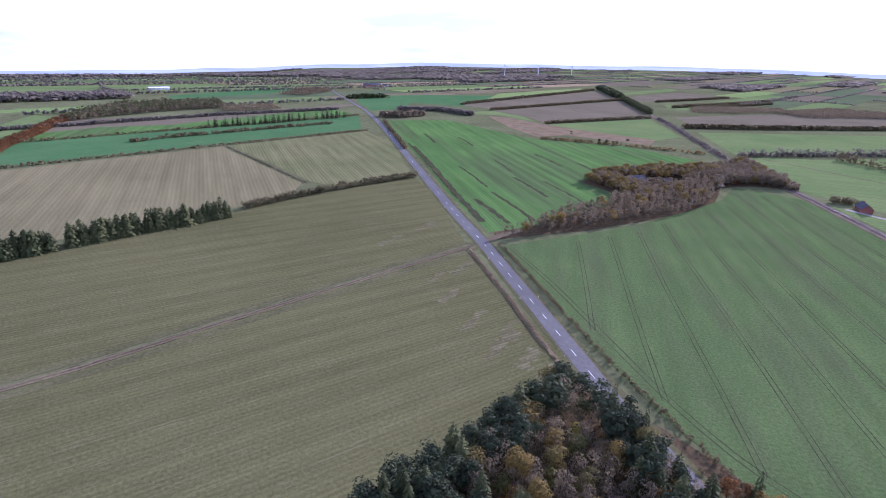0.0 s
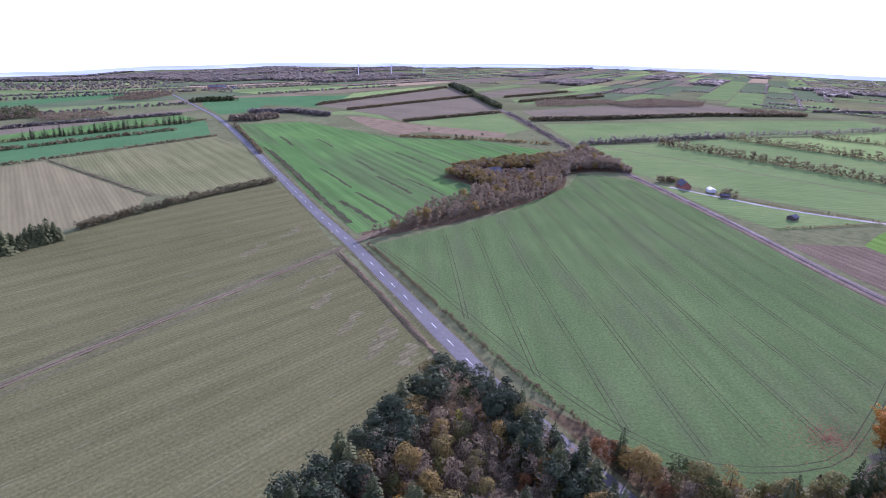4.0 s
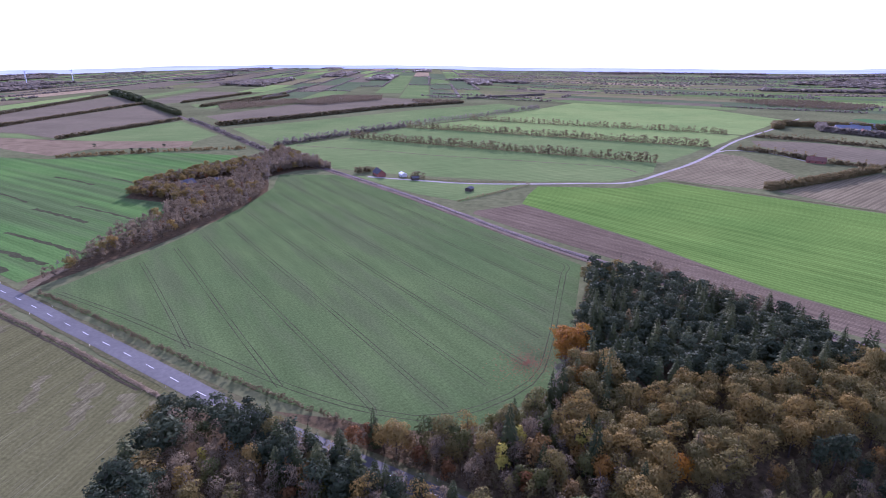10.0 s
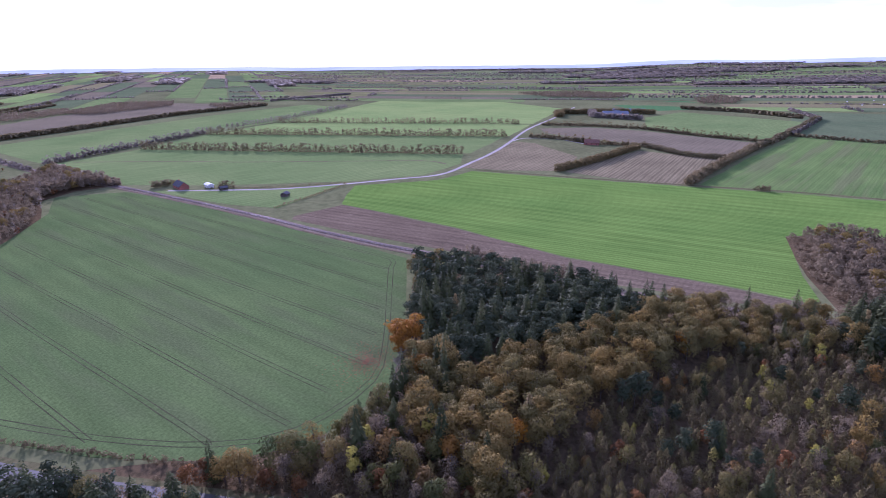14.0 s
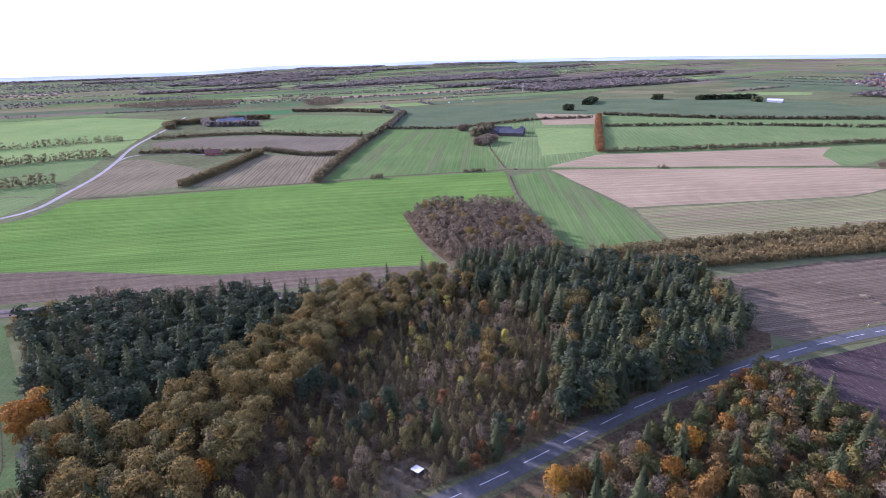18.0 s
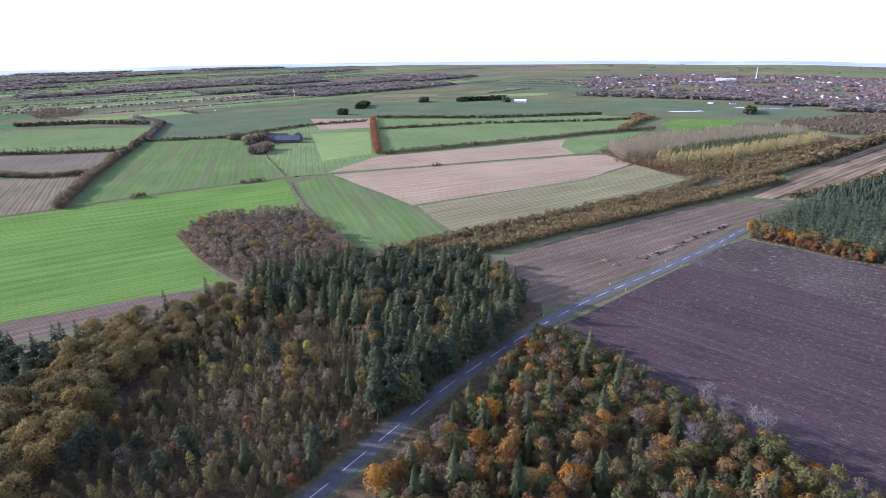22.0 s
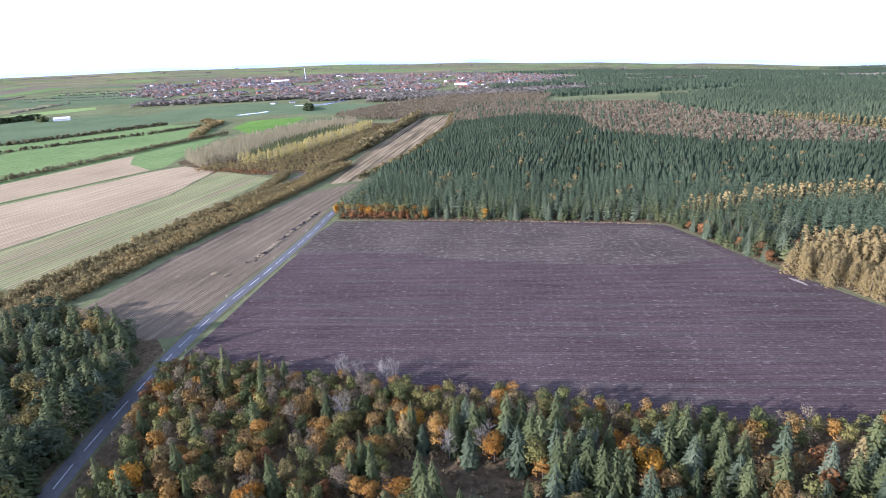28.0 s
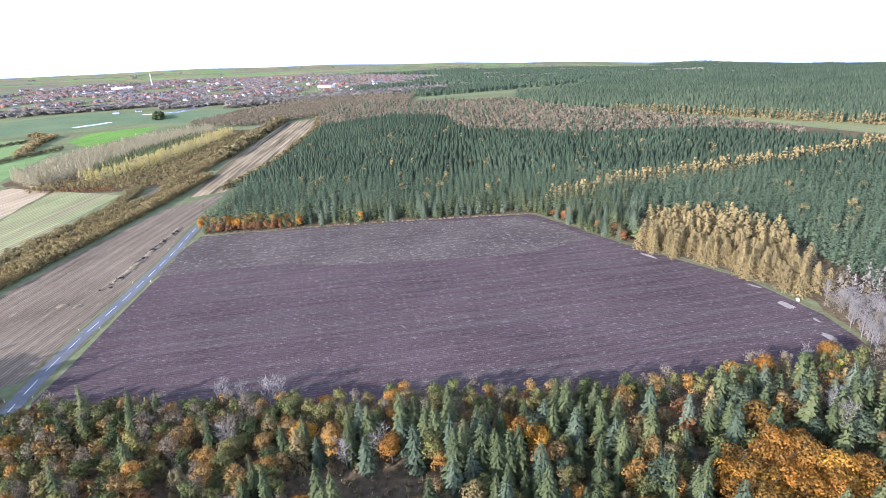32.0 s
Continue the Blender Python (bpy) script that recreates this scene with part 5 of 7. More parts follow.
def build_trees(limit=170):
    for key, k in KINDS.items():
        rows = sorted(k["at"], key=lambda r: math.hypot(r[0] - FOCUS[0], r[1] - FOCUS[1]))
        top = {"oak": 290, "mixed": 300, "larch": 110, "beech": 95, "brownbare": 190, "blue": 150, "spruce": 240, "bare": 90}.get(key, limit)
        near, rest = rows[:top], rows[top:]
        heads = []
        for i, (x, y, w, h, a) in enumerate(near):
            m = pose(x, y, 0, 0, 0, a) @ Matrix.Diagonal((w, w, h, 1))
            if i < k["n"]:
                (cv, cf), (tv, tf) = k["make"](R(100 + i * 7 + len(key)))
                root = base_at(k["name"], 0, 0)
                for nm, v, f, mat in (("trunk", tv, tf, k["bark"]), ("crown", cv, cf, k["leaf"])):
                    ob = new(nm, raw_mesh(nm, v, f, [mat]))
                    ob.parent = root
                root.matrix_basis = m
                tagged(root, k["label"], "tree", k["name"].replace("_", " ") + "s")
                heads.append((root, m))
            else:
                root, _ = heads[i % len(heads)]
                s = root.matrix_basis.to_scale()
                copy_thing(root, pose(x, y, 0, 0, 0, a) @ Matrix.Diagonal((w / s.x, w / s.y, h / s.z, 1)))
        mid = [r for r in rest if math.hypot(r[0] - FOCUS[0], r[1] - FOCUS[1]) < 240]
        far = rest[len(mid):]
        sprays = [thinned(k["make"](R(200 + i))[0], R(250 + i)) for i in range(4)] if mid else []
        for trees, protos in [(mid[i::6], sprays) for i in range(6)] + [(far[i::3], [k["light"](R(300 + j)) for j in range(4)]) for i in range(3)]:
            if trees:
                v, f = scatter(protos, trees)
                nm = k["name"].replace("_tree", "_stand")
                tagged(new(nm, raw_mesh(nm, v, f, [k["leaf"]])), "dense stand: " + k["label"], "trees", kind="stuff")


build_trees()


# plantation behind its front rows, and woods beyond
def stand(name, poly, spacing, material, label, seed, h, r, sides=7, tiers=3, protos=None, clear=(), keep=1.0, sizes=(0.78, 1.15)):
    g = random.Random(seed)
    rows = []
    xs, ys = [p[0] for p in poly], [p[1] for p in poly]
    y = min(ys)
    while y < max(ys):
        x = min(xs)
        while x < max(xs):
            px, py = x + g.uniform(-0.3, 0.3) * spacing, y + g.uniform(-0.3, 0.3) * spacing
            if g.random() < keep and inside(px, py, poly) and not any(inside(px, py, c) for c in clear):
                s = g.uniform(*sizes)
                rows.append((px, py, s, s * g.uniform(0.9, 1.1), g.uniform(0, 360)))
            x += spacing
        y += spacing
    ps = protos or [cone_tree(R(seed * 10 + k), h, r, sides, tiers) for k in range(5)]
    v, f = scatter(ps, rows)
    return tagged(new(name, raw_mesh(name, v, f, [material])), label, "trees", kind="stuff")


BROWN = [round_crown(R(500 + k), 9, 3.4, 32, 1.15, 7, 0.05) for k in range(4)]
FRONT = [(176, -360), (80, -366), (-30, -372), (-70, -372), (-120, -330), (-170, -290), (-168, -210), (-260, -190), (-350, -250), (-330, -360), (-200, -425), (-60, -440), (60, -450), (184, -440)]
stand("spruce_plantation", FRONT, 4.6, L_PLANT, "even-aged plantation of dark green spruce", 31, 13.5, 3.0, protos=[conifer_crown(R(900 + k), 13.5, 2.9, 12, 8, 0.06, 2, 1.6, 0.62) for k in range(6)], sizes=(0.7, 1.15))
stand("spruce_plantation", [(184, -440), (60, -450), (-60, -440), (-200, -425), (-330, -360), (-350, -250), (-440, -300), (-400, -480), (-263, -604), (-111, -620), (-5, -702), (26, -839), (105, -881), (196, -790), (180, -560)], 4.2, L_PLANT, "younger plantation of blue-green spruce in rows", 310, 11.5, 2.9, 9, 4, sizes=(0.78, 1.08))
stand("stray_autumn_trees", [(176, -366), (-30, -376), (-120, -336), (-260, -200), (-430, -300), (-390, -470), (-111, -610), (20, -800), (180, -700)], 17, L_DULL, "brown trees scattered in the spruce plantation", 319, 10, 3, protos=BROWN, keep=0.28, sizes=(0.9, 1.25))
stand("spruce_forest", [(-225, -842), (-302, -774), (-388, -680), (-478, -580), (-530, -560), (-680, -640), (-640, -900), (-420, -1180), (-120, -1180), (-100, -1060), (-160, -910)], 6.5, L_PLANT, "spruce forest behind the open meadow", 311, 12.5, 4.0, 8, 3)
stand("larch_belt", [(-218, -832), (-300, -764), (-385, -668), (-476, -568), (-482, -578), (-390, -680), (-304, -776), (-222, -846)], 5.5, L_LARCH, "golden larches along the forest edge", 312, 14, 2.6, protos=[feather_cone(R(560 + k), 12, 2.8, 50, 0.9) for k in range(4)])
stand("larch_belt", [(-50, -352), (-115, -388), (-184, -410), (-246, -426), (-364, -480), (-366, -494), (-246, -442), (-184, -426), (-115, -402), (-60, -366)], 4.5, L_LARCH, "narrow golden belt of autumn larches", 32, 14, 2.6, protos=[feather_cone(R(540 + k), 13, 2.8, 60, 0.9) for k in range(4)])
stand("autumn_woods", [(200, -800), (105, -890), (26, -845), (0, -710), (-111, -628), (-263, -610), (-350, -560), (-300, -690), (-216, -815), (-160, -900), (-100, -1050), (240, -1120), (236, -950)], 6.5, L_BARE, "brown autumn woods behind the plantation", 33, 10, 3, protos=BROWN)
stand("stray_spruces", [(200, -800), (105, -890), (26, -845), (0, -710), (-111, -628), (-263, -610), (-350, -560), (-300, -690), (-216, -815), (-160, -900), (-100, -1050), (240, -1120), (236, -950)], 11, L_PLANT, "spruces scattered through autumn woods", 331, 13, 3.4, 8, 3, keep=0.4)
stand("autumn_woods", [(236, -960), (300, -900), (345, -880), (460, -935), (420, -1150), (300, -1350), (100, -1300), (100, -1060), (240, -1120)], 7.5, L_BARE, "thinning brown woods towards the town", 34, 10, 3, protos=BROWN)
POP = [join([slim_crown(R(520 + k), 13, 2.6, 90, 0.5, 0.05)]) for k in range(4)]
stand("pale_poplars", [(446, -528), (459, -650), (436, -766), (380, -853), (350, -800), (372, -700), (380, -600), (372, -530), (394, -485)], 5.0, L_PALE, "pale leafless poplars on the edge of a wood", 351, 12, 2.5, protos=POP, keep=0.9)
stand("spruce_wood", [(372, -540), (384, -640), (372, -770), (340, -760), (338, -650), (344, -545)], 4.8, L_SPRUCE, "dark spruce between yellow poplars", 37, 11, 2.6)
stand("poplar_belt", [(372, -505), (350, -540), (340, -650), (338, -790), (316, -800), (312, -680), (316, -560), (340, -500)], 5.6, L_POPLAR, "yellow autumn poplars in a belt", 36, 12, 2.5, protos=POP, keep=0.85, sizes=(0.75, 1.1))
stand("pale_poplars", [(372, -505), (350, -540), (340, -650), (338, -790), (316, -800), (312, -680), (316, -560), (340, -500)], 6.5, L_PALE, "pale leafless poplars between yellow ones", 352, 12, 2.5, protos=POP, keep=0.5, sizes=(0.7, 1.0))
stand("autumn_woods", [(268, -478), (300, -470), (394, -474), (372, -505), (340, -500), (316, -560), (312, -680), (316, -800), (290, -800), (272, -660), (262, -560)], 5.0, L_DULL, "autumn scrub and trees before the poplars", 354, 10, 3, protos=BROWN, sizes=(0.42, 0.8))
hedge([(300, -466), (352, -474), (390, -474)], 5, 3.6, L_RUST, "rusty scrub before the poplars", 353, True, 4.0, 0.4)

# ---------------------------------------------------------------- hedges
hedge([(-26, 468), (-82, 414), (-108, 384), (-132, 352)], 4.5, 4.4, L_HEDGE, "brown leafy hedge dividing stubble fields", 41)
hedge([(-136, 334), (-171, 298), (-197, 269)], 6, 10.5, L_SPRUCE, "row of dark conifers between fields", 42, True, 2.2, 0.02, [conifer_crown(R(700 + k), 3.0, 1.15, 15, 9, 0.02, 3, 0.75, 0.55) for k in range(4)], "conifer_row", "tree row")
hedge([(-200, 266), (-217, 247), (-256, 210), (-336, 145)], 6, 10.5, L_SPRUCE, "row of dark conifers between fields", 43, True, 2.2, 0.02, [conifer_crown(R(710 + k), 3.0, 1.15, 15, 9, 0.02, 3, 0.75, 0.55) for k in range(4)], "conifer_row", "tree row")
hedge([(-104, 728), (-232, 584), (-357, 440), (-480, 296)], 3, 2.6, L_HEDGE, "low dark hedge between fields", 44, False)
hedge([(-140, 886), (-284, 714), (-428, 549), (-560, 395)], 3, 3, L_HEDGE, "dark hedge along a green field", 45, False)
hedge([(-110, 430), (-230, 576)], 1.6, 1.0, M_STRAW, "thin line of dry weeds", 46, False)
stand("autumn_woods", [(-353, 1192), (-346, 1328), (-301, 1392), (-266, 1317), (-297, 1179)], 6.5, L_BARE, "brown wood between far fields", 475, 10, 3, protos=BROWN, sizes=(0.6, 0.9))
WOOD = [(-480, 691), (-512, 781), (-518, 873), (-466, 946), (-405, 996), (-359, 914), (-417, 845), (-456, 764), (-475, 704)]
stand("mixed_wood", WOOD, 6.0, L_BARE, "bare brown wood behind the mauve field", 471, 10, 3, protos=BROWN, sizes=(0.7, 1.0))
stand("mixed_wood", WOOD, 8.0, L_SPRUCE, "dark conifers mixed into a bare wood", 472, 13, 3.6, protos=[round_crown(R(480 + k), 11, 3.4, 40, 0.9, 7, 0.1, 0.7) for k in range(4)], keep=0.8)
stand("autumn_woods", [(-377, 925), (-304, 972), (-270, 924), (-338, 858)], 6.0, L_BARE, "reddish bare trees beside a mixed wood", 473, 10, 3, protos=BROWN, sizes=(0.5, 0.8))
hedge([(-400, 470), (-426, 525), (-450, 604), (-485, 693), (-500, 750)], 16, 4.5, L_RUST, "reddish scrub belt along a field end", 474, True, 2.6, 0.15)
hedge([(-154, 853), (-200, 810), (-240, 757), (-302, 695)], 4, 11, L_SPRUCE, "straggling row of dark pines", 47, True, 5.5, 0.25, [conifer_crown(R(720 + k), 3.0, 0.8, 10, 8, 0.12, 2, 0.6, 0.5) for k in range(4)], "conifer_row", "tree row")
hedge([(25, 1127), (230, 1430), (433, 1736)], 4, 5, L_HEDGE, "hedge above a mauve field", 531, False)
hedge([(77, 1040), (250, 1222), (420, 1398)], 4, 4.5, L_HEDGE, "hedge between mauve fields", 532, False)
hedge([(150, 873), (250, 940), (359, 1013)], 5, 4.5, L_HEDGE, "dark hedge below a mauve field", 533, False)
hedge([(493, 1370), (778, 1602)], 4, 5, L_HEDGE, "hedge between strips beyond the railway", 534, False)
hedge([(484, 1237), (837, 1508)], 6, 5.5, L_HEDGE, "dark hedge between strips beyond the railway", 535, False)
hedge([(564, 1264), (809, 1436)], 4, 5, L_HEDGE, "hedge beside a green strip", 536, False)
hedge([(369, 884), (519, 909), (776, 970), (1019, 972)], 7, 6, L_HEDGE, "long dark hedge below a mauve field", 537, False, 2.4)
stand("bare_wood", [(478, 1130), (601, 1157), (697, 1195), (752, 1289), (633, 1280), (526, 1241)], 7, L_BARE, "bare brown wood beyond the railway", 538, 10, 3, protos=BROWN, sizes=(0.6, 0.9))
stand("bare_wood", [(684, 1199), (886, 1333), (987, 1245), (917, 1167), (703, 1127)], 7, L_BARE, "bare brown wood behind a mauve field", 539, 10, 3, protos=BROWN, sizes=(0.7, 1.0))
stand("bare_wood", [(964, 1102), (1037, 999), (981, 953), (919, 1019)], 7, L_BARE, "bare brown copse at a field end", 540, 10, 3, protos=BROWN, sizes=(0.6, 0.9))
hedge([(1126, 1057), (1421, 1020)], 6, 5, L_WOODS, "brown hedge behind a green field", 541, False)
tree_row([(1343, 721), (1350, 616)], L_BARE, "short row of bare trees in a pasture", 542, 8, 5)
tree_row([(892, 265), (907, 186), (903, 113), (849, 24), (824, -43)], L_DULL, "row of brown trees below the farm halls", 543, 8, 3.4, 0.06)
hedge([(892, 265), (907, 186), (903, 113), (849, 24), (824, -43)], 4, 3.5, L_HEDGE, "scrub under a row of brown trees", 544, False)
tree_row([(747, 240), (744, 193), (718, 145), (723, 91)], L_DULL, "autumn garden trees along a farm drive", 545, 8, 4, 0.1)
hedge([(747, 240), (744, 193), (718, 145), (723, 91)], 5, 3.6, L_HEDGE, "garden scrub along a farm drive", 546, False)
hedge([(723, 88), (671, 36), (660, -10)], 6, 5, L_HEDGE, "hedge between two stubble fields", 547, True, 2.4)
hedge([(1289, 85), (1255, -29), (1165, -120)], 7, 6, L_HEDGE, "dark hedge behind the green field", 548, False)
hedge([(1023, 272), (1080, 290), (1142, 197), (1150, 120)], 14, 8, L_DULL, "brown trees round the farm halls", 549, True, 3.0)
stand("bare_wood", [(1625, 566), (1759, 422), (1696, 241), (1517, 266), (1512, 433)], 9, L_BARE, "brown wood behind far pastures", 550, 10, 3, protos=BROWN, sizes=(0.7, 1.0))
stand("bare_wood", [(1547, 76), (1677, 28), (1600, -31), (1468, -20), (1427, 53)], 8, L_BARE, "dark copse round a far farm", 551, 10, 3, protos=BROWN, sizes=(0.7, 1.0))
hedge([(982, -494), (842, -649), (751, -862)], 5, 5, L_HEDGE, "dark hedge behind the winter crop", 80, False, 2.6)
hedge([(814, -415), (768, -593), (684, -744), (643, -866)], 4, 4, L_HEDGE, "scrubby hedge between green strips", 81, False, 2.6, 0.15)
hedge([(560, -690), (620, -800), (643, -866), (700, -900)], 14, 5, L_DULL, "brown scrub at the end of green strips", 811, False, 2.8)
hedge([(-330, 576), (-310, 613), (-276, 650), (-212, 727), (-158, 780)], 7, 3.4, L_HEDGE, "straggling scrub in a green field", 476, False, 3, 0.3)
hedge([(-208, 1161), (-166, 1192), (-128, 1222)], 5, 8, L_SPRUCE, "row of dark conifers by a far farm", 477, False, 4)
hedge([(-106, 881), (-73, 885), (-41, 924)], 16, 7, L_BARE, "brown bare trees at the field end", 478, False, 3)
hedge([(-186, 955), (-326, 828), (-470, 646), (-600, 510)], 4, 4, L_WOODS, "brown bare hedge", 48, False)
hedge([(-95, 835), (-66, 700), (-44, 600)], 3, 3.5, L_HEDGE, "brown hedge beside the road", 49, False, 1.9, 0.05)
hedge([(-44, 640), (-14, 505), (10, 398)], 2, 1.4, L_SCRUB, "low scrub on the road verge", 50, True, 2.2, 0.2)
hedge([(32, 300), (43, 256), (53, 212), (64, 168), (78, 122), (92, 88)], 3.0, 1.8, L_SCRUB, "scrubby roadside hedge with autumn leaves", 51, True, 1.3, 0.08)
hedge([(-86, 985), (-14, 1000), (40, 940)], 14, 6, L_WOODS, "brown thicket at the field corner", 52, False, 3, 0.1)
hedge([(120, 716), (216, 684), (300, 640)], 9, 3.2, L_DULL, "reddish brown scrub along a ditch", 56, False, 3.4, 0.4)
hedge([(310, 620), (330, 740), (352, 870), (375, 1020)], 6, 3.2, L_WOODS, "thin brown scrub along the railway", 57, False, 3.4, 0.4)
hedge([(382, 1082), (425, 1401)], 9, 9, L_SPRUCE, "tall dark hedge along the railway", 58, True, 2.6, 0.03)
hedge([(432, 1447), (470, 1800)], 12, 11, L_SPRUCE, "tall dark trees along the railway", 581, False, 3, 0.1)
hedge([(14.8, 290), (28.8, 236), (39.7, 188), (44.2, 166)], 2, 0.9, M_STRAWPALE, "strip of pale dry reed grass by the road", 591, True, 1.3, 0.1)
hedge([(300, 470), (322, 600)], 8, 5, L_BARE, "bare brown scrub by the railway", 59, False, 3, 0.15)
for k, pts in enumerate((((448, 640), (493, 504), (535, 388), (580, 263)), ((583, 677), (631, 561), (684, 416), (740, 270)), ((744, 690), (819, 499), (880, 345), (892, 300)))):
    hedge(list(pts), 3, 2.6, L_HEDGE, "low scrub under a row of trees", 601 + k, False, 2.2, 0.1)
tree_row([(448, 640), (493, 504), (535, 388), (580, 263)], L_HEDGE, "row of slim thinning trees", 60, 9.6, 2.0)
tree_row([(583, 677), (631, 561), (684, 416), (740, 270)], L_HEDGE, "row of slim thinning trees", 61, 9.6, 2.0)
tree_row([(744, 690), (819, 499), (880, 345), (892, 300)], L_HEDGE, "row of slim thinning trees", 62, 9.0, 2.6, 0.12)
tree_row([(333, 637), (437, 661), (593, 690), (759, 702), (1037, 754)], L_WOODS, "row of trees and scrub", 63, 9, 3.0)
hedge([(333, 637), (437, 661), (593, 690)], 5, 4, L_WOODS, "brown scrub under a tree row", 64, False, 3)
hedge([(300, 290), (340, 288), (390, 289)], 2.5, 1.8, L_HEDGE, "low hedge round a paddock", 65)
hedge([(326, 388), (356, 334), (394, 294)], 2.5, 1.6, L_HEDGE, "low hedge along the lane", 66)
hedge([(270, 120), (262, 100), (258, 60)], 7, 5, L_BARE, "bare grey scrub beside the railway", 67, True, 2, 0.15)
hedge([(524, 138), (591, 117), (650, 102), (703, 88)], 8, 6, L_DULL, "thick autumn hedge between stubble fields", 68, True, 2.0)
hedge([(512, 20), (590, 4), (668, -15), (750, -36)], 6, 6.5, L_HEDGE, "thick dark hedge on the field edge", 69, True, 2.4)
hedge([(750, -36), (838, -62), (1000, -105), (1160, -143)], 6, 6, L_HEDGE, "dark hedge on the field edge", 70, False, 3)
hedge([(515, -30), (516, -42)], 5, 4, L_HEDGE, "round dark bush beside a path", 74, name="bush", category="bush")
hedge([(520, -120), (520, -142)], 4, 3, L_HEDGE, "low bushes beside a path", 75, name="bush", category="bush")
hedge([(486, -304), (482, -316)], 4, 3, L_HEDGE, "isolated bush on a field boundary", 76, name="bush", category="bush")
hedge([(492, -158), (450, -148), (412, -140), (300, -125), (270, -130)], 2.2, 1.2, M_STRAW, "rough dry grass along a ditch", 77, True, 2.2, 0.2)
hedge([(591, -297), (700, -348), (850, -420), (967, -478)], 7, 6, L_RUST, "rusty orange autumn hedge", 78, True, 2.6)
hedge([(587, -300), (576, -398), (563, -524), (559, -613), (537, -739)], 5, 5, L_HEDGE, "hedge between crop and stubble", 79, True, 2.4)
hedge([(526, -164), (640, -182), (768, -208)], 3, 1.5, L_HEDGE, "low hedge below the farm", 82, False, 3, 0.3)
hedge([(900, -84), (865, -185), (945, -345), (940, -455)], 4, 4, L_HEDGE, "hedge behind the farm", 83, False, 3)
hedge([(905, -86), (1160, -145), (1340, -112)], 4, 5, L_WOODS, "brown hedge on a far field", 84, False, 3)
hedge([(268, -135), (268, -260), (264, -400), (284, -470)], 10, 4.5, L_DULL, "broad belt of autumn scrub by the railway", 85, True, 2.2, 0.08)
hedge([(244, -170), (242, -260), (238, -400), (240, -510)], 12, 4.6, L_DULL, "broad belt of autumn scrub by the field", 86, True, 2.2, 0.08)
hedge([(254, -160), (254, -300), (250, -500), (280, -560), (300, -700)], 9, 4.6, L_DULL, "autumn scrub between railway and field", 87, True, 2.4, 0.1)
hedge([(200, -452), (192, -560), (205, -790), (236, -940)], 7, 4, L_DULL, "rusty scrub on the forest edge", 88, False, 3)
hedge([(258, -470), (262, -560), (272, -680), (288, -800)], 14, 5.0, L_DULL, "brown scrub over the old railway bend", 891, True, 2.4, 0.05)
hedge([(262, -600), (290, -890), (300, -960)], 14, 7, L_DULL, "brown trees along the cleared strip", 89, False, 4)
hedge([(165, -329), (60, -338), (-36, -343)], 2, 1.0, M_STRAW, "dry yellow grass on the forest edge", 90, True, 1.6, 0.2)
tagged(ribbon("field_margin", [(-36, -341), (-46, -342), (-89, -277), (-125, -230), (-137, -194), (-138, -172)], 2.6, 0.1, M_VERGE, None, "", 0, 5, 0.04, 0.5, 91), "grassy margin of the ploughed field", "grass", kind="structure")


# ---------------------------------------------------------------- far country
def in_town(x, y):
    return ((x - 900) / 900) ** 2 + ((y + 2000) / 620) ** 2 < 1


def far_kind(x, y):
    a, r = math.degrees(math.atan2(x, y)) % 360, math.hypot(x, y)
    if in_town(x, y):
        return "town"
    if 118 < a < 200 and r > 2750:
        return "plain"
    if 176 < a < 250 and r > 560:
        return "spruce"
    if 80 < a < 132 and r > 1800 and noise.noise((x / 500, y / 260, 5.0)) > 0.26:
        return "woods"
    if 155 < a < 180 and 1150 < r < 1500:
        return "woods"
    if (a > 318 or a < 8) and r > 1700 and noise.noise((x / 600, y / 350, 2.0)) > 0.05:
        return "woods"
    if noise.noise((x / 420, y / 300, 9.0)) > 0.4:
        return "woods"
    return "field"


def lattice(heading):
    """The fields run with the hedges of the country near them: turn and cell."""
    if heading > 300 or heading < 48:
        return 47.0, 430.0, 84.0
    if heading < 130:
        return -74.0, 420.0, 88.0
    return 20.0, 320.0, 110.0


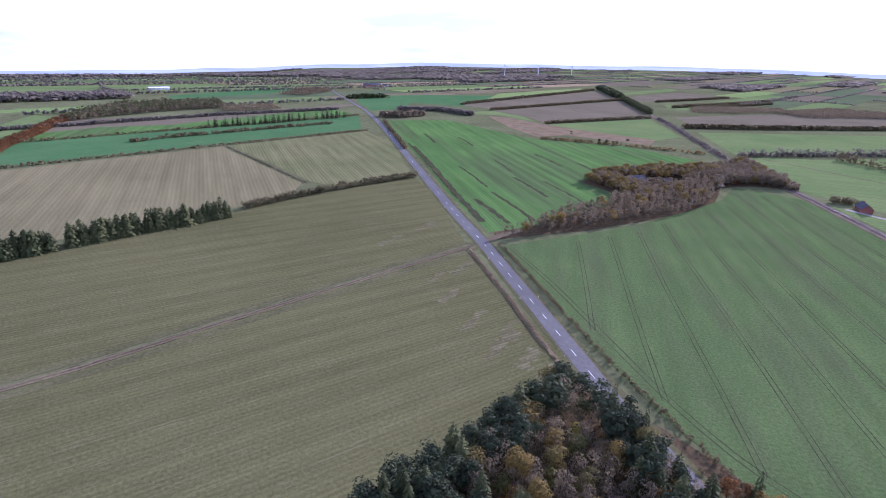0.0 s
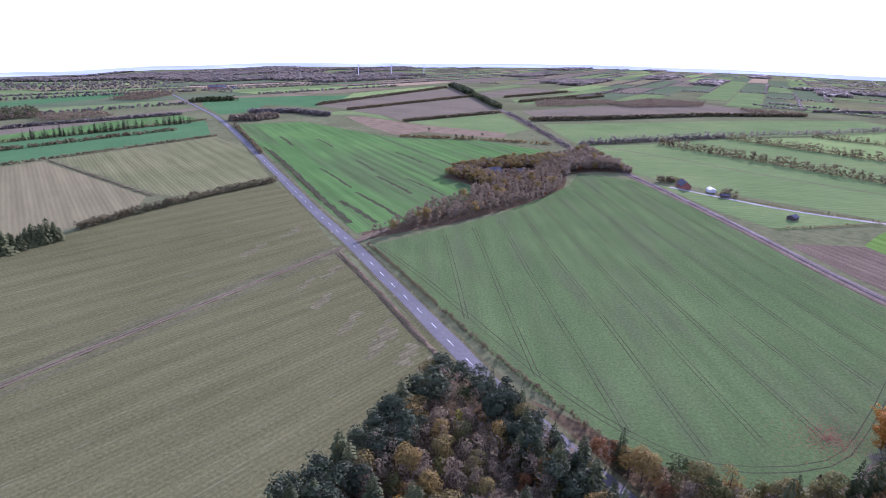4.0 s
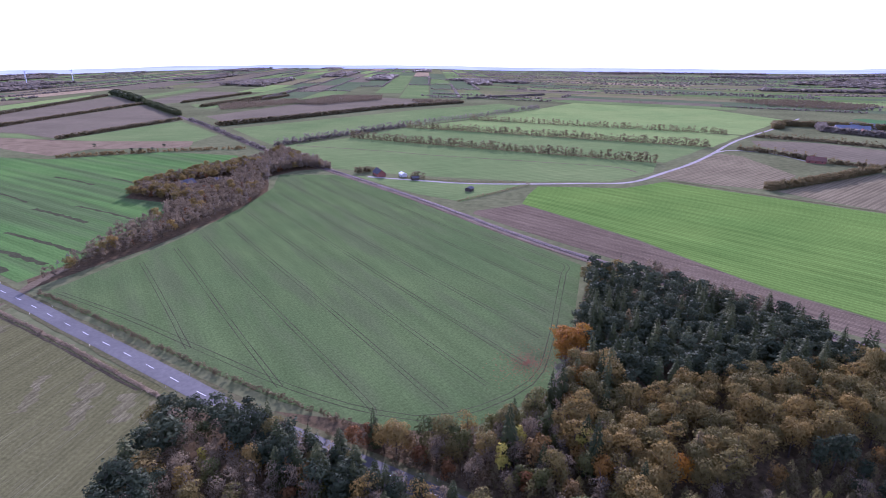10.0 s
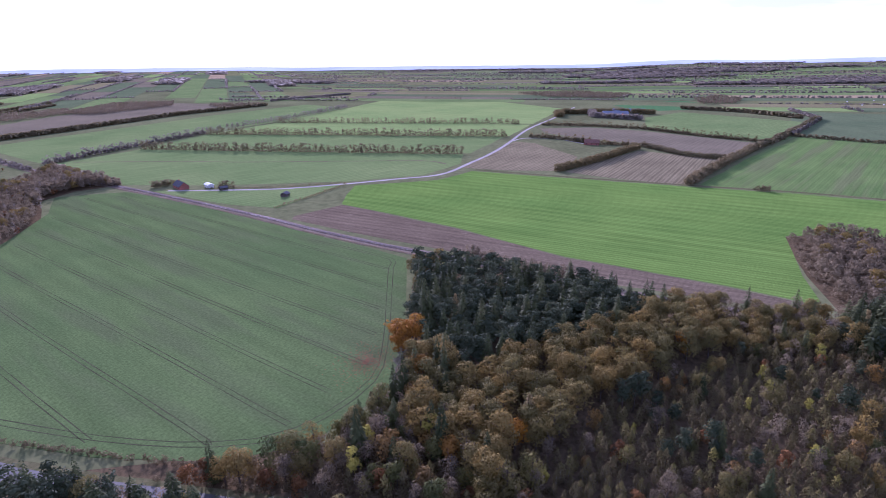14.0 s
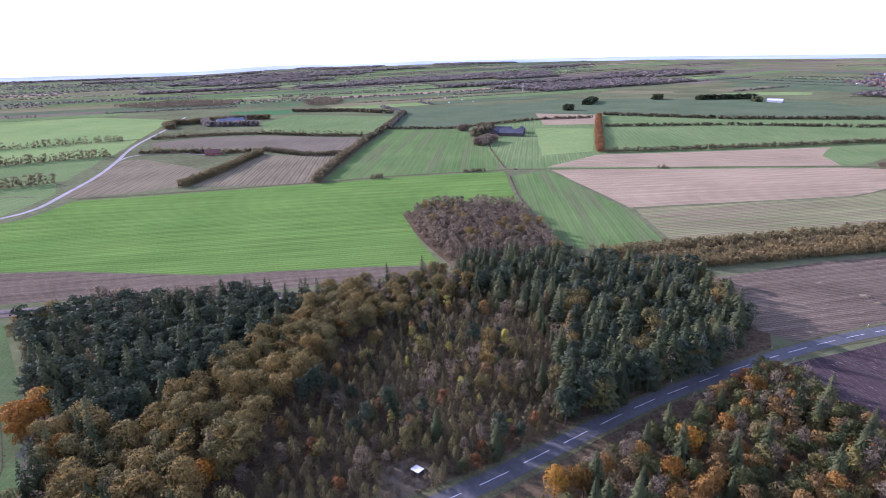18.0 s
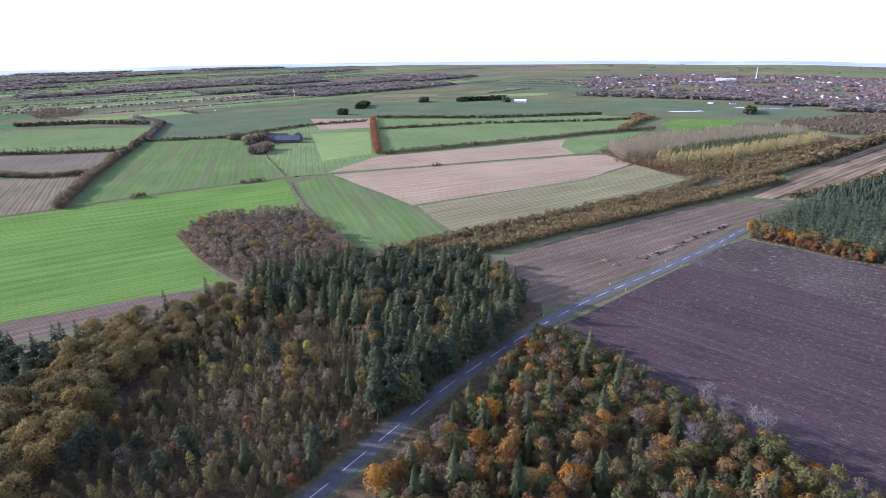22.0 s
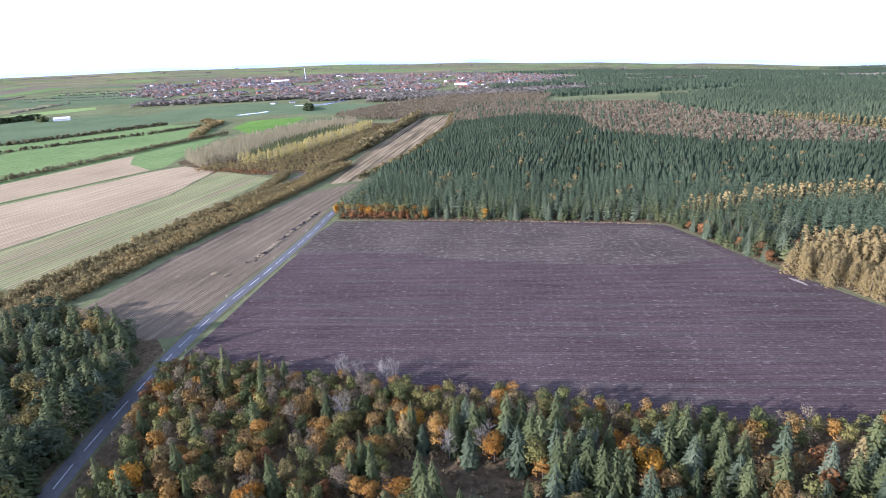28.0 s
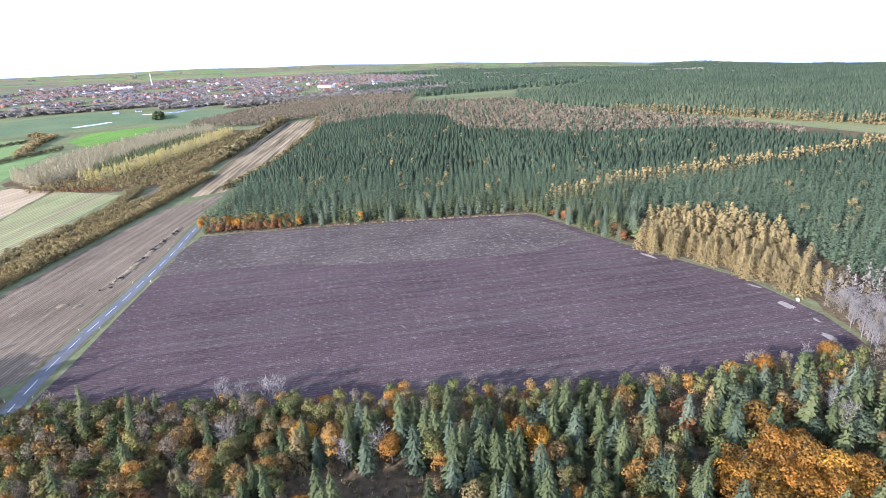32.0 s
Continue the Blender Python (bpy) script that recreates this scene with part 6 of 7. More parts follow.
def far_land():
    g = random.Random(7)
    mats = [F_PINK, F_PALE, F_DULL, F_GRASS, F_PURPLE, F_STRIPE, F_LIME, F_TANGREEN, F_TAN]
    shares = [0.5, 6, 5, 1.6, 3.4, 1.2, 1.8, 3, 1.6]
    bms = {m.name: bmesh.new() for m in mats}
    hedges, woods, spruces = [], [], []
    for zone in (0, 90, 150):
        turn, cu, cv = lattice(zone)
        ang = radians(turn)
        ux, uy, vx, vy = math.cos(ang), math.sin(ang), -math.sin(ang), math.cos(ang)

        def at(a, b):
            return (ux * a + vx * b, uy * a + vy * b)

        for j in range(-int(4700 / cv), int(4700 / cv) + 1):
            edge = -4700.0 - (j * 97 % 300)
            while edge < 4700:
                wide = cu * g.uniform(0.6, 1.6)
                c0, edge = (edge, j * cv), edge + wide
                quad = [at(c0[0] + a, c0[1] + b) for a, b in ((0, 0), (wide, 0), (wide, cv), (0, cv), (wide / 2, 0), (wide / 2, cv), (wide / 2, cv / 2))]
                mx, my = quad[6]
                r, head = math.hypot(mx, my), math.degrees(math.atan2(mx, my)) % 360
                if r > 4500 or r < 470 or 236 < head < 308 or lattice(head) != (turn, cu, cv):
                    continue
                near = [o[0] for o in OUTLINES if o[1] - 400 < mx < o[2] + 400 and o[3] - 400 < my < o[4] + 400] if r < 2300 else []
                hits = sum(inside(*q, o) for o in near for q in quad)
                if hits > 1:
                    continue
                kind = far_kind(mx, my)
                if kind in ("field", "plain"):
                    m = g.choices(mats, shares)[0] if kind == "field" else g.choice((F_TAN, F_PALE, F_TANGREEN, F_PURPLE))
                    bm = bms[m.name]
                    n = 3
                    lift = 0.5 if r > 1300 else 0.02
                    top = [bm.verts.new((*q, land(*q) + lift)) for q in [at(c0[0] + 3 + (wide - 6) * k / n, c0[1] + 2) for k in range(n + 1)] + [at(c0[0] + 3 + (wide - 6) * (n - k) / n, c0[1] + cv - 2) for k in range(n + 1)]]
                    for k in range(n):
                        bm.faces.new((top[k], top[k + 1], top[2 * n - k], top[2 * n + 1 - k]))
                    if hits == 0 and g.random() < (0.6 if kind == "field" else 0.12):
                        step = 4.2 if r < 1600 else (6.0 if r < 2400 else 10.0)
                        w = 1.0 if r < 1600 else (1.3 if r < 2400 else 1.9)
                        hh = g.uniform(0.7, 1.6) if r < 2000 else g.uniform(0.6, 1.2)
                        for k in range(int(wide / step)):
                            if g.random() < 0.88:
                                q = at(c0[0] + k * step + g.uniform(0, step), c0[1] + g.uniform(-1.5, 1.5))
                                hedges.append((*q, w * g.uniform(1, 1.6), hh * g.uniform(0.7, 1.3), g.uniform(0, 360)))
                    if hits == 0 and g.random() < 0.2:
                        for k in range(10):
                            q = at(c0[0] + g.uniform(-3, 3), c0[1] + cv * k / 10)
                            hedges.append((*q, 1.6, g.uniform(0.9, 1.7), g.uniform(0, 360)))
                elif kind in ("woods", "spruce") and hits == 0:
                    st = 8.0 if r < 1500 else (13.0 if r < 2600 else 21.0)
                    if kind == "spruce":
                        st *= 0.85
                    w = st / 4.6
                    for a in range(int(wide / st) + 1):
                        for b in range(int(cv / st) + 1):
                            q = at(c0[0] + (a + g.uniform(0, 1)) * st, c0[1] + (b + g.uniform(0, 1)) * st)
                            pine = kind == "spruce" and noise.noise((q[0] / 260, q[1] / 120, 3.0)) > -0.55
                            (spruces if pine else woods).append((*q, w * g.uniform(0.8, 1.2), g.uniform(0.8, 1.25), g.uniform(0, 360)))
    for m in mats:
        bm = bms[m.name]
        bmesh.ops.recalc_face_normals(bm, faces=bm.faces)
        for f in bm.faces:
            if f.normal.z < 0:
                f.normal_flip()
        tagged(part("far_fields", bm, m), "distant " + m.name.replace("_", " ") + " fields", "fields", kind="structure")
    v, f = scatter([round_crown(R(800 + k), 4.0, 2.6, 7, 1.9, 3, 0.0, 0.9) for k in range(4)], hedges)
    tagged(new("far_hedges", raw_mesh("far_hedges", v, f, [L_WOODS])), "distant brown hedgerows between fields", "hedges", kind="stuff")
    v, f = scatter([round_crown(R(820 + k), 9, 3.6, 6, 3.0, 4, 0.05, 0.9) for k in range(4)], woods)
    tagged(new("far_woods", raw_mesh("far_woods", v, f, [L_WOODS])), "distant leafless woods", "woods", kind="stuff")
    v, f = scatter([cone_tree(R(840 + k), 13, 3.0, 6, 2) for k in range(4)], spruces)
    tagged(new("far_spruce_forest", raw_mesh("far_spruce_forest", v, f, [L_PLANT])), "wide dark spruce forest reaching the horizon", "forest", kind="stuff")


far_land()


# ---------------------------------------------------------------- houses
def box(bm, x0, x1, y0, y1, z0, z1):
    m = Matrix.Translation(((x0 + x1) / 2, (y0 + y1) / 2, (z0 + z1) / 2)) @ Matrix.Diagonal((x1 - x0, y1 - y0, z1 - z0, 1))
    bmesh.ops.create_cube(bm, size=1.0, matrix=m)


def gable(bm, lx, ly, z, rise, over=0.4, thick=0.25):
    """A pitched roof along x, with its thickness."""
    for s in (-1, 1):
        a, b = (-lx / 2 - over, s * (ly / 2 + over), z - over * rise / (ly / 2)), (-lx / 2 - over, 0, z + rise)
        c, d = (lx / 2 + over, 0, z + rise), (lx / 2 + over, s * (ly / 2 + over), z - over * rise / (ly / 2))
        lo = [bm.verts.new(p) for p in (a, b, c, d)]
        hi = [bm.verts.new((p[0], p[1], p[2] + thick)) for p in (a, b, c, d)]
        bm.faces.new(lo)
        bm.faces.new(hi)
        for i in range(4):
            j = (i + 1) % 4
            bm.faces.new((lo[i], lo[j], hi[j], hi[i]))
    bmesh.ops.recalc_face_normals(bm, faces=bm.faces)


def house(name, x, y, turn, lx, ly, wall_h, rise, wall, roof, label, category="house", windows=3, chimney=True):
    root = base_at(name, x, y, land(x, y), turn)
    bm = bmesh.new()
    box(bm, -lx / 2, lx / 2, -ly / 2, ly / 2, -0.2, wall_h)
    for s in (-1, 1):
        t = [bm.verts.new(p) for p in ((s * lx / 2, -ly / 2, wall_h), (s * lx / 2, ly / 2, wall_h), (s * lx / 2, 0, wall_h + rise))]
        bm.faces.new(t)
    part("wall", bm, wall, root)
    bm = bmesh.new()
    gable(bm, lx, ly, wall_h, rise)
    rf = part("roof", bm, roof, root)
    if chimney:
        bm = bmesh.new()
        box(bm, lx * 0.2 - 0.35, lx * 0.2 + 0.35, -0.35, 0.35, wall_h + rise - 0.6, wall_h + rise + 1.1)
        box(bm, lx * 0.2 - 0.42, lx * 0.2 + 0.42, -0.42, 0.42, wall_h + rise + 1.0, wall_h + rise + 1.15)
        part("chimney", bm, M_BRICK, rf)
    for s in (-1, 1):
        for k in range(windows):
            cx = -lx / 2 + lx * (k + 0.5) / windows
            bm = bmesh.new()
            box(bm, cx - 0.6, cx + 0.6, s * ly / 2 - 0.03, s * ly / 2 + 0.03, 0.9, 2.1)
            part("window", bm, M_GLASS, root)
    return tagged(root, label, category)


house("farmhouse", 318, 410, 70, 15, 8, 2.8, 3.4, M_BRICK, M_SLATE, "low farmhouse with dark grey roof by the railway")
house("barn", 331, 391, 70, 8, 5, 2.6, 1.2, M_RENDER, M_WHITE, "small barn with a bright white roof", "barn", 0, False)
house("shed", 334, 309, 20, 7, 5, 2.2, 1.2, M_TRUNK, M_SLATE, "small dark field shed with grey roof", "shed", 1, False)
house("shed", 329, 372, 160, 6, 4, 2.2, 1.0, M_TRUNK, M_SLATE, "small dark garden shed", "shed", 1, False)
house("farmhouse", 712, 146, 100, 18, 8, 3, 3.6, M_BRICK, M_TILE, "red-roofed farmhouse hidden in a hedge")
house("farmhouse", 813, -252, 60, 20, 9, 3, 3.8, M_BRICK, M_SLATE, "grey-roofed farmhouse among trees")
house("barn", 790, -268, 150, 26, 11, 4, 4, M_BRICK, M_SLATE, "long brick barn beside a farmhouse", "barn", 2, False)
house("barn", 822, -236, 60, 16, 8, 3.2, 3, M_BRICK, M_TILE, "red-roofed wing of a farm", "barn", 2, False)
house("barn", 762, -246, 60, 34, 16, 4.5, 5, M_TRUNK, M_SLATE, "large dark barn with grey roof beside a farmhouse", "barn", 0, False)
house("barn", 782, -228, 150, 28, 14, 4.5, 5, M_TRUNK, M_SLATE, "dark barn with grey roof beside trees", "barn", 0, False)
hedge([(684, -178), (712, -200), (722, -206)], 16, 8, L_BARE, "round clump of brown trees by a farm", 106, True, 3)
hedge([(832, -190), (852, -196)], 12, 8, L_BARE, "brown tree clump behind a farm", 107, True, 3)
house("barn", 1150, 170, 110, 60, 20, 5, 4, M_RENDER, M_BLUE, "long farm hall with blue-grey roof", "barn", 4, False)
house("barn", 1090, 185, 110, 46, 18, 5, 4, M_RENDER, M_BLUE, "farm hall with blue-grey roof", "barn", 4, False)
house("farmhouse", 1060, 165, 20, 20, 9, 3, 4, M_BRICK, M_TILE, "red-roofed farmhouse beside halls")
house("barn", -609, 1199, 45, 42, 12, 4, 2, M_RENDER, M_WHITE, "long white barn among woods", "barn", 0, False)
house("barn", -208, 1550, 20, 46, 16, 5, 4, M_BRICK, M_SLATE, "long grey-roofed barn of a far farm", "barn", 0, False)
house("farmhouse", -170, 1560, 110, 20, 9, 3.5, 4, M_RENDER, M_SLATE, "far farmhouse with grey roof")
house("barn", 1095, -955, 40, 30, 12, 4.5, 3, M_RENDER, M_WHITE, "white farm hall among fields", "barn", 0, False)
for k, (x, y) in enumerate(((760, -1240), (720, -1260))):
    house("shed", x, y, k * 37, 12, 7, 3, 2, M_RENDER, M_SLATE, "pale hut by the pond", "shed", 2, False)
hedge([(308, 432), (326, 428)], 6, 5, L_HEDGE, "garden shrubs behind a farmhouse", 101, True, 2)
hedge([(334, 382), (341, 372)], 5, 4.5, L_HEDGE, "garden shrubs beside a barn", 108, True, 2)
hedge([(770, -196), (800, -225), (840, -225)], 14, 9, L_HEDGE, "dark trees sheltering a farm", 102, False, 3)
hedge([(1030, 130), (1050, 215), (1120, 235)], 10, 7, L_WOODS, "bare trees round a farm", 103, False, 3)
hedge([(722, 150), (735, 175)], 8, 5, L_HEDGE, "garden hedge behind a farmhouse", 104, False, 3)
hedge([(570, -1060), (610, -1135)], 12, 8, L_SPRUCE, "dark conifers beside the pond", 105, False, 3)


for k, pts in enumerate((((1090, -470), (1110, -480)), ((1200, -560), (1290, -620)), ((1262, -770), (1300, -800)), ((1215, -850), (1225, -880), (1190, -990)), ((1120, -930), (1130, -940)))):
    hedge(list(pts), 16, 9, L_SPRUCE, "dark conifer clump between far fields", 110 + k, False, 4, 0.1, name="tree_clump", category="trees")


def town():
    g = random.Random(21)
    spots = []
    for k in range(5200):
        a, q = g.uniform(0, 6.283), math.sqrt(g.random())
        x, y = 900 + 880 * q * math.cos(a), -2000 + 600 * q * math.sin(a)
        if noise.noise((x / 160, y / 160, 4.0)) > -0.12:
            spots.append((x, y))
    spots = spots[:1500]
    spots.sort(key=lambda p: math.hypot(*p))
    trees = []
    parts = {}
    for i, (x, y) in enumerate(spots):
        turn, lx, ly, wh = g.choice((20, 110, 65, 155)) + g.uniform(-6, 6), g.uniform(11, 18), g.uniform(8, 10), g.uniform(2.8, 5.0)
        roof = g.choices((M_TILE, M_SLATE, M_WHITE), (5, 3.4, 0.2))[0]
        wall = g.choices((M_BRICK, M_RENDER), (3, 1))[0]
        if i < 60:
            tagged(house("house", x, y, turn, lx, ly, wh, 3.4, wall, roof, "small town house with " + {"red_tile": "red tiled", "grey_roof": "dark grey", "white_metal": "pale"}[roof.name] + " roof", windows=2))["group"] = "houses of the town"
        else:
            m = pose(x, y, land(x, y), 0, 0, turn)
            for mat, kind in ((wall, 0), (roof, 1)):
                vs, fs = parts.setdefault(mat.name, ([], []))
                o = len(vs)
                if kind == 0:
                    pts = [(sx * lx / 2, sy * ly / 2, z) for z in (-1, wh) for sx, sy in ((-1, -1), (1, -1), (1, 1), (-1, 1))]
                    tri = [(0, 1, 5), (0, 5, 4), (1, 2, 6), (1, 6, 5), (2, 3, 7), (2, 7, 6), (3, 0, 4), (3, 4, 7)]
                else:
                    pts = [(sx * (lx / 2 + 0.3), sy * (ly / 2 + 0.4), wh) for sx, sy in ((-1, -1), (1, -1), (1, 1), (-1, 1))] + [(-lx / 2, 0, wh + 3.5), (lx / 2, 0, wh + 3.5)]
                    tri = [(0, 1, 5), (0, 5, 4), (2, 3, 4), (2, 4, 5), (1, 2, 5), (3, 0, 4)]
                vs += [tuple(m @ Vector(p)) for p in pts]
                fs += [(a + o, b + o, c + o) for a, b, c in tri]
        for t in range(9):
            trees.append((x + g.uniform(-26, 26), y + g.uniform(-26, 26), g.uniform(0.9, 1.6), g.uniform(0.5, 1.0), g.uniform(0, 360)))
    for nm, (vs, fs) in parts.items():
        tagged(new("town_houses", raw_mesh("town_houses", np.array(vs), np.array(fs), [bpy.data.materials[nm]])), "distant town houses, " + nm.replace("_", " ") + " surfaces", "houses", kind="stuff")
    v, f = scatter([round_crown(R(860 + k), 9, 3.4, 6, 2.2, 4, 0.05, 0.9) for k in range(4)], trees)
    tagged(new("town_trees", raw_mesh("town_trees", v, f, [L_WOODS])), "bare garden trees between town houses", "trees", kind="stuff")
    for k in range(5):
        x, y = g.uniform(300, 1300), g.uniform(-2150, -1650)
        house("town_hall", x, y, g.uniform(0, 180), g.uniform(40, 80), g.uniform(18, 26), 7, 2, M_RENDER, g.choice((M_WHITE, M_SLATE, M_TILE)), "large pale commercial hall in the town", "hall", 4, False)
    root = base_at("chimney_stack", 1180, -2200, land(1180, -2200))
    v, f = stem((0, 0, -1), (0, 0, 48), 2.2, 1.4, 12)
    ob = new("shaft", raw_mesh("shaft", v, f, [M_RENDER]))
    ob.parent = root
    tagged(root, "slim pale chimney above the town", "chimney")


town()


# ---------------------------------------------------------------- wind turbines
def turbine(x, y, h, spin):
    root = base_at("wind_turbine", x, y, land(x, y), 200)
    for nm, (v, f) in (("tower", stem((0, 0, -1), (0, 0, h), 1.9, 1.0, 12)), ("nacelle", stem((0, -2.5, h + 0.8), (0, 4.5, h + 0.8), 1.5, 1.2, 8)), ("hub", stem((0, -3.6, h + 0.8), (0, -2.3, h + 0.8), 0.6, 1.3, 8))):
        ob = new(nm, raw_mesh(nm, v, f, [M_WHITE]))
        ob.parent = root
    for k in range(3):
        a = radians(spin + 120 * k)
        tip = np.array([math.sin(a) * h * 0.52, -3.0, h + 0.8 + math.cos(a) * h * 0.52])
        v, f = stem((0, -3.0, h + 0.8), tip, 0.9, 0.2, 4)
        ob = new("blade", raw_mesh("blade", v, f, [M_WHITE]))
        ob.parent = root
    tagged(root, "white three-bladed wind turbine far off among fields", "wind turbine", "wind turbines")


root = base_at("radio_mast", 1698, -581, land(1698, -581))
for nm, a, c, r0, r1 in (("shaft", -1, 24, 0.9, 0.6), ("antenna", 24, 30, 0.25, 0.15)):
    v, f = stem((0, 0, a), (0, 0, c), r0, r1, 10)
    ob = new(nm, raw_mesh(nm, v, f, [M_WHITE]))
    ob.parent = root
tagged(root, "slim white mast far off between fields", "mast")
for k, (x, y) in enumerate(((234, 2483), (396, 2615), (576, 2762))):
    turbine(x, y, 48, 20 + 33 * k)


def bale():
    root = base_at("wrapped_bale", 0, 0)
    v, f = stem((0, -0.8, 0.75), (0, 0.8, 0.75), 0.75, 0.75, 14)
    ob = new("wrap", raw_mesh("wrap", v, f, [M_WHITE]))
    ob.parent = root
    for y in (-0.8, 0.8):
        v, f = stem((0, y, 0.75), (0, y * 1.06, 0.75), 0.72, 0.3, 14)
        ob = new("end_cap", raw_mesh("end_cap", v, f, [M_WHITE]))
        ob.parent = root
    return tagged(root, "white plastic-wrapped bale on a green field", "bale", "wrapped bales")


first = None
for x, y in ((1602, -247), (1514, -262), (1661, -308), (1535, -304), (1601, -342), (1463, -334), (1622, -393), (1417, -231), (1391, -285), (1672, -374), (1539, -207), (1398, -348)):
    m = pose(x, y, land(x, y) + 0.1, 0, 0, x * 7 % 180) @ Matrix.Diagonal((1.6, 1.6, 1.3, 1))
    if first is None:
        first = bale()
        first.matrix_basis = m
    else:
        copy_thing(first, pose(x, y, land(x, y) + 0.1, 0, 0, x * 7 % 180))


# ---------------------------------------------------------------- roadside
def post_thing():
    root = base_at("delineator_post", 0, 0)
    bm = bmesh.new()
    box(bm, -0.06, 0.06, -0.05, 0.05, -0.1, 1.0)
    bmesh.ops.bevel(bm, geom=bm.edges[:], offset=0.015, segments=1, affect="EDGES")
    part("post", bm, M_POST, root)
    bm = bmesh.new()
    box(bm, -0.065, 0.065, -0.055, 0.055, 0.72, 0.88)
    part("reflector", bm, M_ORANGE, root, "amber reflector band")
    return tagged(root, "white roadside marker post with amber band", "marker post", "marker posts along the road")


first = None
d = 0.0
while d < R_LEN - 60:
    q, w = along(RPTS, d)
    if -345 < q.y < 480:
        n = Vector((w.y, -w.x, 0))
        for s in (-4.4, 4.4):
            m = pose(q.x + n.x * s, q.y + n.y * s, 0.08, 0, 0, math.degrees(math.atan2(w.y, w.x)))
            if first is None:
                first = post_thing()
                first.matrix_basis = m
            else:
                copy_thing(first, m)
    d += 50.0


def shelter(x, y, turn):
    root = base_at("shelter", x, y, 0.03, turn)
    bm = bmesh.new()
    box(bm, -1.9, 1.9, -1.35, 1.35, 0, 0.09)
    bmesh.ops.bevel(bm, geom=bm.edges[:], offset=0.02, segments=1, affect="EDGES")
    bmesh.ops.transform(bm, matrix=Matrix.Translation((0, 0, 1.95)) @ Matrix.Rotation(radians(9), 4, "Y"), verts=bm.verts)
    roof = part("roof", bm, M_WHITE, root, "pale grey sloping sheet roof")
    for k in range(7):
        bm = bmesh.new()
        box(bm, -1.9, 1.9, -1.2 + 0.4 * k - 0.02, -1.2 + 0.4 * k + 0.02, 0.09, 0.13)
        bmesh.ops.transform(bm, matrix=Matrix.Translation((0, 0, 1.95)) @ Matrix.Rotation(radians(9), 4, "Y"), verts=bm.verts)
        part("seam", bm, M_WHITE, roof)
    for sy in (-1.15, 1.15):
        bm = bmesh.new()
        box(bm, -1.6, 1.6, sy - 0.04, sy + 0.04, 0.1, 1.55)
        part("side_wall", bm, M_TRUNK, root, "dark timber side wall")
    bm = bmesh.new()
    box(bm, 1.52, 1.6, -1.11, 1.11, 0.1, 1.55)
    part("back_wall", bm, M_TRUNK, root, "dark timber back wall")
    for sx, h in ((-1.65, 2.18), (1.65, 1.66)):
        for sy in (-1.15, 1.15):
            bm = bmesh.new()
            box(bm, sx - 0.06, sx + 0.06, sy - 0.06, sy + 0.06, -0.05, h)
            part("post", bm, M_TRUNK, root)
    bm = bmesh.new()
    box(bm, 0.7, 1.3, -1.0, 1.0, 0.42, 0.48)
    part("bench", bm, M_TRUNK, root)
    root.scale = (0.85, 0.85, 0.9)
    tagged(root, "small timber shelter with pale grey sheet roof", "shelter")


shelter(120, -14.5, 35)
sheet("forest_floor", CLEARING, 0.045, M_TRACK, "bare brown floor of a small clearing", category="ground")


def rag_heap(name, x, y, length, width, height, turn, material, label, category, seed, cards_n=160, size=0.28):
    """A low heap with a ragged top."""
    g = R(seed)
    n = 14
    bm = bmesh.new()
    mid = bm.verts.new((0, 0, height))
    rings = []
    for q, z in ((0.45, 0.8), (0.8, 0.42), (1.0, -0.02)):
        rings.append([bm.verts.new((math.cos(6.283 * k / n) * length / 2 * q * g.uniform(0.85, 1.15), math.sin(6.283 * k / n) * width / 2 * q * g.uniform(0.85, 1.15), height * z * g.uniform(0.8, 1.2))) for k in range(n)])
    for k in range(n):
        bm.faces.new((mid, rings[0][k], rings[0][(k + 1) % n]))
        for a, c in zip(rings, rings[1:]):
            bm.faces.new((a[k], c[k], c[(k + 1) % n], a[(k + 1) % n]))
    root = base_at(name, x, y, 0.06, turn)
    part("heap_body", bm, material, root)
    a, q = g.uniform(0, 6.283, cards_n), np.sqrt(g.uniform(0, 1, cards_n))
    p = np.stack([np.cos(a) * q * length * 0.5, np.sin(a) * q * width * 0.5, height * (1 - q ** 1.6) + 0.06], 1)
    v, f = cards(p, np.tile([0.0, 0.0, 1.0], (cards_n, 1)), size, g)
    ob = new("loose_straw" if material is M_STRAWPALE else "loose_clods", raw_mesh("loose", v, f, [material]))
    ob.parent = root
    return tagged(root, label, category)


rag_heap("straw_heap", 189, -229, 5.0, 3.2, 0.9, 20, M_STRAWPALE, "pale straw heap on the harvested field", "straw heap", 71)
rag_heap("straw_heap", 181, -228, 4.4, 2.8, 0.8, 70, M_STRAWPALE, "smaller pale straw heap on the harvested field", "straw heap", 72)
g = random.Random(88)
for k in range(19):
    y = -258 - 4.8 * k
    rag_heap("straw_heap", 179.5 + 0.1 * (4.8 * k) + g.uniform(-0.8, 0.8), y, g.uniform(5.5, 8.5), g.uniform(3.4, 5.0), g.uniform(0.4, 0.8), 92 + g.uniform(-12, 12), M_STRAWPALE, "straw and roots raked into a row by the road", "straw heap", 180 + k)
    if g.random() < 0.4:
        rag_heap("root_heap", 179.2 + 0.1 * (4.8 * k) + g.uniform(-0.6, 1.2), y + 2, g.uniform(2.5, 4.5), g.uniform(1.6, 2.4), g.uniform(0.8, 1.3), g.uniform(60, 120), M_TARP, "dark blue-black heap of roots by the road", "root heap", 280 + k, 120, 0.35)
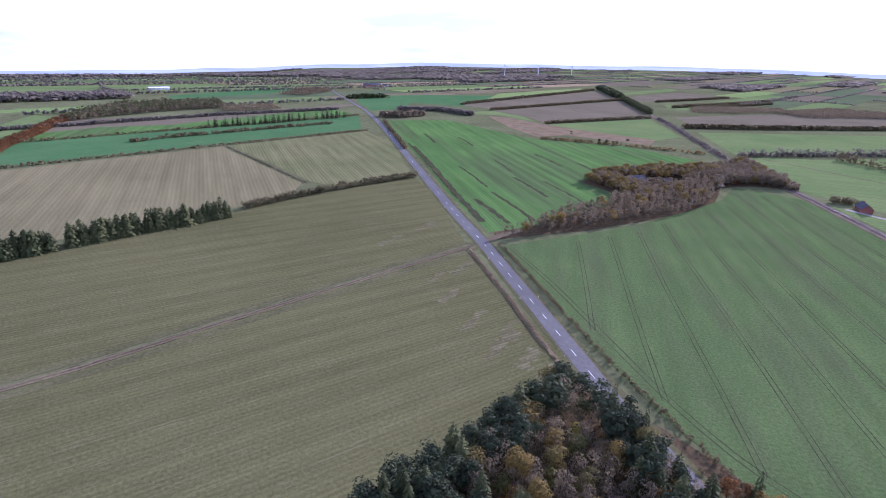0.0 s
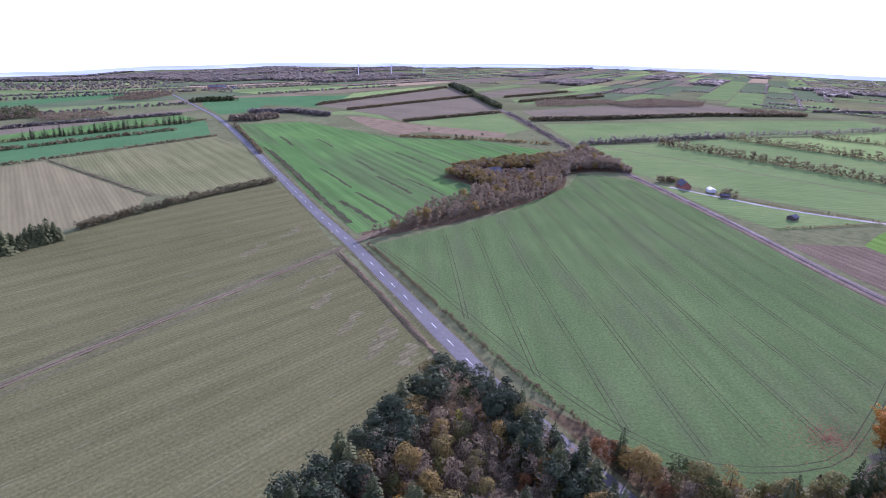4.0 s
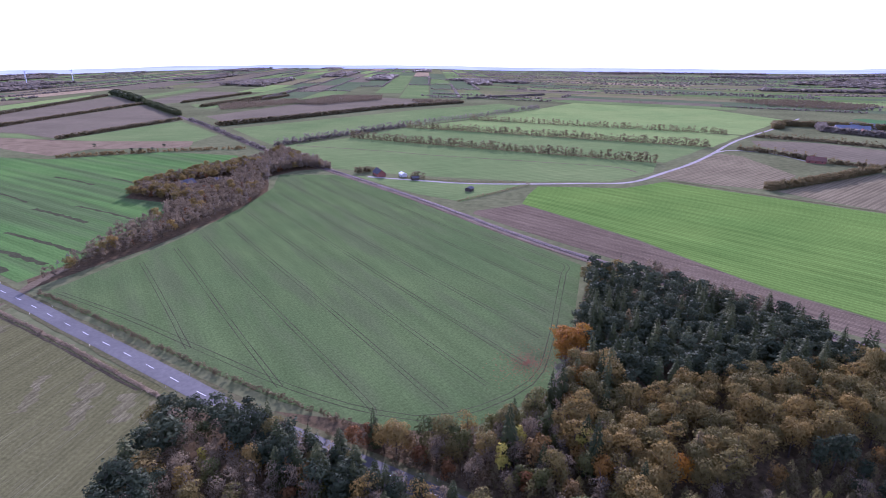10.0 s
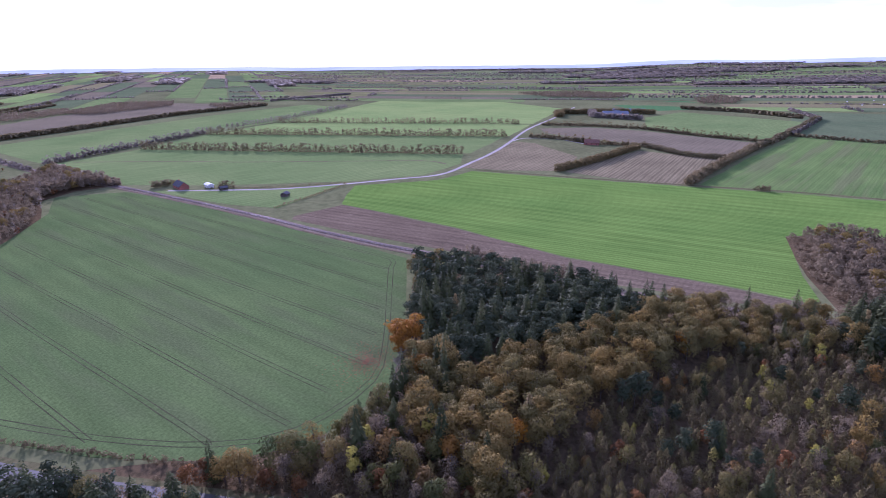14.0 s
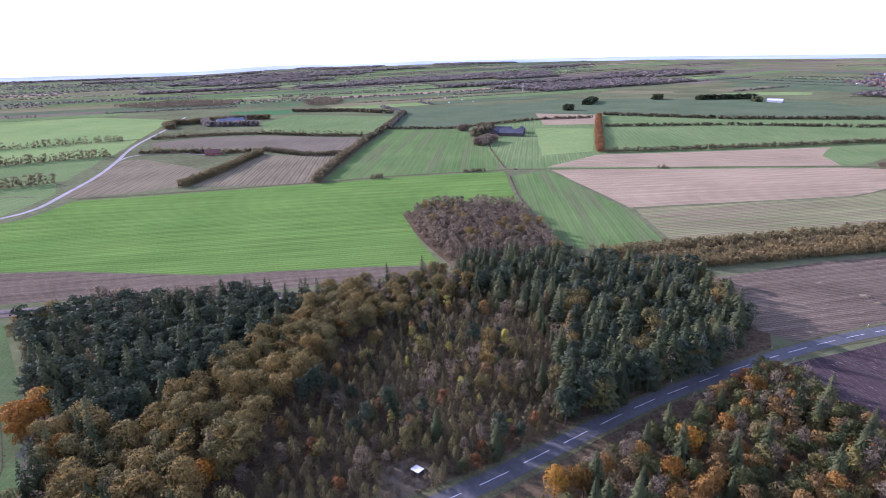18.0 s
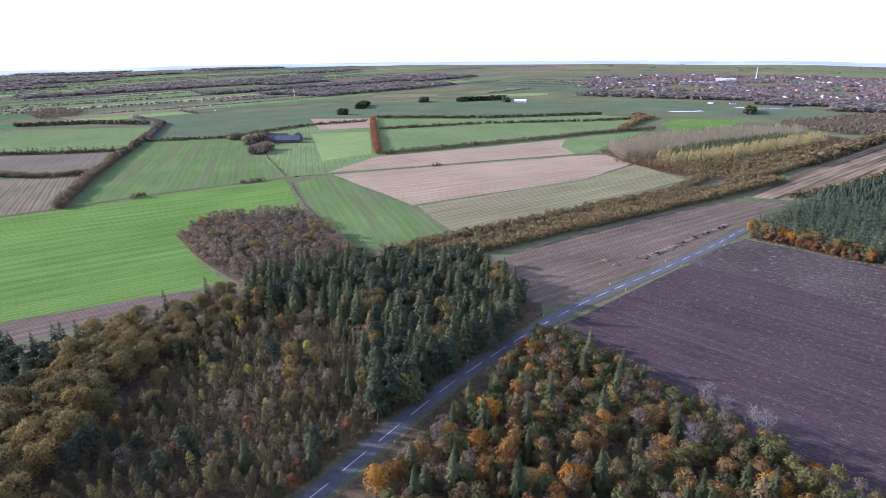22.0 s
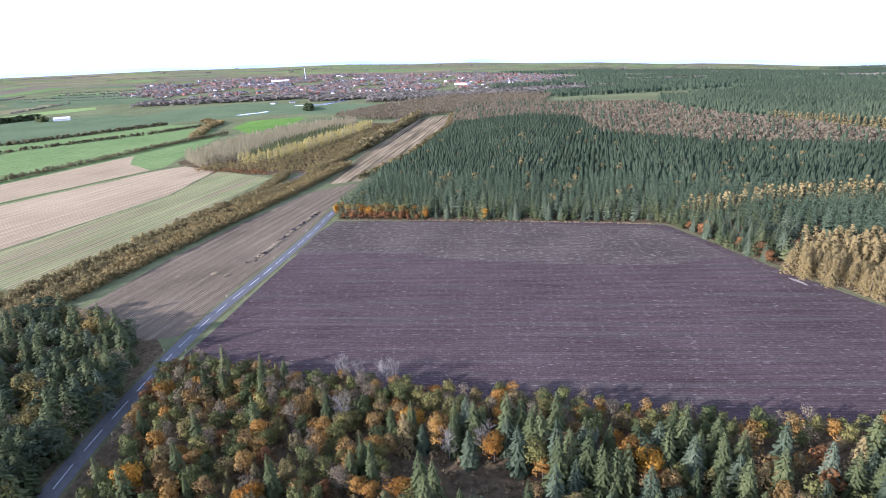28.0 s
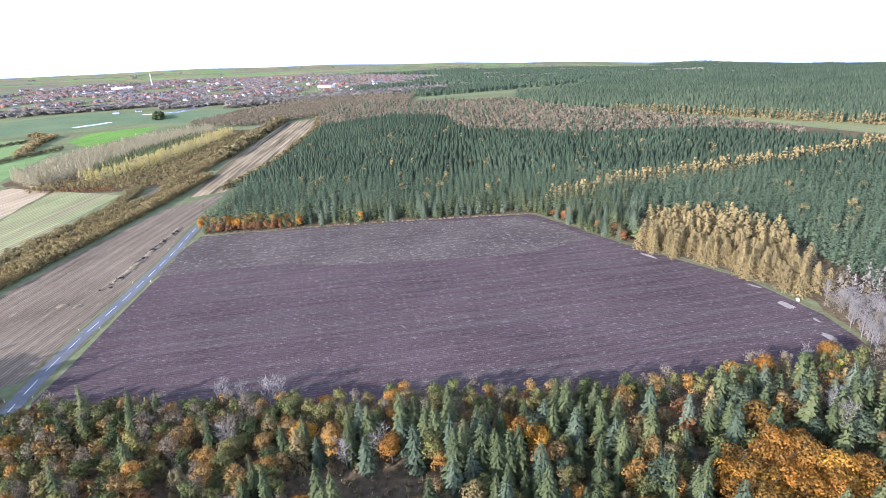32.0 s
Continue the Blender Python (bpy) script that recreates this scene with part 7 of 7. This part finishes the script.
for k, (x, y, l, w, a) in enumerate(((-127, -203, 9, 3.4, 110), (-128, -177, 7, 3.0, 100), (-124, -222, 6, 1.6, 125), (-131, -190, 4, 1.6, 100), (-92, -262, 10, 2.2, 125))):
    g = R(600 + k)
    pts = [(x + math.cos(radians(a)) * math.cos(t) * l / 2 * q - math.sin(radians(a)) * math.sin(t) * w / 2 * q, y + math.sin(radians(a)) * math.cos(t) * l / 2 * q + math.cos(radians(a)) * math.sin(t) * w / 2 * q) for t, q in ((6.283 * i / 14, g.uniform(0.7, 1.15)) for i in range(14))]
    sheet("sand_patch", pts, 0.1, M_SAND, "pale dried puddle at the field edge", category="ground", wobble=0)


def trailer(x, y, turn):
    root = base_at("field_trailer", x, y, 0.1, turn)
    bm = bmesh.new()
    box(bm, -1.3, 1.3, -0.6, 0.6, 0.5, 0.95)
    bmesh.ops.bevel(bm, geom=bm.edges[:], offset=0.1, segments=2, affect="EDGES")
    part("body", bm, M_RENDER, root)
    bm = bmesh.new()
    box(bm, -2.2, -1.25, -0.06, 0.06, 0.5, 0.6)
    part("drawbar", bm, M_STEEL, root)
    for sy in (-0.68, 0.68):
        v, f = stem((0.2, sy - 0.1, 0.32), (0.2, sy + 0.1, 0.32), 0.33, 0.33, 14)
        ob = new("wheel", raw_mesh("wheel", v, f, [M_TARP]))
        ob.parent = root
    tagged(root, "small white trailer at the field edge", "trailer")


trailer(-133, -206, 65)
house("house", 168, 482, 20, 14, 8, 2.8, 3.0, M_BRICK, M_SLATE, "grey-roofed house hidden in a grove")
house("shed", 196, 482, 110, 8, 5, 2.3, 1.4, M_TRUNK, M_SLATE, "small grey-roofed shed hidden in a grove", "shed", 1, False)
def stump_pile():
    """Uprooted stumps and boughs heaped in a row beside the road."""
    g = np.random.default_rng(5)
    for k in range(24):
        t = g.uniform(0, 1) ** 1.3
        x, y = 178 + 12 * t + g.normal(0, 1.0), -246 - 95 * t
        if t < 0.02:
            x += 2
        root = base_at("stump", x, y, 0.1, g.uniform(0, 360))
        v, f = stem((-0.9, 0, 0.35), (0.9, 0.1, 0.5), 0.45, 0.28, 7)
        ob = new("log", raw_mesh("log", v, f, [M_TRUNK]))
        ob.parent = root
        for _ in range(4):
            v, f = stem((-0.8, 0, 0.4), np.array([-0.9, 0, 0.5]) + g.normal(0, 0.7, 3) * [0.6, 1, 0.7], 0.2, 0.05, 4)
            v[:, 2] = np.maximum(v[:, 2], 0.0)
            ob = new("root", raw_mesh("root", v, f, [M_TRUNK]))
            ob.parent = root
        tagged(root, "uprooted dark stump on a heap by the road", "stump", "stumps heaped by the road")


stump_pile()
